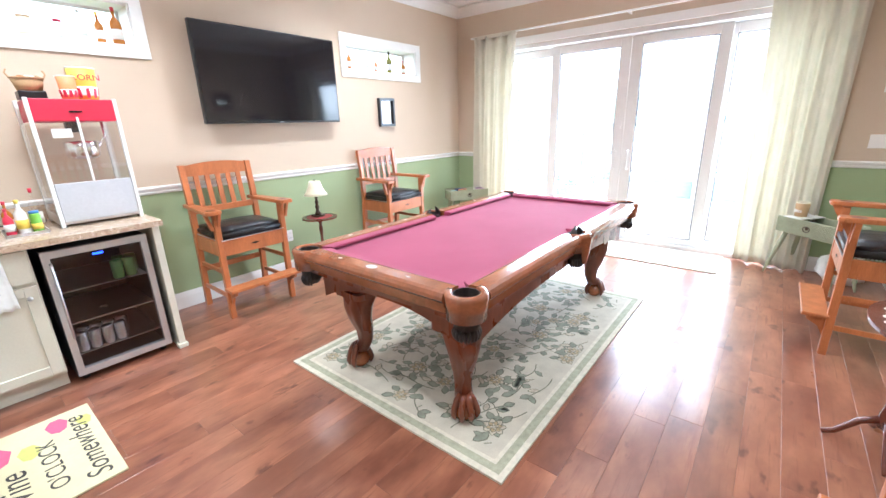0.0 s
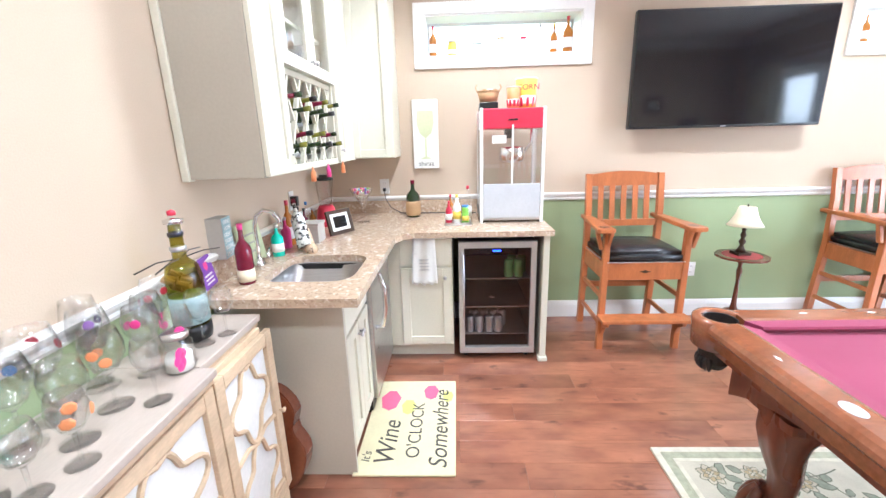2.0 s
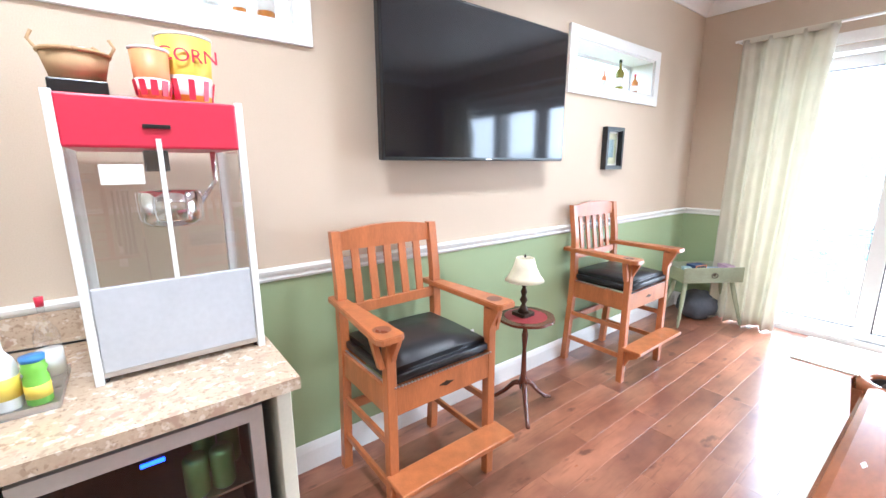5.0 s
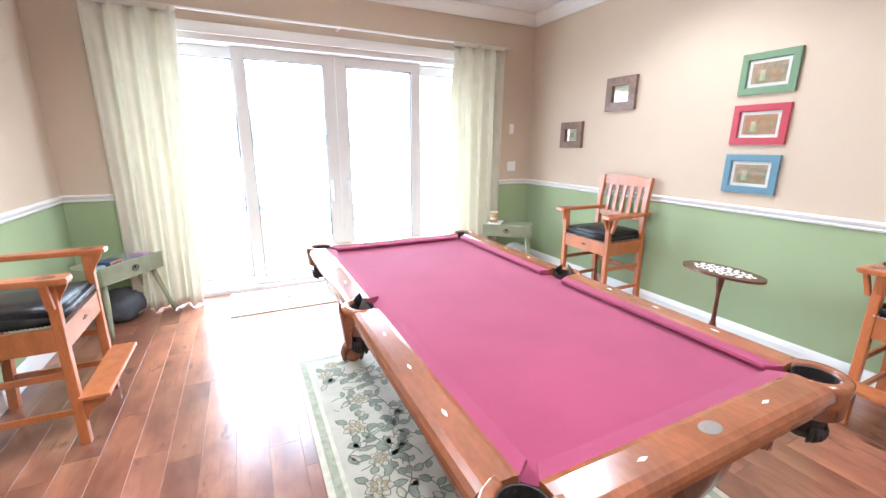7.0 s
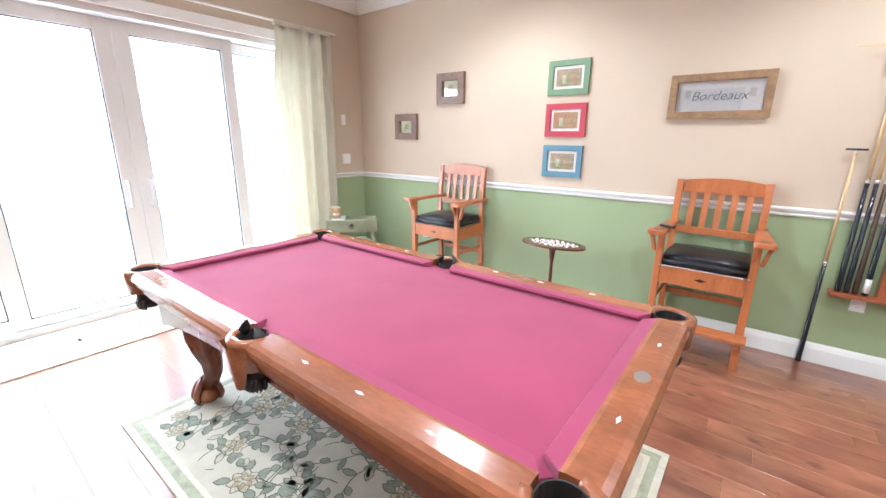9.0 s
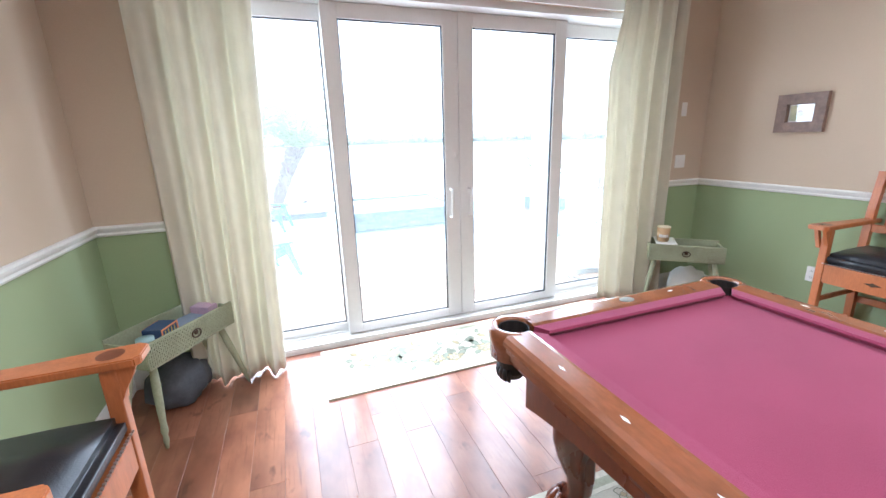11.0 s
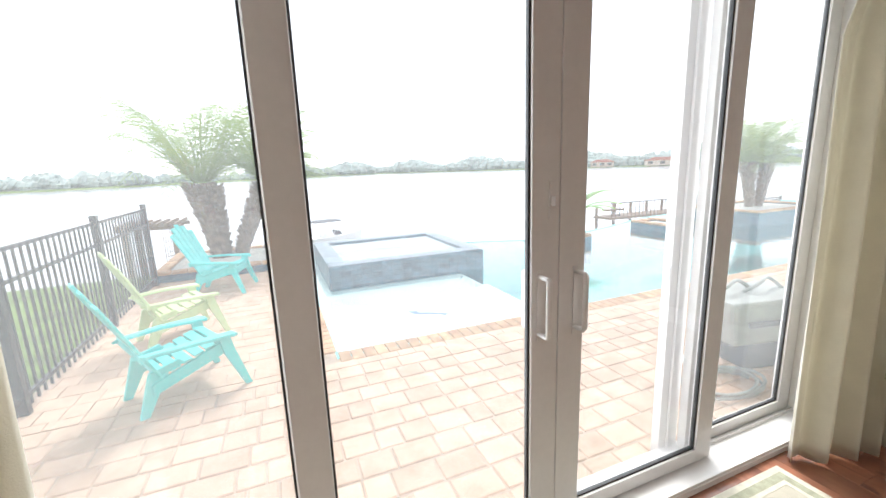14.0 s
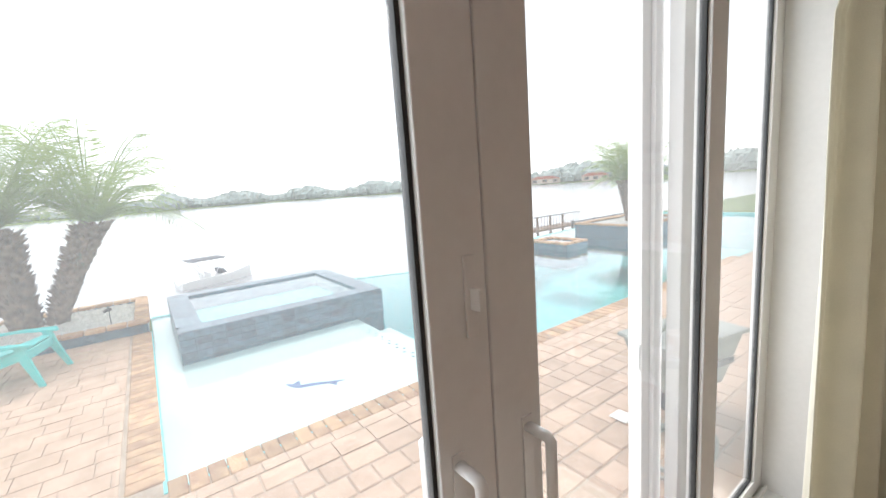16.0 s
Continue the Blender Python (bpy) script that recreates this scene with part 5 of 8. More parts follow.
outlet(turned(-90, EX, 0.72, 1.10), "white double switch plate above the chair rail", 1, 0.12, 0.12)
outlet(turned(0, 2.02, NY, 1.21), "white double switch plate beside the curtain", 1, 0.12, 0.115)
outlet(turned(0, 2.00, NY, 1.66), "white single control plate beside the curtain", 1, 0.06, 0.115)
outlet(turned(-90, EX, 5.15, 0.40), "white wall outlet on the green wall behind the chair")

pl = thing("wine_plaque", turned(90, WX, 1.128, 1.505), "tall canvas plaque painted with a pale green wine glass", "wall art")
part("canvas", Box(-0.095, 0.095, -0.035, -0.002, -0.25, 0.25, 0.003), M_PAPER, pl)
part("painted_bowl", prism([(-0.06, 0.17), (-0.065, 0.08), (-0.045, 0.01), (0, -0.03), (0.045, 0.01), (0.065, 0.08), (0.06, 0.17)], -0.0365, -0.035, axis="y"), P_PALEG, pl)
part("painted_stem", prism([(-0.006, -0.03), (0.006, -0.03), (0.006, -0.16), (0.045, -0.18), (-0.045, -0.18), (-0.006, -0.16)], -0.0365, -0.035, axis="y"), P_PALEG, pl)
text("shiraz", 0.05, P_INK, pl, pose(0, -0.0362, -0.215, 90, 0, 0))
tw_ = thing("hand_towel", pose(-1.695, 1.14, 0.0), "white printed hand towel hanging over the drawer", "towel")
bm = bmesh.new()
rows = []
for j in range(13):
    z = 0.88 - 0.31 * j / 12
    rows.append([bm.verts.new((0.006 + 0.006 * math.sin(i * 1.1 + j * 0.15) + (0.018 if j > 5 else 0.004), -0.07 + 0.14 * i / 10 + 0.012 * (j / 12) * (i / 5 - 1), z - 0.008 * (i % 3))) for i in range(11)])
for a, c in zip(rows, rows[1:]):
    for i in range(10):
        bm.faces.new((a[i], c[i], c[i + 1], a[i + 1]))
tp = smooth_part("cloth", bm, M_PAPER, tw_)
tp.modifiers.new("thickness", "SOLIDIFY").thickness = 0.004
for k in range(4):
    part("printed_line", Box(0.0305, 0.0315, -0.03, 0.03, 0.66 + 0.022 * k, 0.666 + 0.022 * k, 0), M_STEEL, tw_)

# ---- sink end of the counter ----
fa = thing("faucet", pose(-0.96, 0.44, 0.912), "chrome gooseneck bar faucet with side handles behind the sink", "faucet")
smooth_part("base", lathe([(0.0, 0), (0.026, 0), (0.024, 0.02), (0.015, 0.045), (0, 0.05)], 18), M_CHROME, fa)
smooth_part("spout", tube([(0, 0, 0.03), (0, 0, 0.20), (0, 0.015, 0.245), (0, 0.05, 0.27), (0, 0.09, 0.26), (0, 0.115, 0.225), (0, 0.12, 0.18)], 0.010, 10), M_CHROME, fa)
for x in (-0.09, 0.09):
    smooth_part("valve", lathe([(0.0, 0), (0.022, 0), (0.014, 0.04), (0.012, 0.05), (0, 0.055)], 16, at=(x, 0, 0)), M_CHROME, fa)
    smooth_part("lever", tube([(x, 0, 0.045), (x * 1.5, -0.01, 0.06)], 0.006, 8), M_CHROME, fa)
bottle(pose(-0.755, 0.485, 0.912), 0.25, 0.033, P_WINE, "dark pink soap bottle with a pump beside the sink", P_PINK, M_SHADE, tagz=(0.05, 0.25))
gb = thing("sign_block", turned(8, -0.80, 0.385, 1.012) @ pose(0, 0, 0, 0, 0, 0), "grey box sign with pale blue lettered front on the backsplash ledge", "sign", "bar signs")
part("block", Box(-0.045, 0.045, -0.045, 0.02, 0, 0.17, 0.003), P_GREYB, gb)
part("face", Box(-0.043, 0.043, 0.02, 0.0215, 0.002, 0.168, 0), P_SKY, gb)
for i, wd in enumerate(("WINE!", "HOW", "GREAT", "STORY", "BEGINS", "SALAD")):
    text(wd, 0.024, M_PAPER, gb, pose(0, 0.0222, 0.15 - i * 0.026) @ NORTHF)
gg = thing("sign_board", pose(-1.0, 0.40, 1.012) @ pose(0, 0, 0, 8, 0, 0), "pale green painted board leaning on the wall behind the faucet", "sign", "bar signs")
part("board", Box(-0.10, 0.10, -0.015, 0.0, -0.08, 0.11, 0.002), P_PALEG, gg)
for k in range(3):
    part("brush_line", Box(-0.06, 0.06, 0.0, 0.001, 0.05 - k * 0.04, 0.058 - k * 0.04, 0), P_GREYB, gg)
gp = thing("sign_tile", pose(-0.655, 0.40, 0.935) @ pose(0, 0, 0, 10, 0, 12), "purple tile with a wine glass motif leaning on the backsplash", "sign", "bar signs")
part("tile", Box(-0.06, 0.06, -0.008, 0.0, 0, 0.12, 0.008), P_PURPLE, gp)
part("motif", prism([(-0.015, 0.10), (-0.017, 0.08), (0, 0.065), (0.017, 0.08), (0.015, 0.10)], 0.0, 0.001, axis="y"), P_PINK, gp)
for k in range(3):
    part("letter_bar", Box(-0.035, 0.035, 0.0, 0.001, 0.015 + k * 0.015, 0.022 + k * 0.015, 0), M_PAPER, gp)
# shoe-shaped bottle holder
sh = thing("bottle_holder", pose(-1.27, 0.56, 0.912) @ pose(0, 0, 0, 0, 0, 35), "high-heel shoe bottle holder in leopard print with a red heel", "bottle holder")
smooth_part("sole", tube([(0.09, 0, 0.012), (0.06, 0, 0.012), (0.02, 0, 0.03), (-0.04, 0, 0.10), (-0.08, 0, 0.135)], [0.02, 0.032, 0.03, 0.024, 0.02], 12, squash=1.0), speckle("leopard_print", (0.62, 0.45, 0.30), [((0.06, 0.04, 0.03), 0.55, 1.0)]), sh)
smooth_part("heel", tube([(-0.075, 0, 0.13), (-0.085, 0, 0.07), (-0.08, 0, 0.0)], [0.018, 0.008, 0.006], 8), P_RED, sh)
wb = bottle(pose(-1.27, 0.56, 0.912) @ pose(0.055, 0, 0.035, 0, -32, 35), 0.27, 0.036, speckle("black_white_print", (0.75, 0.74, 0.7), [((0.02, 0.02, 0.02), 0.5, 0.6)]), "black and white patterned wine bottle resting in the shoe holder", P_WINE, kind="wine_bottle")
kb = thing("small_crate", pose(-1.47, 0.52, 0.912), "small grey wooden crate box on the counter", "box")
part("body", Box(-0.06, 0.06, -0.05, 0.05, 0, 0.10, 0.003), P_GREYB, kb)
part("lid", Box(-0.065, 0.065, -0.055, 0.055, 0.10, 0.115, 0.003), P_GREYB, kb)
pf = thing("photo_frame", pose(-1.66, 0.62, 0.912) @ pose(0, 0, 0, 0, 0, 148), "dark wood digital photo frame with a white mat on the counter", "photo frame")
fr = part("frame", frame_ring(0.19, 0.15, 0.015, 0.022), M_BRONZE, pf, "dark mahogany frame")
fr.matrix_local = pose(0, 0, 0.075, -14, 0, 0)
q = part("mat", Box(-0.075, 0.075, -0.010, -0.006, -0.055, 0.055, 0), M_PAPER, pf)
q.matrix_local = pose(0, 0, 0.075, -14, 0, 0)
q = part("screen", Box(-0.05, 0.05, -0.012, -0.009, -0.035, 0.035, 0), M_SCREEN, pf)
q.matrix_local = pose(0, 0, 0.075, -14, 0, 0)
part("stand", Box(-0.01, 0.01, 0.0, 0.07, 0, 0.008, 0.002), M_BLACK, pf)
mg = goblet(pose(-2.02, 0.69, 0.912), 0.24, 0.085, "large martini glass filled with wrapped sweets on the counter", shape="martini", foot=0.045)
for k in range(34):
    a, rr = k * 2.4, 0.062 * math.sqrt((k % 17) / 17)
    q = part("sweet", Box(-0.012, 0.012, -0.007, 0.007, -0.006, 0.006, 0.003, 1), (P_BLUE, P_RED, M_PAPER, P_LIME, P_PURPLE, P_PINK)[k % 6], mg)
    q.matrix_local = pose(rr * math.cos(a), rr * math.sin(a), 0.215 + 0.014 * (k // 17), k * 31, k * 17, k * 53)
bl = thing("blender", pose(-1.93, 0.46, 0.912), "red based kitchen blender with a clear jar on the counter", "blender")
smooth_part("base", lathe([(0, 0), (0.07, 0), (0.075, 0.02), (0.055, 0.12), (0.045, 0.14), (0, 0.14)], 20), P_RED, bl)
smooth_part("jar", lathe([(0.04, 0.14), (0.05, 0.20), (0.062, 0.31), (0.059, 0.31), (0.04, 0.16)], 20), M_GLASSWARE, bl)
smooth_part("lid", lathe([(0.064, 0.31), (0.064, 0.325), (0.03, 0.33), (0.03, 0.345), (0, 0.345)], 20), M_BLACK, bl)
for i, (x, y, h, r, mt, cp, lb) in enumerate(((-1.17, 0.44, 0.16, 0.03, P_TEAL, M_STEEL, "teal glass bottle"), (-1.33, 0.42, 0.17, 0.026, P_PINK, M_STEEL, "pink glass bottle"), (-1.40, 0.41, 0.25, 0.03, P_AMBER, P_RED, "rose wine bottle with paper label"),
                                              (-1.55, 0.41, 0.19, 0.024, M_GLASSWARE, M_BLACK, "clear liqueur bottle"), (-1.62, 0.42, 0.17, 0.022, P_WINE, M_BLACK, "dark red liqueur bottle"), (-1.69, 0.41, 0.20, 0.024, M_GLASSWARE, P_BLUE, "clear cordial bottle"),
                                              (-1.76, 0.42, 0.15, 0.02, P_AMBER, M_STEEL, "small amber bottle"))):
    bottle(pose(x, y, 0.912), h, r, mt, lb + " standing against the backsplash", cp, M_PAPER if i % 2 == 0 else None)
plate_b = outlet(turned(180, -1.62, SY, 1.13), "white wall outlet with a black adapter under the wall cabinet")
ad = thing("plug_adapter", pose(-1.60, SY + 0.03, 1.13), "black plug adapter in the wall outlet", "adapter")
part("body", Box(-0.02, 0.02, -0.02, 0.02, -0.03, 0.03, 0.005), M_BLACK, ad)

# ---- wine bottles in the lattice ----
for i in range(14):
    x = -1.555 + (i % 7) * 0.093
    z = 1.42 + (i // 7) * 0.155 + (0.05 if i % 2 else 0.0)
    mt = (P_DGREEN, P_WINE, P_DGREEN, P_OLIVE)[i % 4]
    bottle(pose(x, 0.42, z) @ pose(0, 0, 0, -82, 0, 0), 0.29, 0.036, mt, ("wine bottle with olive foil lying in the lattice rack", "dark wine bottle lying in the lattice rack")[i % 2], (P_OLIVE, P_DGREEN, M_BLACK)[i % 3], M_PAPER, kind="wine_bottle", group="racked wine bottles")
for i in range(8):
    x = -1.55 + i * 0.075
    z = (1.77, 1.996)[i % 2]
    goblet(pose(x, 0.50 + 0.03 * (i % 3), z), 0.16, 0.032, "clear stemmed glass stored in the glass-fronted cabinet")
for k, (x, mt) in enumerate(((-1.62, P_ORANGE), (-1.34, P_PINK), (-1.10, P_ORANGE))):
    tg = thing("bottle_charm", pose(x, UY + 0.026, 1.40), "small bottle-shaped charm hanging from the cabinet knob", "charm", "hanging charms")
    part("cord", tube([(0, 0, 0.03), (0, 0.002, -0.05)], 0.0012, 5), M_PAPER, tg)
    smooth_part("charm", lathe([(0, -0.11), (0.012, -0.11), (0.012, -0.07), (0.004, -0.055), (0.004, -0.045), (0, -0.045)], 10), mt, tg)
for k in range(2):
    dj = bottle(pose(-1.52 + 0.17 * k, 0.52, UC1), 0.22, 0.06, P_DGREEN, "dark decorative jug on top of the wall cabinet", M_BLACK, kind="jug", group="jugs")

# ---- niche bottles ----
rnd = random.Random(6)
for (y, h, r, mt, cp, lb) in ((1.20, 0.21, 0.027, P_AMBER, P_RED, "brown beer bottle"), (1.34, 0.11, 0.038, P_YELLOW, M_PAPER, "short yellow jar"), (1.52, 0.09, 0.045, M_GLASSWARE, M_STEEL, "squat clear jar"), (1.70, 0.12, 0.042, M_SHADE, P_WICKER, "cream ceramic jar"),
                              (1.86, 0.12, 0.028, M_GLASSWARE, P_RED, "small clear bottle"), (1.98, 0.20, 0.03, M_GLASSWARE, M_STEEL, "clear bottle with a silver stopper"), (2.08, 0.20, 0.027, P_AMBER, P_YELLOW, "golden liqueur bottle"), (2.18, 0.245, 0.036, P_AMBER, P_RED, "tall amber liquor bottle")):
    bottle(pose(WX - 0.07, y, N1[2] + 0.012), h, r, mt, lb + " on the transom window sill", cp, M_PAPER, group="window sill bottles", neck=0.8 if h < 0.13 else 0.28)
for (y, h, r, mt, cp, lb) in ((4.27, 0.19, 0.026, P_AMBER, P_ORANGE, "slim amber bottle"), (4.52, 0.18, 0.024, M_GLASSWARE, M_STEEL, "clear slim bottle"), (4.66, 0.14, 0.022, P_ORANGE, M_STEEL, "small orange bottle"), (4.88, 0.24, 0.034, P_OLIVE, P_DGREEN, "tall green wine bottle"), (5.12, 0.16, 0.026, P_AMBER, P_RED, "small amber bottle")):
    bottle(pose(WX - 0.07, y, N2[2] + 0.012), h, r, mt, lb + " on the far transom sill", cp, M_PAPER, group="window sill bottles")

# ---- buffet ----
M_PANELW = paint("glossy_white_panel", (0.82, 0.83, 0.83), 0.15)
BX0, BX1, BD, BH = -0.56, 1.15, 0.655, 0.86
bf = thing("buffet", pose(0, 0, 0), "whitewashed pine buffet with white-backed fretwork doors and greige top", "buffet")
part("body", Box(BX0 + 0.03, BX1 - 0.03, SY + 0.015, BD - 0.03, 0.08, BH - 0.04, 0.003), M_PALEWOOD, bf)
for q in ((BX0, -0.19, BD - 0.035), (-0.19, 0.75, BD + 0.015), (0.75, BX1, BD - 0.035)):
    part("top", Box(q[0] + 0.0005, q[1] - 0.0005, SY + 0.003, q[2], BH - 0.025, BH, 0.004), M_BUFTOP, bf)
    part("cornice", Box(q[0] + 0.008, q[1] - 0.008, SY + 0.01, q[2] - 0.008, BH - 0.045, BH - 0.0255, 0.006), M_PALEWOOD, bf)
for x0, x1, y in ((BX0 + 0.005, BX0 + 0.12, BD - 0.02), (-0.20, -0.08, BD + 0.02), (0.65, 0.76, BD + 0.02), (BX1 - 0.12, BX1 - 0.005, BD - 0.02)):
    part("foot", Box(x0, x1, BD - 0.12, y, 0.0, 0.085, 0.006), M_PALEWOOD, bf)
part("plinth", Box(BX0 + 0.03, BX1 - 0.03, SY + 0.02, BD - 0.025, 0.055, 0.10, 0.003), M_PALEWOOD, bf)
for i, (x0, x1, y) in enumerate(((-0.565, -0.20, BD - 0.03), (-0.19, 0.275, BD - 0.028), (0.28, 0.745, BD - 0.028), (0.755, 1.115, BD - 0.03))):
    d = new("door")
    d.parent = bf
    f = 0.045
    for nm, q in (("stile", (x0, x0 + f, 0.105, 0.80)), ("stile", (x1 - f, x1, 0.105, 0.80)), ("top_rail", (x0 + f, x1 - f, 0.80 - f, 0.80)), ("bottom_rail", (x0 + f, x1 - f, 0.105, 0.105 + f))):
        part(nm, Box(q[0], q[1], y, y + 0.022, q[2], q[3], 0.003), M_PALEWOOD, d)
    part("mirror_panel", Box(x0 + f, x1 - f, y + 0.001, y + 0.006, 0.105 + f, 0.80 - f, 0), M_PANELW, d, "glossy white backing panel")
    xc, w2 = (x0 + x1) / 2, (x1 - x0) / 2 - f
    for zc in (0.30, 0.605):
        loop = []
        for k in range(49):
            a = 2 * math.pi * k / 48
            s = 1 + 0.22 * math.cos(4 * a)
            loop.append((xc + w2 * 0.74 * s * math.cos(a), y + 0.011, zc + 0.125 * s * math.sin(a)))
        part("fretwork", tube(loop, 0.0085, 6), M_PALEWOOD, d)
    for zz in (0.155, 0.4525, 0.75):
        part("fretwork", tube([(x0 + f, y + 0.011, zz), (xc - w2 * 0.45, y + 0.011, zz + 0.012), (xc, y + 0.011, zz - 0.012), (xc + w2 * 0.45, y + 0.011, zz + 0.012), (x1 - f, y + 0.011, zz)], 0.0085, 6), M_PALEWOOD, d)
    kx = x1 - 0.02 if i % 2 else x0 + 0.02
    kn = smooth_part("knob", lathe([(0.004, 0), (0.004, 0.01), (0.011, 0.016), (0.010, 0.022), (0, 0.025)], 12), M_PALEWOOD, d)
    kn.matrix_local = pose(kx, y + 0.022, 0.46, -90, 0, 0)

gs = [(-0.28, 0.43, 0.19, 0.042, None), (-0.17, 0.50, 0.20, 0.045, P_PINK), (-0.22, 0.56, 0.17, 0.038, P_PINK), (-0.10, 0.42, 0.22, 0.045, None), (-0.02, 0.52, 0.20, 0.044, P_ORANGE), (0.03, 0.41, 0.23, 0.05, P_RED), (0.10, 0.54, 0.19, 0.042, None),
      (0.12, 0.44, 0.21, 0.045, P_BLUE), (0.20, 0.40, 0.23, 0.048, P_PURPLE), (0.27, 0.50, 0.20, 0.058, M_PAPER), (0.42, 0.42, 0.22, 0.046, P_PINK), (0.52, 0.46, 0.22, 0.047, None), (-0.36, 0.40, 0.21, 0.042, P_RED), (0.60, 0.55, 0.2, 0.045, P_YELLOW), (-0.33, 0.55, 0.18, 0.036, None), (-0.04, 0.61, 0.17, 0.036, None), (0.16, 0.60, 0.16, 0.035, P_ORANGE),
      (0.36, 0.38, 0.24, 0.045, P_BLUE), (0.48, 0.38, 0.25, 0.05, None), (0.24, 0.58, 0.15, 0.035, None), (-0.12, 0.385, 0.24, 0.042, P_PURPLE), (-0.40, 0.585, 0.16, 0.034, None)]
for x, y, h, r, dc in gs:
    goblet(pose(x, y, BH), h, r, "clear stemmed party glass on the buffet" if dc is None else "hand-painted stemmed party glass on the buffet", deco=dc)
goblet(pose(0.43, 0.535, BH), 0.22, 0.05, "painted wine glass with a lime green stem and yellow flowers", stem=P_LIME, deco=P_YELLOW)
goblet(pose(0.35, 0.46, BH), 0.20, 0.048, "wine glass with red lettering on its bowl on the buffet", deco=P_RED)
cf = thing("carafe", pose(0.33, 0.575, BH), "conical glass carafe with a teal bottom half on the buffet", "carafe")
smooth_part("body", lathe([(0.0, 0.0), (0.033, 0.0), (0.045, 0.02), (0.041, 0.05), (0.026, 0.12), (0.024, 0.15), (0.03, 0.165), (0.028, 0.165), (0.02, 0.15)], 24), M_GLASSWARE, cf)
smooth_part("teal_band", lathe([(0.0, 0.001), (0.034, 0.001), (0.046, 0.02), (0.042, 0.042)], 24), P_TEAL, cf, "teal painted band")
jc = thing("candle_jar", pose(-0.18, 0.575, BH), "glass jar candle with a pink ribbon flower on the buffet", "candle")
smooth_part("glass", lathe([(0, 0), (0.035, 0), (0.04, 0.01), (0.04, 0.085), (0.033, 0.095), (0.033, 0.10), (0, 0.10)], 20), M_GLASSWARE, jc)
smooth_part("wax", lathe([(0, 0.004), (0.034, 0.006), (0.034, 0.05), (0, 0.05)], 18), M_PAPER, jc)
smooth_part("lid", lathe([(0.034, 0.10), (0.034, 0.112), (0, 0.114)], 18), M_STEEL, jc)
for k in range(5):
    q = part("petal", lathe([(0, 0), (0.016, 0.003), (0, 0.006)], 8), P_PINK, jc)
    q.matrix_local = pose(0.03 + 0.012 * math.cos(k * 1.257), 0.032, 0.05 + 0.02 * math.sin(k * 1.257), 90, 0, 0)
bb = thing("display_bottle", pose(-0.38, 0.49, BH), "large olive glass bottle of corks with a jewelled top", "bottle")
smooth_part("glass_body", lathe([(0, 0), (0.05, 0), (0.053, 0.02), (0.053, 0.21), (0.045, 0.245), (0.02, 0.27), (0.017, 0.38), (0, 0.38)], 24), glass_material("olive_tinted_glass", (0.55, 0.52, 0.16)), bb, "olive tinted glass")
smooth_part("dark_base", lathe([(0, 0.001), (0.051, 0.001), (0.0545, 0.02), (0.0545, 0.05)], 24), M_BLACK, bb)
smooth_part("blue_label", lathe([(0.0545, 0.06), (0.0545, 0.15)], 24), P_SKY, bb, "pale blue lettered label")
for z, r, mt in ((0.30, 0.024, M_STEEL), (0.345, 0.022, M_BLACK), (0.385, 0.028, M_CHROME), (0.41, 0.012, P_RED)):
    smooth_part("collar", lathe([(0, z - 0.008), (r, z - 0.006), (r, z + 0.006), (0, z + 0.012)], 16), mt, bb)
for a in (20, 150, 200, 340):
    c, s = math.cos(radians(a)), math.sin(radians(a))
    part("wire_arm", tube([(0.02 * c, 0.02 * s, 0.27), (0.08 * c, 0.06 * s, 0.275), (0.16 * c, 0.09 * s, 0.265)], 0.0022, 6), M_BLACK, bb, smooth=True)
rnd = random.Random(9)
for k in range(14):
    q = part("cork", lathe([(0.011, 0), (0.011, 0.035)], 8), P_WICKER, bb)
    q.matrix_local = pose(rnd.uniform(-0.025, 0.025), rnd.uniform(-0.025, 0.025), 0.165 + 0.003 * k, rnd.uniform(30, 90), rnd.uniform(0, 60), 0)

# ---- guitar ----
gt = thing("guitar", pose(-0.655, 0.56, 0.004) @ pose(0, 0, 0, 0, -8, 0) @ pose(0, 0, 0, 90, 0, 90) @ pose(0, 0, 0, 0, 0, 0), "reddish-brown acoustic guitar leaning against the sink cabinet", "guitar")
M_GUITAR = material("mahogany_guitar", (0.20, 0.06, 0.03), 0.25, vary=0.12, coat=0.4)
out = []
for k in range(48):
    a = 2 * math.pi * k / 48
    yy = 0.24 * (1 + math.sin(a))
    wid = 0.165 - 0.045 * (yy / 0.48) - 0.045 * math.exp(-((yy - 0.29) / 0.06) ** 2)
    out.append((wid * math.cos(a) ** 1 if abs(math.cos(a)) < 1 else wid * math.cos(a), yy))
part("body", prism(out, 0.0, 0.075), M_GUITAR, gt)
part("soundboard", prism([(a * 0.96, 0.01 + b2 * 0.96) for a, b2 in out], 0.0755, 0.078), material("dark_amber_top", (0.24, 0.07, 0.03), 0.25, vary=0.08, coat=0.4), gt)
part("sound_hole", lathe([(0, 0.0785), (0.045, 0.0785), (0.045, 0.0795), (0, 0.0795)], 24, at=(0, 0.30, 0)), M_BLACK, gt)
part("bridge", Box(-0.05, 0.05, 0.12, 0.145, 0.0785, 0.087, 0.003), M_BLACK, gt)

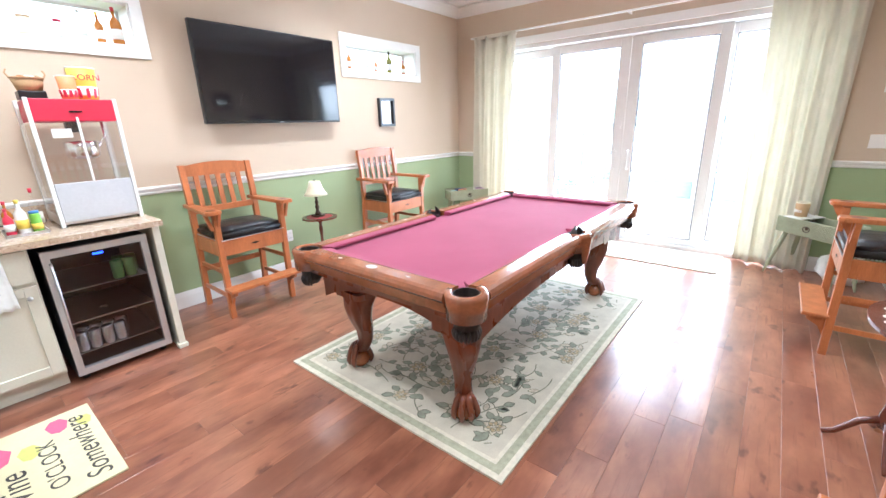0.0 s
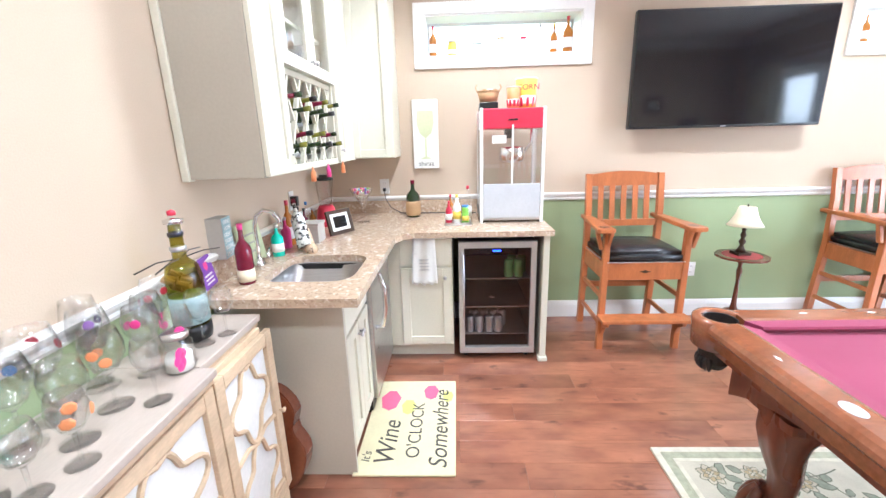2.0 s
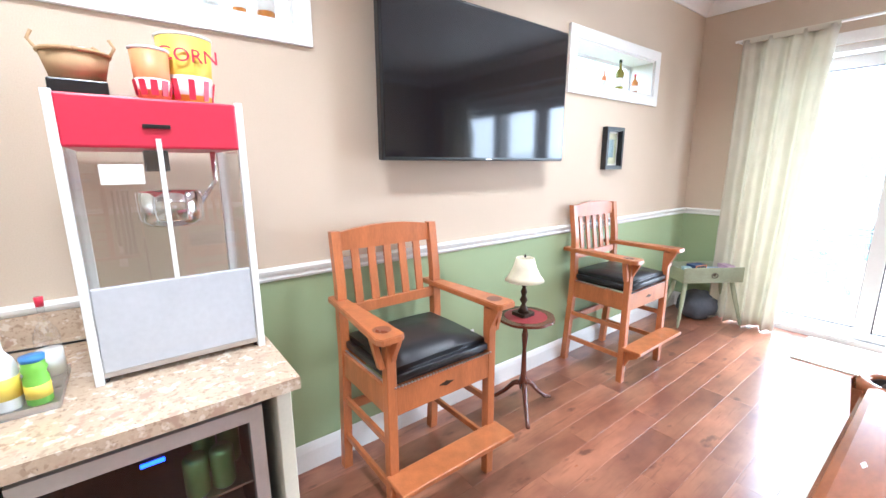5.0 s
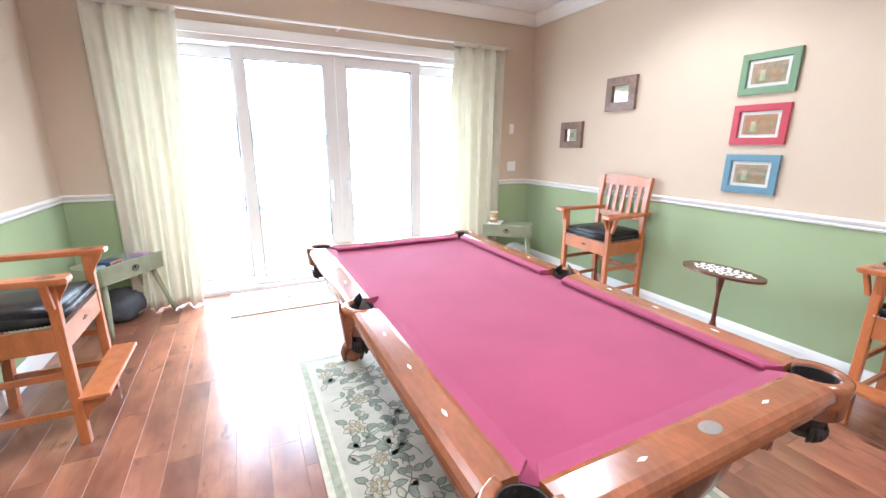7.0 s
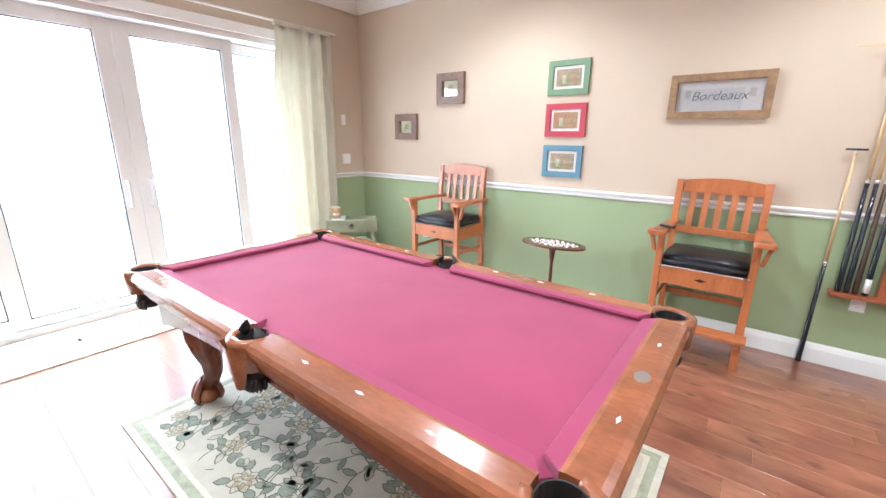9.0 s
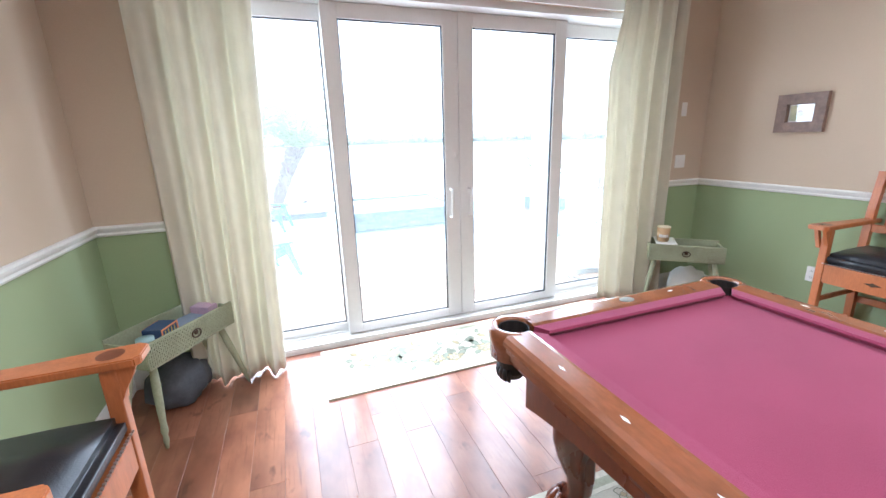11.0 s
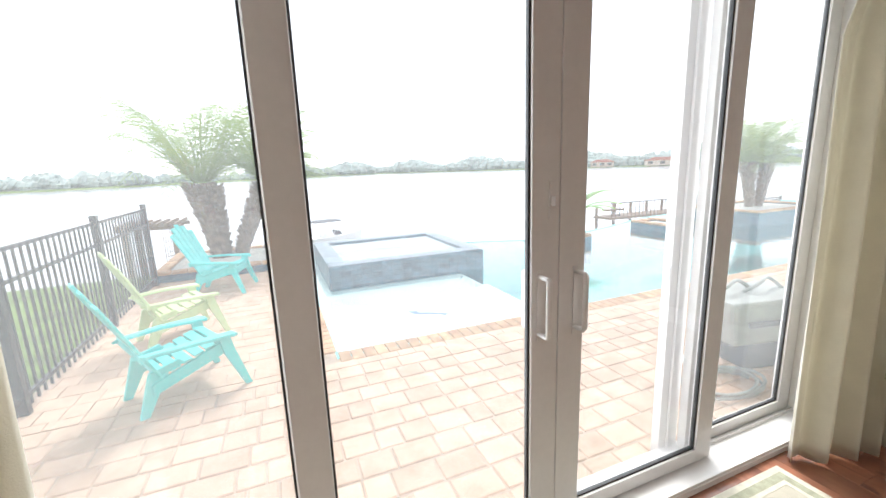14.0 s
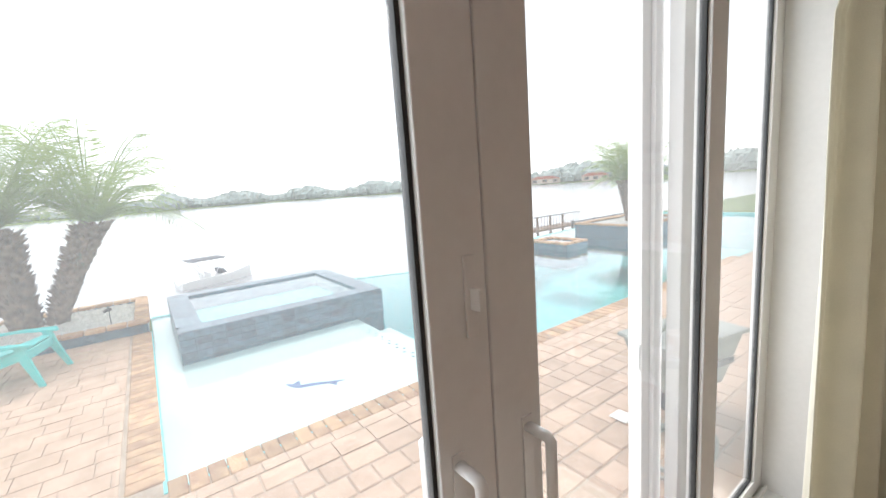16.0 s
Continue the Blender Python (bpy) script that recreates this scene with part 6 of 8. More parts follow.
# ---- bar mat ----
mt_ = thing("floor_mat", pose(-1.055, 1.095, 0.0), "cream kitchen mat with wine glasses and script lettering by the cabinets", "mat")
M_MAT = paint("cream_mat_fabric", (0.72, 0.66, 0.42), 0.95)
part("pad", Box(-0.37, 0.37, -0.235, 0.235, 0.0, 0.012, 0.004), M_MAT, mt_)
for wd, sz, x, y, sh_ in (("It's", 0.06, 0.26, -0.19, 0.2), ("Wine", 0.14, 0.16, -0.10, 0.25), ("O'CLOCK", 0.095, 0.06, 0.03, 0.0), ("Somewhere", 0.125, 0.03, 0.155, 0.25)):
    text(wd, sz, P_INK, mt_, pose(x, y, 0.0122, 0, 0, 180), shear=sh_)
M_MATPINK, M_MATLIME = paint("mat_pink_print", (0.72, 0.14, 0.26), 0.95), paint("mat_lime_print", (0.62, 0.62, 0.18), 0.95)
for x, y, c, s_ in ((-0.27, 0.09, M_MATPINK, 1.0), (-0.20, -0.14, M_MATPINK, 1.3), (-0.13, -0.03, M_MATLIME, 0.9), (-0.22, 0.19, M_MATLIME, 0.7)):
    part("printed_glass", prism([(x - 0.05 * s_, y - 0.02), (x, y - 0.045 * s_), (x + 0.07 * s_, y - 0.03 * s_), (x + 0.09 * s_, y), (x + 0.07 * s_, y + 0.03 * s_), (x, y + 0.045 * s_), (x - 0.05 * s_, y + 0.02)], 0.0121, 0.0127), c, mt_)

# ---- lamp table and lamp ----
lt = thing("tripod_table", pose(-2.10, 3.42, 0), "small round scalloped mahogany tripod table between two tall chairs", "side table")
M_MAHOG = material("dark_mahogany", (0.13, 0.035, 0.02), 0.25, vary=0.12, coat=0.3)
sc = [(0.165 * (1 + 0.035 * abs(math.sin(4 * a))) * math.cos(a), 0.165 * (1 + 0.035 * abs(math.sin(4 * a))) * math.sin(a)) for a in (k * math.pi / 32 for k in range(64))]
part("tabletop", prism(sc, 0.585, 0.60), M_MAHOG, lt)
part("red_inlay", lathe([(0, 0.6), (0.125, 0.6), (0.125, 0.6015), (0, 0.6015)], 32), paint("dark_red_leather", (0.28, 0.03, 0.04), 0.4), lt)
smooth_part("column", lathe([(0.0, 0.13), (0.022, 0.13), (0.030, 0.17), (0.018, 0.22), (0.012, 0.40), (0.02, 0.48), (0.012, 0.52), (0.03, 0.585), (0, 0.585)], 16), M_MAHOG, lt)
for k in (80, 200, 320):
    c, s_ = math.cos(radians(k)), math.sin(radians(k))
    smooth_part("leg", tube([(0.01 * c, 0.01 * s_, 0.17), (0.06 * c, 0.06 * s_, 0.15), (0.12 * c, 0.12 * s_, 0.08), (0.18 * c, 0.18 * s_, 0.025), (0.225 * c, 0.225 * s_, 0.012)], [0.018, 0.016, 0.013, 0.011, 0.012], 8), M_MAHOG, lt)
lm = thing("table_lamp", pose(-2.12, 3.42, 0.601), "small bronze candlestick lamp with a cream bell shade on the table", "lamp")
part("base", prism(rounded(0.05, 0.05, 0.01, 3), 0, 0.02), M_BRONZE, lm)
smooth_part("stem", lathe([(0.0, 0.02), (0.035, 0.02), (0.02, 0.05), (0.012, 0.07), (0.024, 0.095), (0.012, 0.12), (0.02, 0.145), (0.01, 0.17), (0.015, 0.185), (0.006, 0.21), (0.006, 0.24), (0, 0.24)], 16), M_BRONZE, lm)
smooth_part("shade", lathe([(0.115, 0.215), (0.095, 0.24), (0.07, 0.29), (0.052, 0.35), (0.05, 0.35), (0.068, 0.29), (0.093, 0.24), (0.113, 0.215)], 28), M_SHADE, lm)
smooth_part("finial", lathe([(0, 0.35), (0.006, 0.352), (0.005, 0.368), (0, 0.37)], 10), M_BRONZE, lm)

# ---- oval table ----
ot = thing("oval_table", pose(1.93, 3.44, 0), "small oval dark pedestal table by the green wall", "side table")
part("tabletop", prism([(0.15 * math.cos(a), 0.275 * math.sin(a)) for a in (k * math.pi / 24 for k in range(48))], 0.605, 0.622), M_MAHOG, ot)
smooth_part("column", lathe([(0, 0.12), (0.028, 0.12), (0.03, 0.18), (0.015, 0.25), (0.013, 0.45), (0.022, 0.52), (0.03, 0.605), (0, 0.605)], 16), M_MAHOG, ot)
for k in (0, 90, 180, 270):
    c, s_ = math.cos(radians(k)), math.sin(radians(k))
    smooth_part("leg", tube([(0.01 * c, 0.01 * s_, 0.16), (0.08 * c, 0.08 * s_, 0.12), (0.15 * c, 0.15 * s_, 0.03), (0.19 * c, 0.19 * s_, 0.012)], [0.018, 0.015, 0.012, 0.012], 8), M_MAHOG, ot)
dl = thing("doily", pose(1.93, 3.44, 0.6225), "white lace doily lying on the oval table", "doily")
bm = bmesh.new()
for k in range(60):
    a = k * 2.4
    rr = math.sqrt((k + 0.5) / 60)
    lathe([(0.0, 0.0), (0.014, 0.0), (0.014, 0.002), (0.0, 0.0025)], 7, bm, (0.10 * rr * math.cos(a), 0.205 * rr * math.sin(a), 0))
part("lace", bm, M_PAPER, dl)


# ---- corner drawer tables ----
def corner_table(m, label):
    """A wicker-fronted open drawer on four splayed turned legs; front towards local -y."""
    t = thing("drawer_table", m, label, "side table", "corner drawer tables")
    w, d, z0, z1 = 0.28, 0.26, 0.42, 0.56
    fr_ = part("front", Box(-w, w, -0.012, 0.0, z0, z1, 0.004), M_SAGE, t)
    bm = bmesh.new()
    for i in range(50):
        x = -w + 0.01 + (2 * w - 0.02) * i / 49
        for j in range(9):
            box(bm, x - 0.0042, x + 0.0042, -0.016 - 0.002 * ((i + j) % 2), -0.012, z0 + 0.012 + j * 0.0135, z0 + 0.0225 + j * 0.0135)
    part("weave", bm, M_SAGE, fr_)
    part("back", Box(-w, w, d - 0.012, d, z0, z1, 0.003), M_SAGE, t)
    for s_ in (-1, 1):
        part("side", Box(min(s_ * w, s_ * (w - 0.012)), max(s_ * w, s_ * (w - 0.012)), 0, d - 0.012, z0, z1 - 0.02, 0.003), M_SAGE, t)
    part("bottom", Box(-w + 0.012, w - 0.012, 0, d - 0.012, z0 + 0.005, z0 + 0.015, 0), M_SAGE, t)
    rg = part("ring_pull", tube([(0.028 * math.cos(k * 0.3142), -0.022, 0.49 + 0.022 * math.sin(k * 0.3142)) for k in range(21)], 0.004, 6), M_BRONZE, t, "oval dark ring pull", smooth=True)
    part("pull_plate", lathe([(0, 0), (0.014, 0), (0.012, 0.004), (0, 0.005)], 14), M_BRONZE, rg).matrix_local = pose(0, -0.018, 0.495, 90, 0, 0)
    for sx in (-1, 1):
        for y0_, y1_ in ((0.05, -0.03), (d - 0.06, d - 0.02)):
            a, c = Vector((sx * (w - 0.06), y0_, z0)), Vector((sx * (w + 0.02), y1_, 0.0))
            pts = [a.lerp(c, u) for u in (0, 0.25, 0.5, 0.7, 0.8, 0.84, 0.9, 1.0)]
            smooth_part("leg", tube(pts, [0.018, 0.021, 0.019, 0.015, 0.018, 0.011, 0.014, 0.007], 10), M_SAGE, t)
    return t


ctab = corner_table(turned(55, -1.92, 5.76), "sage green wicker-front drawer table on splayed legs, holding puzzle boxes")
ct2 = copy_thing(ctab, turned(-42, 1.68, 5.73))
tagged(ct2, "sage green drawer table on splayed legs in the curtained corner")
TW = turned(55, -1.92, 5.76)
b1 = thing("puzzle_box", TW @ pose(-0.10, 0.10, 0.437, 0, 0, 15), "dark blue game box with orange edges standing in the drawer table", "box", "drawer boxes")
part("body", Box(-0.065, 0.065, -0.05, 0.05, 0, 0.135, 0.002), paint("midnight_blue_card", (0.04, 0.07, 0.16)), b1)
for z in (0.0, 0.06, 0.125):
    for y in (-0.051, 0.05):
        part("edge_stripe", Box(-0.066, 0.066, y, y + 0.001, z, z + 0.010, 0), P_ORANGE, b1)
for x in (-0.066, 0.056):
    part("edge_stripe", Box(x, x + 0.010, -0.052, -0.051, 0, 0.135, 0), P_ORANGE, b1)
for k in range(4):
    part("gold_line", Box(-0.04 + 0.024 * k, -0.035 + 0.024 * k, -0.0525, -0.052, 0.072, 0.12, 0), P_YELLOW, b1)
b2_ = thing("game_box", TW @ pose(0.06, 0.10, 0.437, 0, 0, -4), "flat slate blue game box lying in the drawer table", "box", "drawer boxes")
part("body", Box(-0.085, 0.085, -0.07, 0.07, 0, 0.09, 0.002), paint("slate_blue_card", (0.25, 0.32, 0.45)), b2_)
b3_ = thing("card_box", TW @ pose(0.195, 0.11, 0.437, 0, 0, 6), "small lavender pink dotted box in the drawer table", "box", "drawer boxes")
part("body", Box(-0.038, 0.038, -0.06, 0.06, 0, 0.125, 0.002), P_LAV, b3_)
tn = thing("tin", TW @ pose(-0.205, 0.08, 0.437), "round pale aqua spotted tin in the drawer table", "tin")
smooth_part("body", lathe([(0, 0), (0.038, 0), (0.038, 0.09), (0, 0.09)], 20), P_TEAL, tn)
smooth_part("lid", lathe([(0.04, 0.085), (0.04, 0.115), (0, 0.117)], 20), P_SKY, tn)
TE = turned(-42, 1.68, 5.73)
bd = thing("game_board", TE @ pose(-0.14, 0.12, 0.561), "folded pale card box lying across the drawer table", "box")
part("lid", Box(-0.09, 0.07, -0.13, 0.13, 0, 0.006, 0.001), M_PAPER, bd)
cup = thing("game_canister", TE @ pose(-0.17, 0.10, 0.568), "orange block-game canister with a white lettered label on the table", "canister")
smooth_part("body", lathe([(0, 0), (0.045, 0), (0.052, 0.12), (0, 0.12)], 24), P_WICKER, cup)
smooth_part("rim", lathe([(0.053, 0.118), (0.054, 0.125), (0.048, 0.127), (0, 0.122)], 24), M_SHADE, cup)
for k in range(5):
    q = part("letter_bar", Box(-0.005, 0.005, -0.002, 0.0, -0.012, 0.012, 0), M_PAPER, cup)
    a = radians(-125 + k * 17)
    q.matrix_local = pose(0.0505 * math.cos(a), 0.0505 * math.sin(a), 0.05, 0, 0, math.degrees(a) + 90)


# ---- pictures ----
def picture(m, w, h, fw, mat_frame, mat_w, art, label, art_bits=(), deep=0.022):
    t = thing("picture", m, label, "picture", "framed pictures")
    ring_ = [(0, 0), (-w / 2, -h / 2)]
    part("frame", frame_ring(w, h, deep, fw), mat_frame, t)
    part("inner_lip", frame_ring(w - 2 * fw, h - 2 * fw, deep * 0.7, 0.006), mat_frame, t)
    part("mount", Box(-w / 2 + fw, w / 2 - fw, -0.007, -0.002, -h / 2 + fw, h / 2 - fw, 0), M_PAPER, t)
    aw, ah = w / 2 - fw - mat_w, h / 2 - fw - mat_w
    pr = part("print", Box(-aw, aw, -0.0085, -0.007, -ah, ah, 0), art, t)
    for x0, x1, z0, z1, mm in art_bits:
        part("print_patch", Box(x0 * aw, x1 * aw, -0.0092, -0.0086, z0 * ah, z1 * ah, 0), mm, pr)
    part("glazing", Box(-w / 2 + fw, w / 2 - fw, -0.0125, -0.0115, -h / 2 + fw, h / 2 - fw, 0), M_GLASSWARE, t)
    return t


P_SIGNINK = paint("grey_sign_ink", (0.16, 0.155, 0.16), 0.8)
P_SIGN = paint("grey_sign_print", (0.55, 0.53, 0.52), 0.7)
M_GOLDWOOD = material("antique_gold_wood", (0.34, 0.21, 0.11), 0.4, vary=0.15, scale=12, metal=0.2)
P_FG = paint("sage_frame_paint", (0.16, 0.25, 0.14), 0.5)
P_FR = paint("brick_red_frame_paint", (0.42, 0.04, 0.06), 0.5)
P_FB = paint("slate_blue_frame_paint", (0.12, 0.23, 0.30), 0.5)
P_FBR = material("brown_burl_frame", (0.22, 0.13, 0.09), 0.4, vary=0.15, scale=20)
A1 = material("sepia_print", (0.45, 0.30, 0.20), 0.6, vary=0.25, scale=14, fine=40, colour2=(0.20, 0.22, 0.12))
A2 = material("red_print", (0.50, 0.18, 0.12), 0.6, vary=0.25, scale=14, fine=40, colour2=(0.28, 0.28, 0.12))
A3 = material("pale_yellow_print", (0.62, 0.58, 0.36), 0.6, vary=0.15, scale=14, fine=40, colour2=(0.32, 0.40, 0.24))
for z, fm, art, lb in ((1.965, P_FG, A1, "sage green framed vineyard print"), (1.622, P_FR, A2, "brick red framed vineyard print"), (1.276, P_FB, A1, "slate blue framed vineyard print")):
    picture(turned(-90, EX, 3.565, z), 0.355, 0.275, 0.042, fm, 0.028, art, lb + " with a white mat", ((-0.5, -0.2, -0.7, 0.3, A3), (0.1, 0.7, -0.6, 0.1, A2)))
picture(turned(-90, EX, 5.42, 1.58), 0.32, 0.275, 0.07, P_FBR, 0.012, A3, "small brown framed pale print beside the corner", ((-0.4, 0.4, -0.4, 0.5, A1),), 0.035)
picture(turned(-90, EX, 4.80, 1.95), 0.34, 0.30, 0.072, P_FBR, 0.012, A3, "square brown framed pale print above the chair", ((-0.4, 0.4, -0.4, 0.5, A1),), 0.035)
picture(turned(90, WX, 4.70, 1.60), 0.24, 0.32, 0.025, M_BLACK, 0.02, A3, "small black-framed botanical print below the transom window", ((-0.5, 0.5, -0.6, 0.6, P_FB),), 0.045)
bdx = picture(turned(-90, EX, 2.475, 1.765), 0.61, 0.30, 0.045, M_GOLDWOOD, 0.004, P_SIGN, "wide antique gold framed Bordeaux sign on the tan wall", (), 0.035)
text("Bordeaux", 0.085, P_SIGNINK, bdx, pose(0, -0.0130, 0, 90, 0, 0), shear=0.25)
for x in (-0.19, 0.19):
    part("grape_motif", Box(x - 0.018, x + 0.018, -0.0094, -0.0086, -0.01, 0.045, 0), P_GREYB, bdx)

# ---- cue rack ----
CY, CX = 1.24, EX
rk = thing("cue_rack", pose(CX, CY, 0), "cherry wall rack for pool cues with an arched crown and shelves", "cue rack")
M_RACK = material("red_cherry_rack", (0.38, 0.11, 0.045), 0.35, vary=0.12, scale=6, stretch=(1, 3, 1), coat=0.2)


def rk_box(name, y0, y1, x0, x1, z0, z1, parent=None, mat=None, r=0.003):
    return part(name, Box(x0, x1, y0, y1, z0, z1, r), mat or M_RACK, parent or rk)


for y in (0.20, -0.23):
    rk_box("upright", y - 0.022, y + 0.022, -0.075, -0.002, 0.52, 1.95)
crown_pts = [(-0.45, 1.93), (0.45, 1.93), (0.45, 1.975), (0.30, 1.985)] + [(0.30 - 0.60 * k / 16, 1.985 + 0.135 * math.sin(math.pi * k / 16)) for k in range(1, 16)] + [(-0.30, 1.985), (-0.45, 1.975)]
part("crown", prism(crown_pts, -0.095, -0.01, axis="x"), M_RACK, rk)
part("crown_bead", tube([(-0.10, -0.28 + 0.56 * k / 16, 1.965 + 0.12 * math.sin(math.pi * k / 16)) for k in range(17)], 0.006, 6), M_RACK, rk, smooth=True)
rk_box("back_board", -0.44, 0.44, -0.016, -0.002, 1.86, 1.93)
rk_box("base_shelf", -0.44, 0.44, -0.10, -0.002, 0.515, 0.54)
for z, h in ((1.50, 0.055), (1.30, 0.10)):
    rk_box("shelf", -0.208, 0.178, -0.085, -0.002, z, z + 0.015)
    rk_box("shelf_back", -0.208, 0.178, -0.016, -0.003, z + 0.015, z + 0.015 + h)
rk_box("peg_rail", -0.208, 0.178, -0.03, -0.003, 1.235, 1.30)
for k in range(4):
    pg = part("peg", lathe([(0.006, 0), (0.006, 0.03), (0.012, 0.032), (0.012, 0.04), (0, 0.04)], 10), M_STEEL, rk)
    pg.matrix_local = pose(-0.03, 0.10 - 0.08 * k, 1.268, 0, -90, 0)
for k in range(6):
    rk_box("cue_clip", -0.165 + k * 0.058, -0.14 + k * 0.058, -0.07, -0.045, 1.572, 1.585, mat=M_BRONZE)
rk_box("ball_shelf", -0.208, 0.178, -0.10, -0.002, 0.985, 1.0)
for z in (0.90, 0.81, 0.72, 0.63):
    rk_box("ball_rail", -0.208, 0.178, -0.055, -0.035, z, z + 0.016)
dm = thing("ball_rack", pose(CX - 0.105, CY - 0.01, 1.80), "natural wood diamond nine-ball rack hanging in the cue rack", "ball rack")
P_CUE = material("maple_cue_shaft", (0.70, 0.50, 0.25), 0.3, vary=0.06, coat=0.3)
for (y0_, z0_), (y1_, z1_) in (((0, 0.085), (0.165, 0)), ((0.165, 0), (0, -0.085)), ((0, -0.085), (-0.165, 0)), ((-0.165, 0), (0, 0.085))):
    part("side", tube([(0, y0_, z0_), (0, y1_, z1_)], 0.010, 4, squash=2.0), P_CUE, dm)
tr = thing("triangle_rack", pose(CX - 0.06, CY - 0.0, 2.05), "wooden triangle ball rack hung behind the rack's crown", "ball rack")
for (y0_, z0_), (y1_, z1_) in (((0, 0.19), (0.13, 0.0)), ((0, 0.19), (-0.13, 0.0)), ((-0.13, 0.0), (0.13, 0.0))):
    part("side", tube([(0.035, y0_, z0_), (0.035, y1_, z1_)], 0.008, 4, squash=2.0), P_CUE, tr)
sp = thing("cable_spool", pose(CX - 0.055, CY - 0.03, 1.0), "white paper roll standing on the rack's middle shelf", "roll")
smooth_part("roll", lathe([(0.0, 0), (0.05, 0.0), (0.05, 0.02), (0.042, 0.03), (0.04, 0.12), (0.035, 0.13), (0, 0.13)], 20), M_PAPER, sp)
br = thing("table_brush", pose(CX - 0.05, CY - 0.02, 1.315), "long black pool table brush lying on the rack shelf", "brush")
part("handle", Box(-0.02, 0.02, -0.17, 0.15, 0.0, 0.018, 0.004), M_BLACK, br)
part("bristles", Box(-0.012, 0.012, 0.0, 0.14, 0.018, 0.045, 0.004), paint("navy_cloth", (0.05, 0.06, 0.2)), br)
chk = thing("chalk_box", pose(CX - 0.05, CY - 0.13, 1.516), "small pink box of cue chalk on the rack's top shelf", "box")
part("body", Box(-0.02, 0.02, -0.05, 0.05, 0, 0.03, 0.003), P_PINK, chk)


def cue(x, y, z, h, label, butt, wrap=None, lean=(0.0, 0.0), tip=M_PAPER):
    t = thing("pool_cue", pose(x, y, z) @ pose(0, 0, 0, lean[0], lean[1], 0), label, "pool cue", "pool cues")
    smooth_part("shaft", lathe([(0.0105, h * 0.5), (0.0065, h - 0.02), (0, h - 0.02)], 10), P_CUE, t)
    smooth_part("butt", lathe([(0, 0), (0.0155, 0.005), (0.0155, 0.03), (0.011, h * 0.5), (0, h * 0.5)], 10), butt, t)
    smooth_part("joint_ring", lathe([(0.0115, h * 0.5 - 0.01), (0.012, h * 0.5), (0.0112, h * 0.5 + 0.012)], 10), M_STEEL, t)
    if wrap:
        smooth_part("wrap", lathe([(0.0162, 0.02), (0.0158, 0.11)], 10), wrap, t)
    smooth_part("tip", lathe([(0.0067, h - 0.02), (0.0064, h), (0, h + 0.002)], 8), tip, t)
    return t


P_CUEB = paint("black_cue_lacquer", (0.012, 0.015, 0.02), 0.2)
P_CUEG = paint("dark_green_cue_lacquer", (0.01, 0.05, 0.03), 0.2)
for k, (y, bt, wr) in enumerate(((0.40, P_CUEB, None), (0.36, P_CUEB, None), (0.32, M_BRONZE, None), (0.275, P_CUEB, M_PAPER), (-0.285, P_CUEB, None), (-0.33, P_CUEG, P_CUE), (-0.375, P_CUEG, None), (-0.415, P_CUEG, P_CUE))):
    cue(CX - 0.065, CY + y, 0.542, 1.395, ("maple pool cue with black butt in the cue rack", "maple pool cue with dark green butt in the cue rack")[bt is P_CUEG], bt, wr)
fc = cue(2.235, 1.735, 0.0, 1.42, "maple bridge cue with black butt leaning on the wall", P_CUEB, lean=(0.6, 0.6))
part("bridge_head", Box(-0.01, 0.01, -0.05, 0.05, 1.418, 1.43, 0.002), M_BLACK, fc)
xc_ = thing("spare_cue_shaft", pose(CX - 0.11, CY, 1.99) @ pose(0, 0, 0, 0, 0, 0), "pale maple shaft lying across the crown of the cue rack", "pool cue")
part("shaft", tube([(0.05, 0.60, 0.012), (0.05, 0.31, 0.004)], [0.004, 0.006], 8), P_CUE, xc_)
rc = thing("remote_control", pose(1.87, 2.60, 0.883, 0, 0, 70), "black remote control lying on the chair arm", "remote")
part("body", Box(-0.05, 0.05, -0.018, 0.018, 0, 0.018, 0.006), M_BLACK, rc)

# ---- outdoors ----
M_PAVER = material("tumbled_clay_paver", (0.56, 0.40, 0.30), 0.85, vary=0.08, scale=5, bump=0.5, fine=70, objrand=0.12, colour2=(0.46, 0.33, 0.24))
M_SAND = material("joint_sand", (0.46, 0.37, 0.29), 0.95, bump=0.3)
M_COPING = material("yellow_clay_coping", (0.50, 0.33, 0.19), 0.85, vary=0.14, scale=9, bump=0.5, fine=70, objrand=0.22, colour2=(0.36, 0.22, 0.14))
M_GRASS = material("lawn_grass", (0.13, 0.20, 0.04), 0.95, vary=0.25, scale=3, bump=0.8, fine=90)
M_PLASTER = material("white_pool_plaster", (0.78, 0.84, 0.82), 0.7, vary=0.03, scale=2)
M_AQUA = material("aqua_pool_plaster", (0.22, 0.66, 0.68), 0.7, vary=0.06, scale=1.5)
M_TILE = material("blue_slate_pool_tile", (0.10, 0.17, 0.22), 0.3, vary=0.15, scale=12, bump=0.2, objrand=0.2)
M_TURQ = material("turquoise_plastic", (0.10, 0.58, 0.56), 0.45, vary=0.03, bump=0.05)
M_LIME = material("pale_green_plastic", (0.55, 0.66, 0.36), 0.45, vary=0.03, bump=0.05)
M_IRON = material("black_aluminium_fence", (0.03, 0.03, 0.033), 0.4, vary=0.1)
M_BARK = material("palm_bark", (0.24, 0.18, 0.13), 0.95, vary=0.25, scale=14, bump=0.9, fine=60)
M_FROND = material("palm_frond_green", (0.20, 0.28, 0.10), 0.6, vary=0.2, scale=4, bump=0.1)
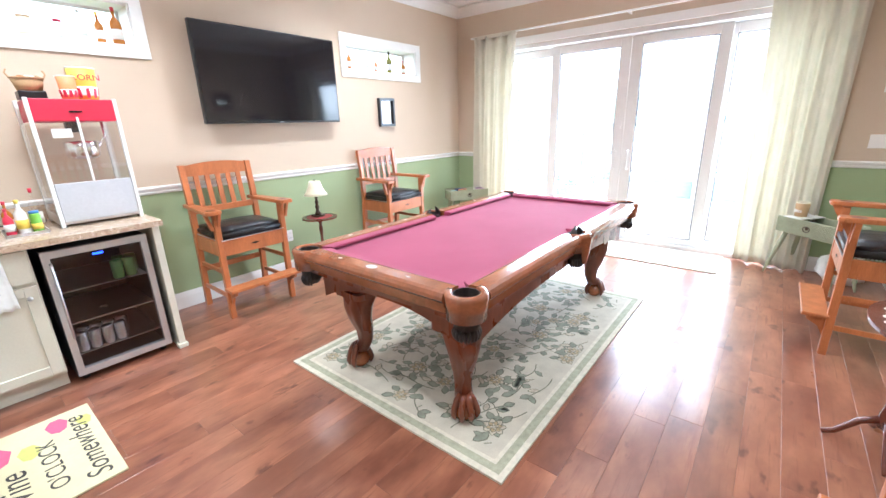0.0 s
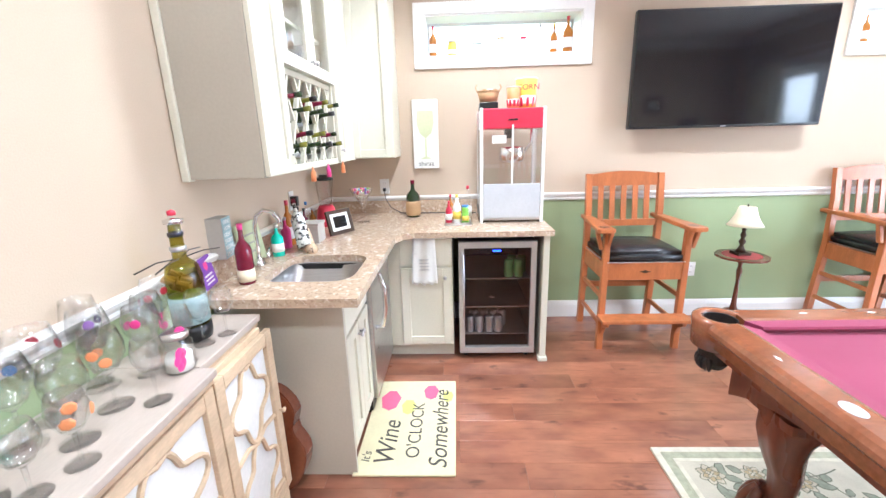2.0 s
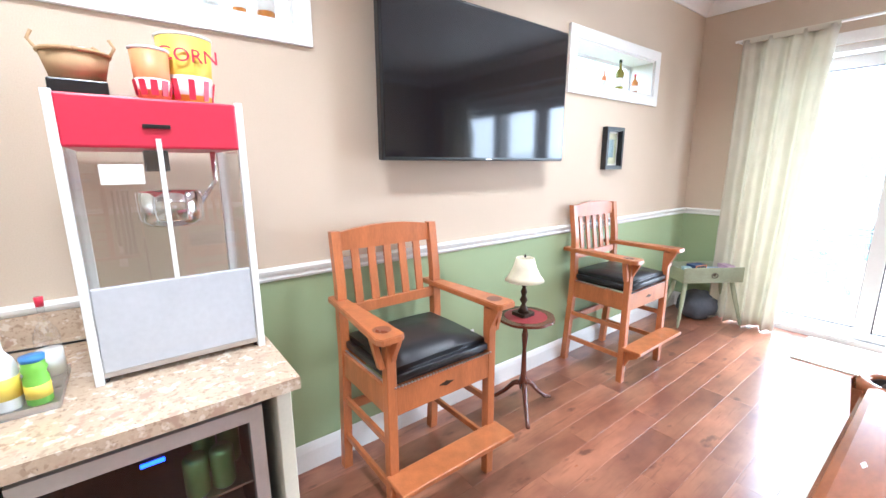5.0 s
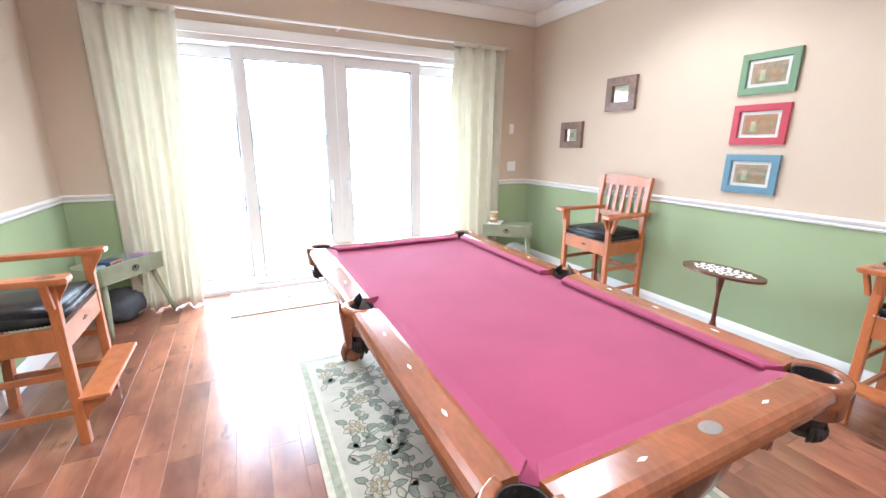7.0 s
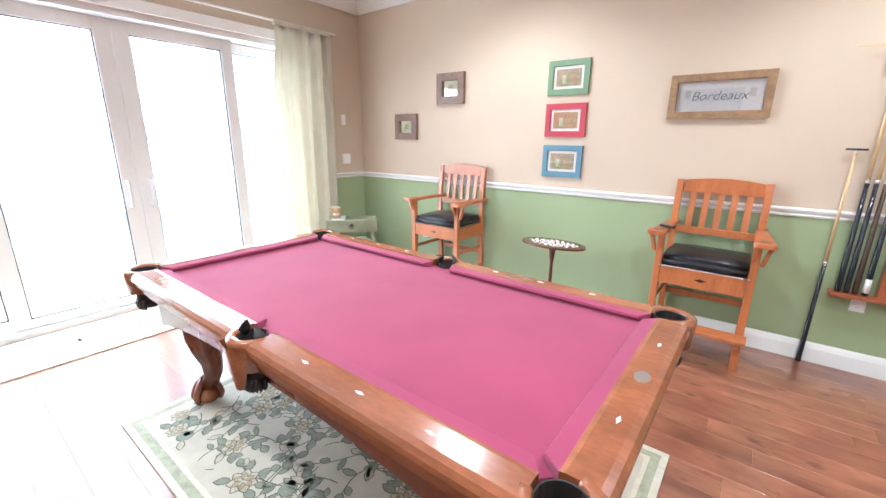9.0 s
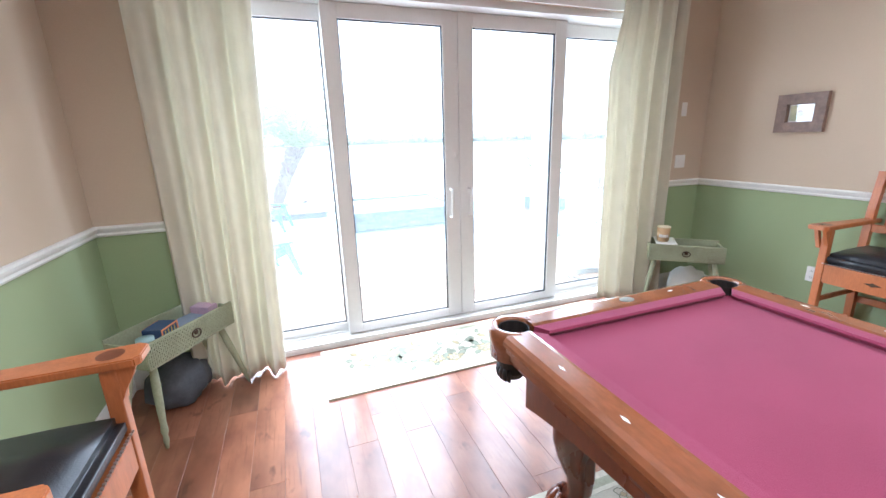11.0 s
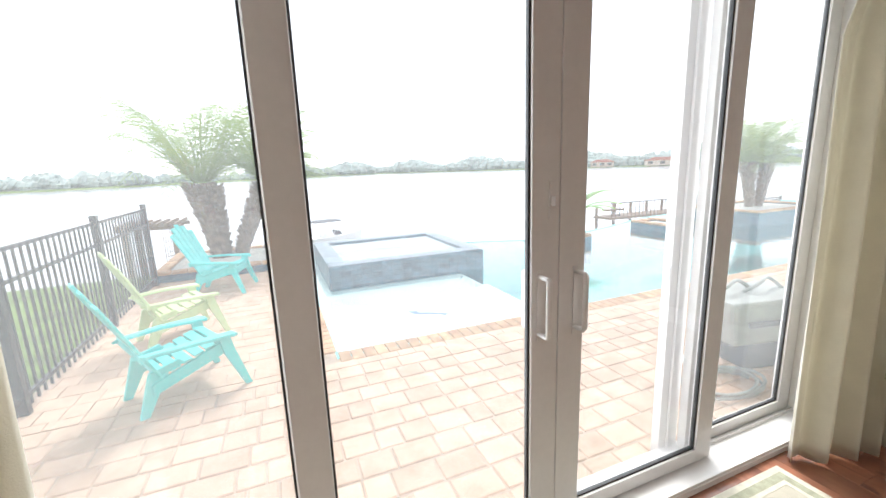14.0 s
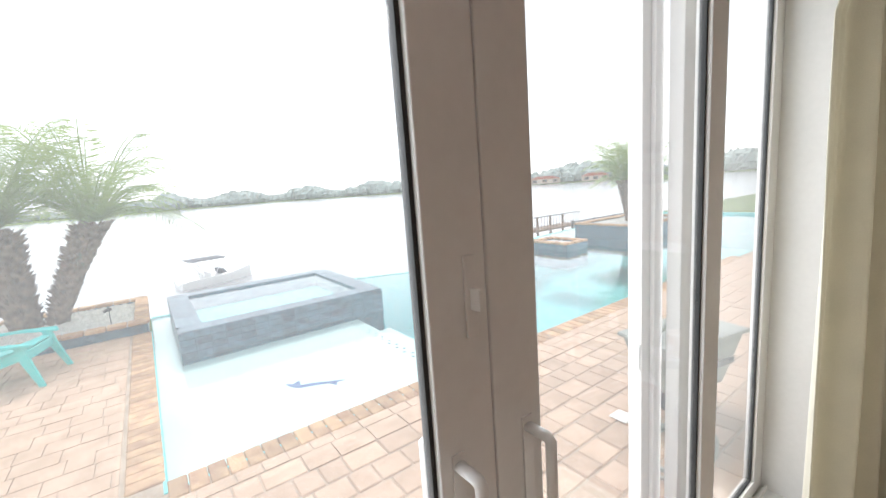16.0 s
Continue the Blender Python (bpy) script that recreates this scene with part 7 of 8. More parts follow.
M_BANANA = material("banana_leaf_green", (0.14, 0.25, 0.05), 0.5, vary=0.15, scale=4)
for m_leaf, tone in ((M_FROND, (0.42, 0.55, 0.16)), (M_BANANA, (0.40, 0.62, 0.10))):
    n, l = m_leaf.node_tree.nodes, m_leaf.node_tree.links
    tl, mx = n.new("ShaderNodeBsdfTranslucent"), n.new("ShaderNodeMixShader")
    tl.inputs[0].default_value = (*tone, 1)
    mx.inputs[0].default_value = 0.45
    l.new(n["Principled BSDF"].outputs[0], mx.inputs[1])
    l.new(tl.outputs[0], mx.inputs[2])
    l.new(mx.outputs[0], n["Material Output"].inputs[0])
# Distance haze is painted into this pale grey-green leaf colour.
M_FARTREE = material("haze_tinted_foliage", (0.36, 0.42, 0.39), 0.95, vary=0.15, scale=0.1, fine=1)
M_ROCK = material("white_river_rock", (0.55, 0.54, 0.50), 0.8, vary=0.15, scale=20)
M_STUCCO = material("far_house_wall", (0.45, 0.38, 0.30), 0.9, vary=0.08)
M_REDROOF = material("red_tile_roof", (0.36, 0.13, 0.08), 0.9, vary=0.15)
M_HULL = material("white_gelcoat", (0.75, 0.75, 0.74), 0.25, vary=0.03)
M_NAVY = material("dark_canvas", (0.10, 0.11, 0.13), 0.9)
M_DOCKWOOD = material("weathered_dock_wood", (0.22, 0.15, 0.10), 0.9, vary=0.2, scale=5)


def water(name, colour, rough, bump, scale, clear):
    m = bpy.data.materials.new(name)
    m.use_nodes = True
    n, l = m.node_tree.nodes, m.node_tree.links
    b = n["Principled BSDF"]
    b.inputs["Base Color"].default_value = (*colour, 1)
    b.inputs["Roughness"].default_value = rough
    w = n.new("ShaderNodeTexNoise")
    w.inputs["Scale"].default_value, w.inputs["Detail"].default_value = scale, 4
    c = n.new("ShaderNodeTexCoord")
    bn = n.new("ShaderNodeBump")
    bn.inputs["Strength"].default_value, bn.inputs["Distance"].default_value = bump, 0.03
    l.new(c.outputs["Object"], w.inputs[0])
    l.new(w.outputs["Fac"], bn.inputs["Height"])
    l.new(bn.outputs[0], b.inputs["Normal"])
    if clear:
        t, g, mx = n.new("ShaderNodeBsdfTransparent"), n.new("ShaderNodeBsdfGlossy"), n.new("ShaderNodeMixShader")
        g.inputs["Roughness"].default_value = 0.03
        t.inputs[0].default_value = (*colour, 1)
        l.new(bn.outputs[0], g.inputs["Normal"])
        l.new(edge_gloss(n, l, 0.03, 0.85, 4.5), mx.inputs[0])
        l.new(t.outputs[0], mx.inputs[1])
        l.new(g.outputs[0], mx.inputs[2])
        l.new(mx.outputs[0], n["Material Output"].inputs[0])
    return m


M_LAKE = water("grey_lake_water", (0.30, 0.31, 0.32), 0.16, 0.5, 3.0, False)
M_POOLWATER = water("clear_pool_water", (0.92, 0.985, 0.985), 0.03, 0.12, 5.0, True)

GZ, LAKE = -0.09, -4.0
WATER, SHELF = -0.16, -0.20
PXL, PXR, PYN = -0.63, 16.0, 8.57
FX0, BED = -2.80, 12.37


def far_edge(x):
    """Where the pool's far edge runs: it bends towards the house beyond the spa and away again."""
    return float(np.interp(x, [2.4, 4.3, 6.5, 9.0, 12.0, 16.0], [13.4, 12.6, 13.0, 13.9, 14.2, 14.2]))



# lawn and lake bed in one sheet that reaches the horizon, with a hole for the pool
bm = bmesh.new()
xs = [-900, -200, -60, -20, -8, -4, FX0, PXL, 1.0, 2.4, 3.3, 4.3, 5.2, 6.5, 9.0, 12.0, PXR, 24, 60, 200, 900]
ys = [-60, 6.2, 6.48, PYN, BED, None, 15.0, 17.0, 20.0, 25.0, 60, 105, 130, 300, 1500]


def ground_z(x, y):
    if y < 6.3:
        return -0.17
    if y <= 13.5:
        return -0.155
    edge = far_edge(x) + (0.85 if x < 4.6 else 0.1)
    return -0.155 if y <= edge else max(-0.155 - (y - edge) / 6.5 * 4.4, -5.0)


def ground_point(x, y):
    y = far_edge(x) if y is None else y
    return x, y, -0.155 if y == far_edge(x) else ground_z(x, y)


grid = [[bm.verts.new(ground_point(x, y)) for x in xs] for y in ys]
for j in range(len(ys) - 1):
    for i in range(len(xs) - 1):
        if xs[i] >= PXL and xs[i + 1] <= PXR and j in (3, 4):
            continue
        bm.faces.new((grid[j][i], grid[j][i + 1], grid[j + 1][i + 1], grid[j + 1][i]))
obj("ground", bm, M_GRASS, kind="structure")
bm = bmesh.new()
bmesh.ops.create_grid(bm, x_segments=4, y_segments=4, size=900)
lake = obj("water", bm, M_LAKE, kind="structure")
lake.location = (0, 910, LAKE)

# pool shell
pool = tagged(new("pool"), "shallow infinity-edge swimming pool with pale shelf and aqua water", "pool")
edge_xs = [PXR, 12.0, 9.0, 6.5, 4.3, 2.4, PXL]
back = [(x, far_edge(x)) for x in edge_xs]
bm = prism([(PXL - 0.02, PYN - 0.02), (PXR + 0.02, PYN - 0.02), *back], -1.45, -1.35)
box(bm, PXL - 0.02, PXL, PYN - 0.02, BED, -1.35, GZ - 0.002)
box(bm, PXL - 0.02, PXL, BED, far_edge(PXL), -1.35, WATER + 0.004)
box(bm, PXL, PXR, PYN - 0.02, PYN, -1.35, GZ - 0.002)
box(bm, PXR, PXR + 0.1, PYN - 0.02, far_edge(PXR), -1.35, GZ)
for (x1, y1), (x0, y0) in zip(back, back[1:]):
    prism([(x0, y0), (x1, y1), (x1, y1 + 0.12), (x0, y0 + 0.12)], -1.35, WATER - 0.004, bm)
part("basin", bm, M_AQUA, pool, "aqua plastered basin")
bm = bmesh.new()
box(bm, PXL, 1.66, PYN, far_edge(0) - 0.001, -1.35, SHELF)
box(bm, 1.66, 2.1, PYN, 10.9, -1.35, -0.42)
part("sun_shelf", bm, M_PLASTER, pool, "white plastered sun shelf")
bm = prism([(PXL + 0.001, PYN + 0.001), (PXR - 0.001, PYN + 0.001), *[(x - 0.001 * (x > 0), y - 0.002) for x, y in back[:-1]], (PXL + 0.001, far_edge(PXL) - 0.002)], WATER - 0.004, WATER)
wv = part("water", bm, M_POOLWATER, pool, "clear pool water")
wv.visible_shadow = False
rnd = random.Random(4)
M_FISH = material("blue_mosaic", (0.10, 0.14, 0.38), 0.4)
fish = tagged(new("pool_mosaic"), "small blue mosaic swordfish set in the white sun shelf", "mosaic")
fish.location, fish.scale = (0.50, 9.52, SHELF + 0.0005), (1.25, 1.4, 1)
fish.rotation_euler = (0, 0, radians(-38))
part("mosaic", prism([(-0.19, 0.02), (-0.12, -0.03), (-0.06, -0.045), (0.05, -0.02), (0.15, 0.0), (0.22, -0.035), (0.20, 0.01), (0.26, 0.04), (0.14, 0.025), (0.02, 0.015), (-0.06, -0.01), (-0.10, 0.06), (-0.13, 0.01)], 0, 0.004), M_FISH, fish)
for k in range(26):
    bm = bmesh.new()
    x = 1.58 - 0.05 * (k % 2)
    q = lathe([(0.02, 0), (0.02, 0.003), (0, 0.003)], 8, at=(x, 8.75 + k * 0.085, SHELF))
    part("edge_tile", q, M_TILE, pool)

# raised spa
spa = tagged(new("spa"), "raised square spa clad in blue slate tile, beside the sun shelf", "spa")
AX0, AX1, AY0, AY1, AZ = -0.395, 2.07, 10.97, 13.25, 0.155
SW = 0.26
bm = bmesh.new()
for q in ((AX0 + 0.012, AX1 - 0.012, AY0 + 0.012, AY0 + SW), (AX0 + 0.012, AX1 - 0.012, AY1 - SW, AY1 - 0.012), (AX0 + 0.012, AX0 + SW, AY0 + SW, AY1 - SW), (AX1 - SW, AX1 - 0.012, AY0 + SW, AY1 - SW)):
    box(bm, *q, -1.2, AZ)
wl_ = part("wall", bm, M_TILE, spa)
bm = bmesh.new()
box(bm, AX0 + SW, AX1 - SW, AY0 + SW, AY1 - SW, -0.5, AZ - 0.22)
part("basin", bm, M_AQUA, spa)
bm = bmesh.new()
box(bm, AX0 + SW + 0.001, AX1 - SW + 0.001, AY0 + SW + 0.001, AY1 - SW + 0.001, AZ - 0.02, AZ - 0.015)
part("water", bm, M_POOLWATER, spa).visible_shadow = False
tw, th = 0.148, 0.072
tile_me = None
for face, u0, u1 in (("f", AX0, AX1), ("l", AY0, AY1)):
    nn = int((u1 - u0) / 0.15)
    for r in range(5):
        for i in range(nn):
            if tile_me is None:
                tb = Box(-tw / 2, tw / 2, 0.0, 0.011, -th / 2, th / 2, 0.003, 1)
                t = part("tile", tb, M_TILE, wl_)
                tile_me = t.data
            else:
                t = new("tile", tile_me)
                t.parent = wl_
            u = u0 + (u1 - u0) * (i + 0.5) / nn
            z = AZ - 0.04 - r * 0.075
            t.matrix_local = pose(u, AY0 + 0.001, z) if face == "f" else pose(AX0 + 0.001, u, z, 0, 0, -90)
top_me = None
for i in range(16):
    for y in (AY0 + 0.13, AY1 - 0.13):
        if top_me is None:
            t = part("tile", Box(-0.074, 0.074, -0.128, 0.128, 0, 0.01, 0.002, 1), M_TILE, wl_)
            top_me = t.data
        else:
            t = new("tile", top_me)
            t.parent = wl_
        t.location = (AX0 + 0.107 + i * 0.15, y, AZ)
for i in range(12):
    for x in (AX0 + 0.13, AX1 - 0.13):
        t = new("tile", top_me)
        t.parent = wl_
        t.matrix_local = pose(x, AY0 + SW + 0.074 + i * 0.147, AZ, 0, 0, 90)


def planter(x0, x1, y0, y1, h, fill, label):
    t = tagged(new("planter"), label, "planter", "pool planters")
    t.location = ((x0 + x1) / 2, (y0 + y1) / 2, GZ)
    w, l = (x1 - x0) / 2, (y1 - y0) / 2
    bm = bmesh.new()
    e = 0.12
    z0 = -0.5 if x0 > 2 else -0.12
    box(bm, -w, w, -l, -l + e, z0, h)
    box(bm, -w, w, l - e, l, z0, h)
    box(bm, -w, -w + e, -l + e, l - e, z0, h)
    box(bm, w - e, w, -l + e, l - e, z0, h)
    part("wall", bm, M_TILE, t)
    me = None
    for axis, n in (("x", int(2 * w / 0.21)), ("y", int(2 * l / 0.21))):
        for i in range(n):
            for s in (-1, 1):
                if me is None:
                    c = part("coping_stone", Box(-0.1, 0.1, -0.10, 0.07, 0, 0.045, 0.01, 1), M_COPING, t)
                    me = c.data
                else:
                    c = new("coping_stone", me)
                    c.parent = t
                u = (i + 0.5) / n * 2 - 1
                c.matrix_local = pose(u * w, s * (l - 0.07), h, 0, 0, 0 if s < 0 else 180) if axis == "x" else pose(s * (w - 0.07), u * l, h, 0, 0, 90 if s > 0 else -90)
    bm = bmesh.new()
    box(bm, -w + e, w - e, -l + e, l - e, 0, h - 0.02)
    part("fill", bm, fill, t)
    return t


planter(FX0 + 0.02, -0.66, BED, 14.2, 0.12, M_ROCK, "low brick-capped planter bed of white river rock with two palms")
planter(4.28, 4.98, 11.68, 12.45, 0.08, M_GRASS, "small brick-capped planter in the pool holding a banana plant")
planter(7.2, 8.0, 11.65, 12.75, 0.08, M_ROCK, "small brick-capped fire pit island in the pool")
planter(9.4, 12.2, 11.1, 13.0, 0.27, M_ROCK, "blue-tiled raised planter in the pool with two palms")
bm = bmesh.new()
rnd = random.Random(8)
for k in range(1900):
    x, y, r = rnd.uniform(FX0 + 0.17, -0.82), rnd.uniform(BED + 0.15, 14.05), rnd.uniform(0.02, 0.045)
    c = Vector((x, y, GZ + 0.105))
    v = [bm.verts.new(c + Vector((r * dx * rnd.uniform(0.8, 1.3), r * dy * rnd.uniform(0.8, 1.3), r * dz * 0.7))) for dx, dy, dz in ((1, 0, 0), (0, 1, 0), (-1, 0, 0), (0, -1, 0), (0, 0, 1))]
    for i in range(4):
        bm.faces.new((v[i], v[(i + 1) % 4], v[4]))
obj("river_rock", bm, M_ROCK, label="loose white river rock filling the palm bed", kind="stuff")


def palm(x, y, z, h, lean, r, seed, label, fronds=52, base=0.13, head=0.2):
    """A pygmy date palm: a trunk that swells into a head of old frond stubs, and a crown of feathery fronds."""
    rnd = random.Random(seed)
    t = thing("palm_tree", pose(x, y, z), label, "tree", "pygmy palms")
    at = lambda u: Vector((lean[0] * u ** 1.2, lean[1] * u ** 1.2, h * u))
    thick = lambda u: base + (head - base) * u ** 1.6
    bm = tube([at(i / 8) for i in range(9)], [thick(i / 8) * (1.0 if i < 8 else 0.7) for i in range(9)], 14)
    trunk = part("trunk", bm, M_BARK, t, smooth=True)
    bm = bmesh.new()
    for k in range(620):
        u = rnd.random() ** 0.75
        a = rnd.uniform(0, 6.283)
        d = Vector((math.cos(a), math.sin(a), 0))
        s = thick(u)
        side = d.cross(Vector((0, 0, 1))) * rnd.uniform(0.014, 0.028)
        p, out_ = at(u) + d * s * 0.92, rnd.uniform(0.03, 0.06) + 0.05 * u
        tip = p + d * out_ + Vector((rnd.uniform(-0.02, 0.02), 0, rnd.uniform(0.03, 0.08)))
        v = [bm.verts.new(q) for q in (p - side, p + side, p - Vector((0, 0, 0.04)), tip)]
        for f in ((0, 1, 3), (1, 2, 3), (2, 0, 3)):
            bm.faces.new([v[i] for i in f])
    part("bark_boot", bm, M_BARK, trunk)
    top = at(1.0)
    crown = bmesh.new()
    for k in range(fronds):
        a = 6.283 * k / fronds * 3.0 + rnd.uniform(-0.2, 0.2)
        up = rnd.uniform(0.25, 1.42)
        L = r * rnd.uniform(0.85, 1.2)
        d = Vector((math.cos(a), math.sin(a), 0))
        side = d.cross(Vector((0, 0, 1)))
        spine = []
        for i in range(13):
            u = i / 12
            spine.append(top + d * (head * 0.4 + L * (u * math.cos(up * 0.6) * (1 - 0.12 * u))) + Vector((0, 0, L * (1.9 * math.sin(up) * u - (0.58 + 0.42 * math.sin(up)) * u * u))) + Vector((0, 0, 0.03)))
        tube(spine, [0.011 * (1 - 0.8 * i / 12) + 0.001 for i in range(13)], 4, crown)
        for i in range(1, 33):
            u = i / 32.5
            j = min(11, int(u * 12))
            p = spine[j].lerp(spine[j + 1], u * 12 - j)
            ln = 0.27 * r / 1.3 * math.sin(math.pi * min(1, u * 0.85 + 0.12)) + 0.05
            fw = (spine[j + 1] - spine[j]).normalized()
            for s in (-1, 1):
                e = p + side * s * ln * 0.8 + fw * ln * rnd.uniform(0.45, 0.75) + Vector((0, 0, -ln * rnd.uniform(0.05, 0.5)))
                mid = p.lerp(e, 0.45)
                v = [crown.verts.new(p), crown.verts.new(mid + fw * 0.008), crown.verts.new(e), crown.verts.new(mid - fw * 0.008)]
                crown.faces.new(v)
    part("crown", crown, M_FROND, t, "feathery green palm crown")
    return t


palm(-1.67, 13.5, 0.0, 1.36, (0.58, -0.1), 1.40, 1, "slim pygmy date palm leaning out of the rock bed", base=0.12, head=0.19)
palm(-1.97, 13.5, 0.0, 1.36, (-0.16, -0.05), 1.50, 2, "stout pygmy date palm standing in the rock bed", base=0.17, head=0.30)
palm(10.85, 12.2, 0.17, 1.15, (-0.25, 0.0), 1.25, 3, "pygmy date palm in the tiled pool planter", base=0.09, head=0.15)
palm(11.1, 12.1, 0.17, 1.1, (0.35, 0.1), 1.1, 5, "leaning pygmy date palm in the tiled pool planter", base=0.08, head=0.13)

ban = thing("banana_plant", pose(4.63, 12.05, GZ + 0.06), "young banana plant with broad drooping leaves in the island planter", "plant")
rnd = random.Random(3)
for k in range(20):
    a, L, up = k * 2.4, rnd.uniform(0.8, 1.3), rnd.uniform(0.7, 1.45)
    d = Vector((math.cos(a), math.sin(a), 0))
    side = d.cross(Vector((0, 0, 1)))
    bm = bmesh.new()
    rows = []
    for i in range(9):
        u = i / 8
        p = d * L * u * math.cos(up * 0.7) + Vector((0, 0, 0.35 + L * (1.15 * math.sin(up) * u - 0.55 * u * u)))
        w = 0.13 * math.sin(math.pi * min(1, 0.12 + u * 0.88)) + 0.003
        rows.append([bm.verts.new(p - side * w + Vector((0, 0, 0.02))), bm.verts.new(p), bm.verts.new(p + side * w + Vector((0, 0, 0.02)))])
    for p, q in zip(rows, rows[1:]):
        bm.faces.new((p[0], p[1], q[1], q[0]))
        bm.faces.new((p[1], p[2], q[2], q[1]))
    part("leaf", bm, M_BANANA, ban)
part("stem", tube([(0, 0, -0.05), (0.01, 0, 0.2), (0, 0.01, 0.42)], [0.06, 0.05, 0.03], 8), M_BANANA, ban)

# fence
fence = thing("fence", pose(FX0 + 0.05, 0, GZ), "black aluminium picket fence between the patio and the lawn", "fence")
for y in (6.87, 8.66, 10.45, 12.24):
    p = part("post", Box(-0.03, 0.03, y - 0.03, y + 0.03, -0.06, 1.19, 0.003), M_IRON, fence)
    part("post_cap", Box(-0.036, 0.036, y - 0.036, y + 0.036, 1.19, 1.215, 0.004), M_IRON, p)
for z in (0.10, 0.90, 1.12):
    part("rail", Box(-0.014, 0.014, 6.87, 12.24, z, z + 0.028, 0), M_IRON, fence)
pk = None
y = 6.96
while y < 12.2:
    if min(abs(y - q) for q in (8.66, 10.45)) > 0.05:
        if pk is None:
            q = part("picket", Box(-0.008, 0.008, -0.008, 0.008, 0.03, 1.15, 0), M_IRON, fence)
            pk = q.data
        else:
            q = new("picket", pk)
            q.parent = fence
        q.location = (0, y, 0)
    y += 0.10


def adirondack(m, mat, label):
    """A moulded adirondack chair that faces local +x: splayed legs, broad arms with turned-down fronts, a slatted fan back."""
    t = thing("adirondack_chair", m, label, "chair", "adirondack chairs")
    W = 0.27

    def slab(outline, y0, y1):
        bm = prism(outline, min(y0, y1), max(y0, y1), axis="y")
        bmesh.ops.bevel(bm, geom=bm.edges[:], offset=0.004, segments=2, affect="EDGES")
        return bm

    for s in (-1, 1):
        leg = slab([(0.33, 0.0), (0.375, 0.0), (0.29, 0.30), (0.265, 0.425), (0.19, 0.425), (0.215, 0.28)], s * (W + 0.005), s * (W - 0.03))
        for v in leg.verts:
            v.co.y += s * 0.03 * (1 - v.co.z / 0.43)
        part("front_leg", leg, mat, t, smooth=False)
        part("rear_leg", slab([(-0.33, 0.0), (-0.275, 0.0), (-0.13, 0.27), (-0.02, 0.30), (-0.06, 0.34), (-0.24, 0.30)], s * (W - 0.055), s * (W - 0.09)), mat, t)
        part("seat_side", slab([(0.26, 0.28), (0.275, 0.355), (0.24, 0.37), (-0.24, 0.22), (-0.24, 0.14)], s * (W - 0.04), s * (W - 0.065)), mat, t)
        arm = prism([(0.305, s * (W - 0.045)), (0.325, s * (W + 0.01)), (0.29, s * (W + 0.06)), (0.0, s * (W + 0.05)), (-0.26, s * (W + 0.015)), (-0.33, s * (W - 0.05)), (-0.24, s * (W - 0.04)), (0.0, s * (W - 0.02))], 0.425, 0.45)
        for v in arm.verts:
            v.co.z -= 0.10 * max(0, v.co.x - 0.27) / 0.05 * 0.3
        bmesh.ops.bevel(arm, geom=arm.edges[:], offset=0.006, segments=2, affect="EDGES")
        part("armrest", arm, mat, t)
    part("front_apron", Box(0.245, 0.27, -W + 0.03, W - 0.03, 0.26, 0.35, 0.008), mat, t)
    for i in range(6):
        x = 0.225 - i * 0.078
        z = 0.362 - max(0, 0.2 - x) * 0.30
        q = part("seat_slat", Box(-0.034, 0.034, -W + 0.045, W - 0.045, 0, 0.018, 0.006, 2), mat, t)
        q.matrix_local = pose(x, 0, z, 0, -14 if i else 6, 0)
    for i in range(5):
        y = (i - 2) * 0.102
        L = 0.78 - 0.035 * abs(i - 2) ** 1.7
        q = part("back_slat", Box(-0.01, 0.01, -0.048, 0.048, 0, L, 0.007, 2), mat, t)
        q.matrix_local = pose(-0.17, y * 0.86, 0.24, 0, 0, 0) @ pose(0, 0, 0, (i - 2) * -3.5, -25, 0)
    q = part("back_brace", Box(-0.014, 0.014, -W - 0.01, W + 0.01, -0.025, 0.025, 0.004), mat, t)
    q.location = (-0.275, 0, 0.432)
    return t


adirondack(turned(28, -1.78, 8.53, GZ), M_TURQ, "turquoise plastic adirondack chair on the paver patio by the fence")
adirondack(turned(26, -2.02, 9.79, GZ), M_LIME, "pale green plastic adirondack chair on the paver patio")
adirondack(turned(-14, -1.78, 11.50, GZ), M_TURQ, "turquoise plastic adirondack chair beside the rock bed")

# boat on the lake
boat = thing("boat", turned(14, 3.1, 38.0, LAKE), "white motorboat with a dark bimini canopy moored on the lake", "boat")
bm = bmesh.new()
rings = []
for i in range(15):
    u = i / 14
    w = 0.85 * (1 - max(0, u - 0.45) ** 1.8 / 0.55 ** 1.8 * 0.97)
    x = -2.4 + 4.8 * u
    z = 0.55 + 0.25 * u * u
    rings.append([bm.verts.new(p) for p in ((x - 0.1 * (1 - u), 0, -0.2), (x, -w * 0.8, 0.0), (x, -w, z), (x, -w * 0.9, z + 0.04), (x, 0, z + (0.06 if u > 0.55 else -0.25)), (x, w * 0.9, z + 0.04), (x, w, z), (x, w * 0.8, 0.0))])
for a, c in zip(rings, rings[1:]):
    for k in range(8):
        bm.faces.new((a[k], a[(k + 1) % 8], c[(k + 1) % 8], c[k]))
bm.faces.new(rings[0]), bm.faces.new(rings[-1][::-1])
bmesh.ops.recalc_face_normals(bm, faces=bm.faces[:])
part("hull", bm, M_HULL, boat, smooth=False)
part("windshield", prism([(0.2, 0.6), (0.55, 0.66), (0.3, 1.0), (0.15, 0.98)], -0.6, 0.6, axis="y"), M_NAVY, boat)
part("canopy", Box(-1.7, 0.5, -0.8, 0.8, 1.75, 1.82, 0.03), M_NAVY, boat)
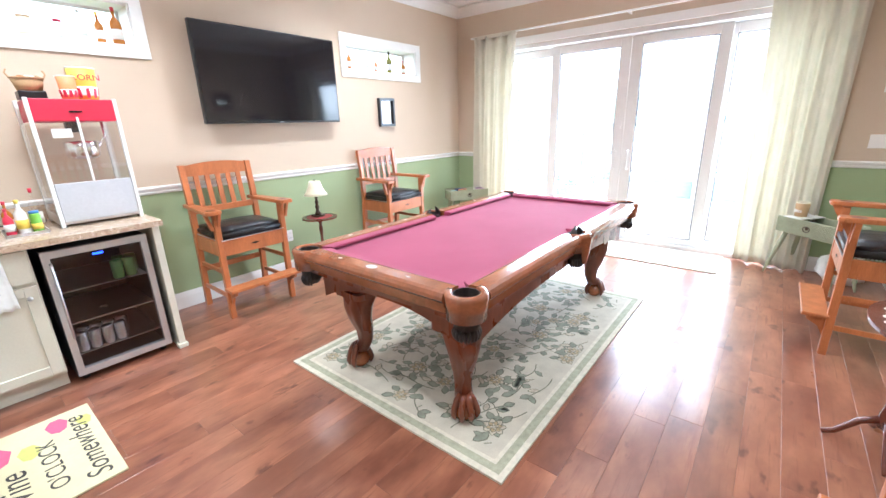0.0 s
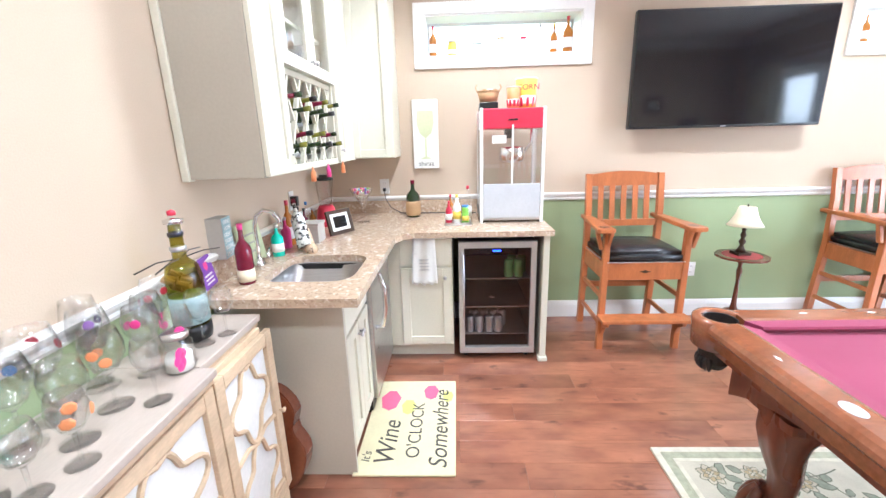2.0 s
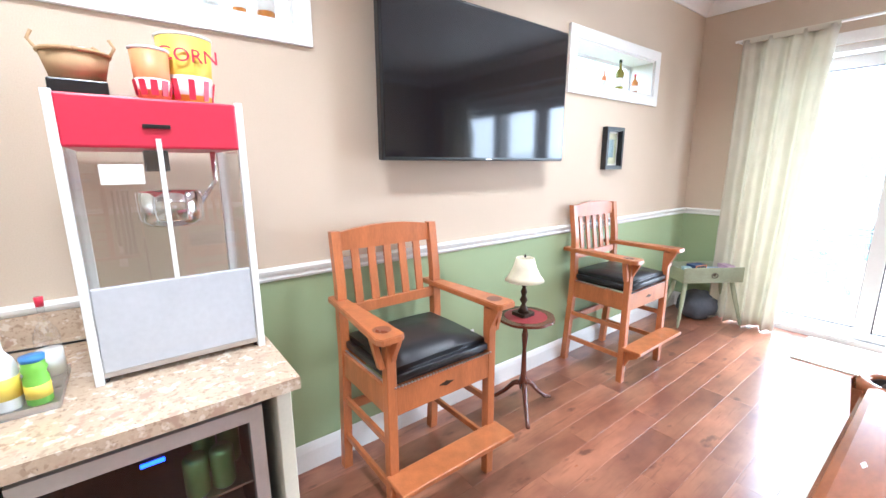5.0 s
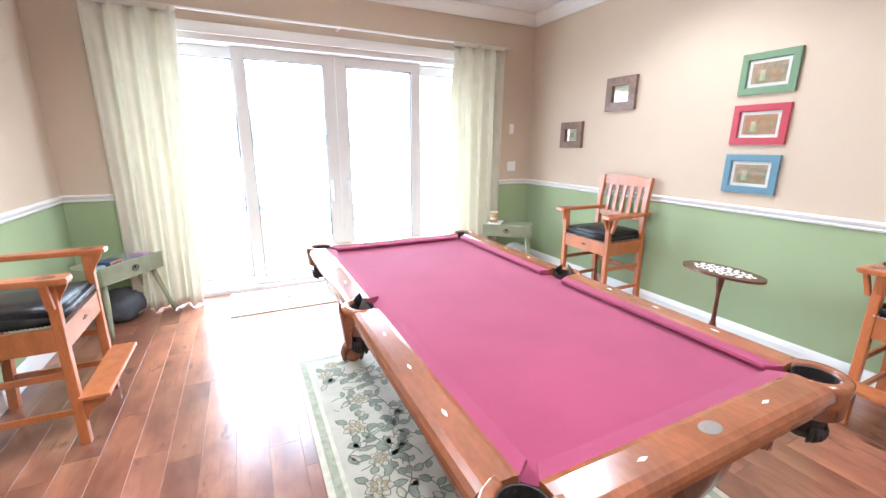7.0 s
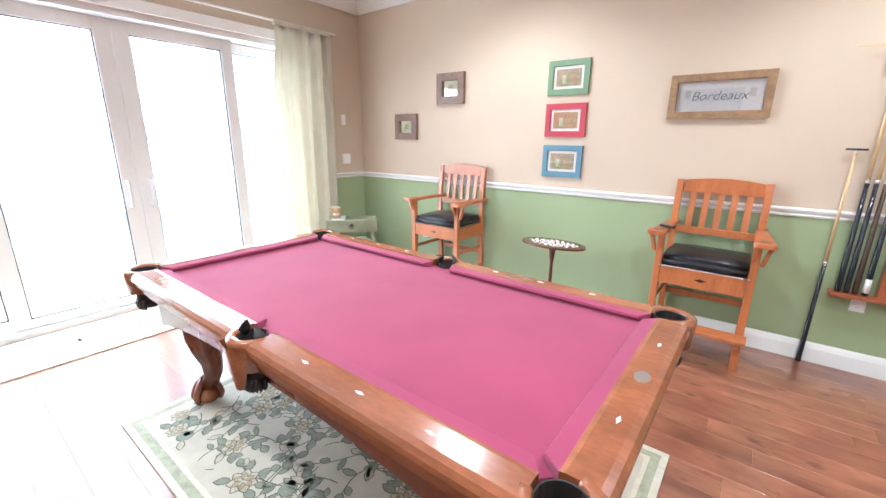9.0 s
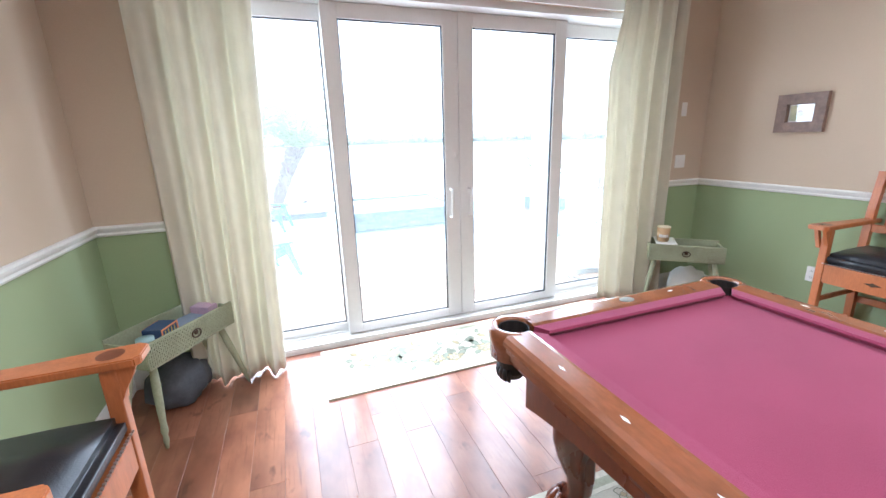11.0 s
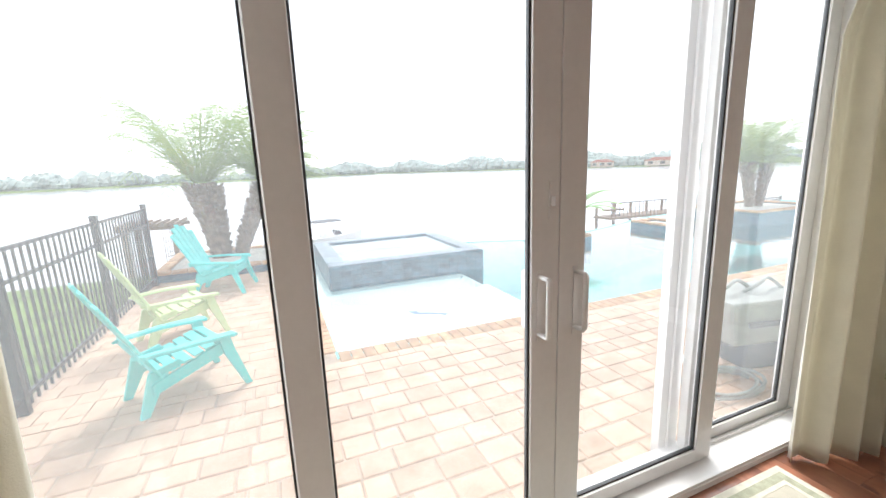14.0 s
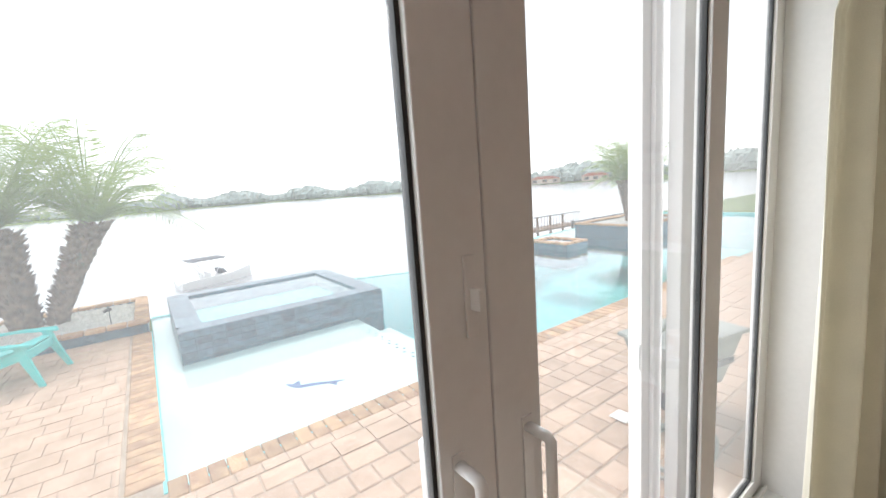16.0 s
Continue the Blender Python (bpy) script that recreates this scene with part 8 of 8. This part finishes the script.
for sx, ex in ((-1.5, -0.7), (0.3, -0.4)):
    for y in (-0.75, 0.75):
        part("canopy_pole", tube([(sx, y, 1.76), (ex, y, 0.6)], 0.02, 6), M_STEEL, boat)
for y in (-0.3, 0.3):
    part("seat", Box(-1.0, -0.5, y - 0.22, y + 0.22, 0.4, 0.85, 0.05), M_HULL, boat)

# dock and far railing
dock = thing("dock", pose(22.5, 27, -1.1), "weathered wooden dock with a dark railing on the lake", "dock")
part("deck", Box(-2.6, 6, -0.8, 0.8, -1.3, -1.15, 0.01), M_DOCKWOOD, dock)
for i in range(24):
    part("baluster", Box(-2.5 + i * 0.36, -2.47 + i * 0.36, -0.8, -0.77, -1.15, -0.2, 0), M_IRON, dock)
part("top_rail", Box(-2.6, 6, -0.83, -0.75, -0.2, -0.14, 0), M_IRON, dock)
for i in range(6):
    part("pile", Box(-2.5 + i * 1.6, -2.35 + i * 1.6, 0.6, 0.75, -4.5, -0.4, 0.01), M_DOCKWOOD, dock)
part("bench", Box(-2.3, -0.9, -0.3, 0.3, -0.75, -0.65, 0.01), M_DOCKWOOD, dock)
perg = thing("pergola", pose(-4.45, 20.0, -1.88), "small weathered wooden pergola down by the shore", "pergola")
for x in (-0.6, 0.6):
    for y in (-0.6, 0.6):
        part("post", Box(x - 0.06, x + 0.06, y - 0.06, y + 0.06, -3.0, 1.9, 0.005), M_DOCKWOOD, perg)
for i in range(7):
    part("rafter", Box(-0.75 + i * 0.24, -0.69 + i * 0.24, -0.9, 0.9, 1.98, 2.08, 0.003), M_DOCKWOOD, perg)
for y in (-0.6, 0.6):
    part("beam", Box(-0.85, 0.85, y - 0.04, y + 0.04, 1.87, 1.98, 0.005), M_DOCKWOOD, perg)
for i in range(5):
    part("lattice_slat", Box(0.30 + i * 0.06, 0.315 + i * 0.06, -0.6, -0.58, 0.4, 1.87, 0), M_DOCKWOOD, perg)
for i in range(10):
    part("lattice_slat", Box(0.28, 0.56, -0.615, -0.6, 0.5 + i * 0.14, 0.515 + i * 0.14, 0), M_DOCKWOOD, perg)
rail2 = thing("fence", pose(13.4, 16.0, -0.25), "black aluminium railing running down the slope beyond the pool", "fence")
for z in (-0.04, -0.16, -0.95):
    part("rail", Box(0, 6.0, -0.02, 0.02, z, z + 0.04, 0), M_IRON, rail2)
for i in range(5):
    part("post", Box(i * 1.5 - 0.03, i * 1.5 + 0.03, -0.03, 0.03, -2.2, 0.05, 0), M_IRON, rail2)
for i in range(48):
    if i % 12:
        part("picket", Box(i * 0.125 - 0.01, i * 0.125 + 0.01, -0.01, 0.01, -1.0, 0.0, 0), M_IRON, rail2)

# far shore
bm = bmesh.new()
rnd = random.Random(11)
shore = [(-700, 230), (-250, 260), (-106, 350), (40, 560), (150, 640), (240, 560), (300, 400), (350, 250), (420, 120), (560, -60)]
N = 180
pts = []
for i in range(N + 1):
    u = i / N * (len(shore) - 1)
    k = min(int(u), len(shore) - 2)
    (xa, ya), (xb, yb) = shore[k], shore[k + 1]
    wob = 1 + 0.012 * math.sin(u * 9)
    pts.append(((xa + (xb - xa) * (u - k)) * wob, (ya + (yb - ya) * (u - k)) * wob))
lo = [bm.verts.new((x, y, LAKE - 0.3)) for x, y in pts]
mi = [bm.verts.new((x * 1.02, y * 1.02, LAKE + 1.2)) for x, y in pts]
hi = [bm.verts.new((x * 1.8, y * 1.8, LAKE + 4.0)) for x, y in pts]
for a, c in ((lo, mi), (mi, hi)):
    for i in range(N):
        bm.faces.new((a[i], a[i + 1], c[i + 1], c[i]))
obj("ground", bm, M_GRASS, kind="structure")
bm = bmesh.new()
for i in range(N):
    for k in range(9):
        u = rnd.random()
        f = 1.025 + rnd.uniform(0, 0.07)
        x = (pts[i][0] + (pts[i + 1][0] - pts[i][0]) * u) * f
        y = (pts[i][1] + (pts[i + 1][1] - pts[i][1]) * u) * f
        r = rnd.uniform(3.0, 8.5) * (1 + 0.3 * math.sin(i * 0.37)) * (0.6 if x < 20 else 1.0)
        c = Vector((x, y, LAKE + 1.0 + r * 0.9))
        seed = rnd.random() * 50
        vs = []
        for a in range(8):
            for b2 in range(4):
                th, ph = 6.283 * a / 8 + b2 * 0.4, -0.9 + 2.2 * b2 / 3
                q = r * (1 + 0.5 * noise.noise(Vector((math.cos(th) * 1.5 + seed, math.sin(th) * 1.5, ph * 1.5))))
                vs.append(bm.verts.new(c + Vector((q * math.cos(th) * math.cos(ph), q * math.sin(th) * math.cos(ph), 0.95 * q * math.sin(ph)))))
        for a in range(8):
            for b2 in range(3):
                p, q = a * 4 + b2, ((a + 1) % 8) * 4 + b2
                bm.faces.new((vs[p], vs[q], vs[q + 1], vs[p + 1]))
obj("far_trees", bm, M_FARTREE, label="low band of trees along the far lake shore, haze painted into their green", kind="stuff")
for i, (x, y, w) in enumerate(((318, 340, 22), (338, 285, 30), (352, 236, 24))):
    h = thing("house", pose(x, y, LAKE + 1.0, 0, 0, -50), "far lakeside house with pale walls and a red tiled roof", "house", "far shore houses")
    part("wall", Box(-w / 2, w / 2, -3, 3, 0, 4.5, 0), M_STUCCO, h)
    part("roof", prism([(-w / 2 - 1, 4.5), (w / 2 + 1, 4.5), (w / 4, 7.5), (-w / 4, 7.5)], -3.5, 3.5, axis="y"), M_REDROOF, h)
    for k in range(3):
        part("window", Box(-w / 3 + k * w / 3 - 2, -w / 3 + k * w / 3 + 2, -3.1, -3.0, 1.3, 3.8, 0), M_SCREEN, h)

# ---- outer house wall above, drain, hose ----
dr = thing("patio_drain", pose(1.87, 7.24, GZ + 0.004), "small square white plastic drain cover in the pavers", "drain")
part("cover", Box(-0.06, 0.06, -0.06, 0.06, 0, 0.006, 0.001), M_WHITE, dr)
M_HOSE = material("grey_rubber_hose", (0.35, 0.38, 0.36), 0.5)
hs = thing("garden_hose", pose(1.72, 6.83, GZ + 0.004), "grey garden hose lying in loose loops on the patio", "hose")
part("coil", tube([((0.27 + 0.03 * math.sin(k * 0.23)) * math.cos(k * 0.35) + 0.05 * math.sin(k * 0.06), (0.17 + 0.02 * math.cos(k * 0.31)) * math.sin(k * 0.35), 0.012 + 0.0008 * k) for k in range(64)], 0.011, 7), M_HOSE, hs, smooth=True)
M_GREY = material("grey_plastic_bin", (0.36, 0.38, 0.36), 0.6)
gr = thing("hose_bin", turned(-12, 2.22, 7.02, GZ), "grey tapered plastic hose bin on a pedestal on the patio", "bin")
part("tub", Box(-0.34, 0.34, -0.2, 0.2, 0.20, 0.56, 0.03, taper=0.68), M_GREY, gr)
part("rim", Box(-0.355, 0.355, -0.215, 0.215, 0.545, 0.575, 0.01), M_GREY, gr)
part("pedestal", Box(-0.10, 0.2, -0.12, 0.12, 0.0, 0.22, 0.02), M_NAVY, gr)
part("vent", Box(-0.2, 0.2, -0.214, -0.2, 0.38, 0.42, 0.004), M_NAVY, gr)
for x in (-0.15, 0.12):
    part("hose_loop", tube([(x + 0.17 * math.cos(a), 0.05 * math.sin(a * 2), 0.575 + 0.09 * math.sin(a)) for a in (k * math.pi / 12 for k in range(13))], 0.014, 7), M_HOSE, gr, smooth=True)

sl = thing("garden_spotlight", pose(-1.05, 12.75, GZ + 0.1), "small black garden spotlight on a stake in the river rock", "garden light")
part("stake", tube([(0, 0, 0), (0, 0, 0.2)], 0.006, 6), M_IRON, sl)
part("head", tube([(-0.05, -0.02, 0.2), (0.02, 0.01, 0.225)], [0.018, 0.026], 10), M_IRON, sl)
bag = thing("bag", pose(1.98, 5.92, 0.0), "crumpled white bag lying on the floor under the drawer table", "bag")
rnd = random.Random(12)
bm = bmesh.new()
bmesh.ops.create_icosphere(bm, subdivisions=3, radius=1)
for v in bm.verts:
    k = 1 + 0.22 * noise.noise(v.co * 2.3) + 0.08 * noise.noise(v.co * 7)
    v.co = Vector((v.co.x * 0.17 * k, v.co.y * 0.14 * k, max(0, 0.13 + v.co.z * 0.15 * k)))
part("cloth", bm, M_PAPER, bag, smooth=True)

dark = copy_thing(bag, turned(40, -2.08, 5.93))
tagged(dark, "crumpled black cloth bag lying under the drawer table", group="bags")
tagged(bag, group="bags")
for o in dark.children:
    o.data = o.data.copy()
    o.data.materials[0] = M_NAVY

# ---- pieces of the floors ----
rnd = random.Random(21)
meshes = {}


def piece(name, key, dims, mat, parent, loc, rz=0.0, r=0.002):
    if key not in meshes:
        w, l, h = dims
        me = bpy.data.meshes.new(name)
        bm = Box(-w / 2, w / 2, -l / 2, l / 2, -h, 0, r, 1)
        bm.to_mesh(me)
        bm.free()
        me.materials.append(mat)
        meshes[key] = me
    o = new(name, meshes[key])
    o.parent = parent
    o.matrix_local = pose(*loc, 0, 0, rz)
    return o


PW = 0.148
cols = int((EX - WX) / PW) + 1
for i in range(cols):
    x = WX + PW * (i + 0.5)
    w = PW if x + PW / 2 < EX else None
    y = SY
    first = rnd.uniform(0.3, 1.1)
    while y < NY + 0.04:
        L = round(rnd.choice((0.7, 0.9, 1.1, 1.3)), 2)
        if first:
            L, first = round(first, 1), 0
        L = min(L, round(NY + 0.04 - y, 3))
        if L <= 0.05:
            break
        if L:
            piece("plank", ("plank", L), (PW - 0.0006, L - 0.0006, 0.011), M_PLANK, floor, (x, y + L / 2, rnd.uniform(-0.0004, 0.0)), r=0.0008)
        y += L

q = bmesh.new()
box(q, FX0 - 0.06, 16, 6.48, PYN - 0.02, GZ - 0.12, GZ - 0.009)
box(q, FX0 - 0.06, PXL - 0.02, PYN - 0.02, BED, GZ - 0.12, GZ - 0.009)
patio = obj("pavement", q, M_SAND, kind="structure")
far = bmesh.new()
count = 0


def lay(x0, x1, y0, y1):
    global count
    y, r = y0, 0
    while y < y1 - 0.02 and r < 200:
        h = min(0.185, y1 - y)
        x = x0 - (0.09 if r % 2 else 0.0)
        while x < x1 - 0.01:
            w = rnd.choice((0.15, 0.20, 0.25))
            a, c = max(x, x0), min(x + w, x1)
            if c - a > 0.03:
                dz = rnd.uniform(-0.002, 0.002)
                if a < 3.4 and count < 300:
                    count += 1
                    piece("paver", ("p", round(c - a, 2), round(h, 2)), (round(c - a, 2) - 0.008, round(h, 2) - 0.008, 0.05), M_PAVER, patio, ((a + c) / 2, y + h / 2, GZ + dz), rnd.uniform(-0.6, 0.6), 0.007)
                else:
                    box(far, a + 0.004, c - 0.004, y + 0.004, y + h - 0.004, GZ - 0.05, GZ + dz)
            x += w
        y += h
        r += 1


lay(FX0, 3.4, 6.50, PYN - 0.11)
lay(FX0, PXL - 0.23, PYN - 0.11, BED)
lay(3.4, 14.0, 6.50, PYN - 0.11)
obj("far_pavers", far, M_PAVER, label="tumbled clay pavers farther off on the patio", kind="stuff")
for k in range(int((8.6 - PXL) / 0.105)):
    x = PXL + 0.05 + k * 0.105
    if x < 8:
        piece("coping_paver", "c", (0.10, 0.2, 0.055), M_COPING, patio, (x, PYN - 0.01 + 0.0, GZ + 0.004), rnd.uniform(-0.8, 0.8), 0.007)
for k in range(35):
    piece("coping_paver", "c", (0.10, 0.2, 0.055), M_COPING, patio, (PXL - 0.105, PYN + 0.16 + k * 0.105, GZ + 0.004), 90, 0.007)
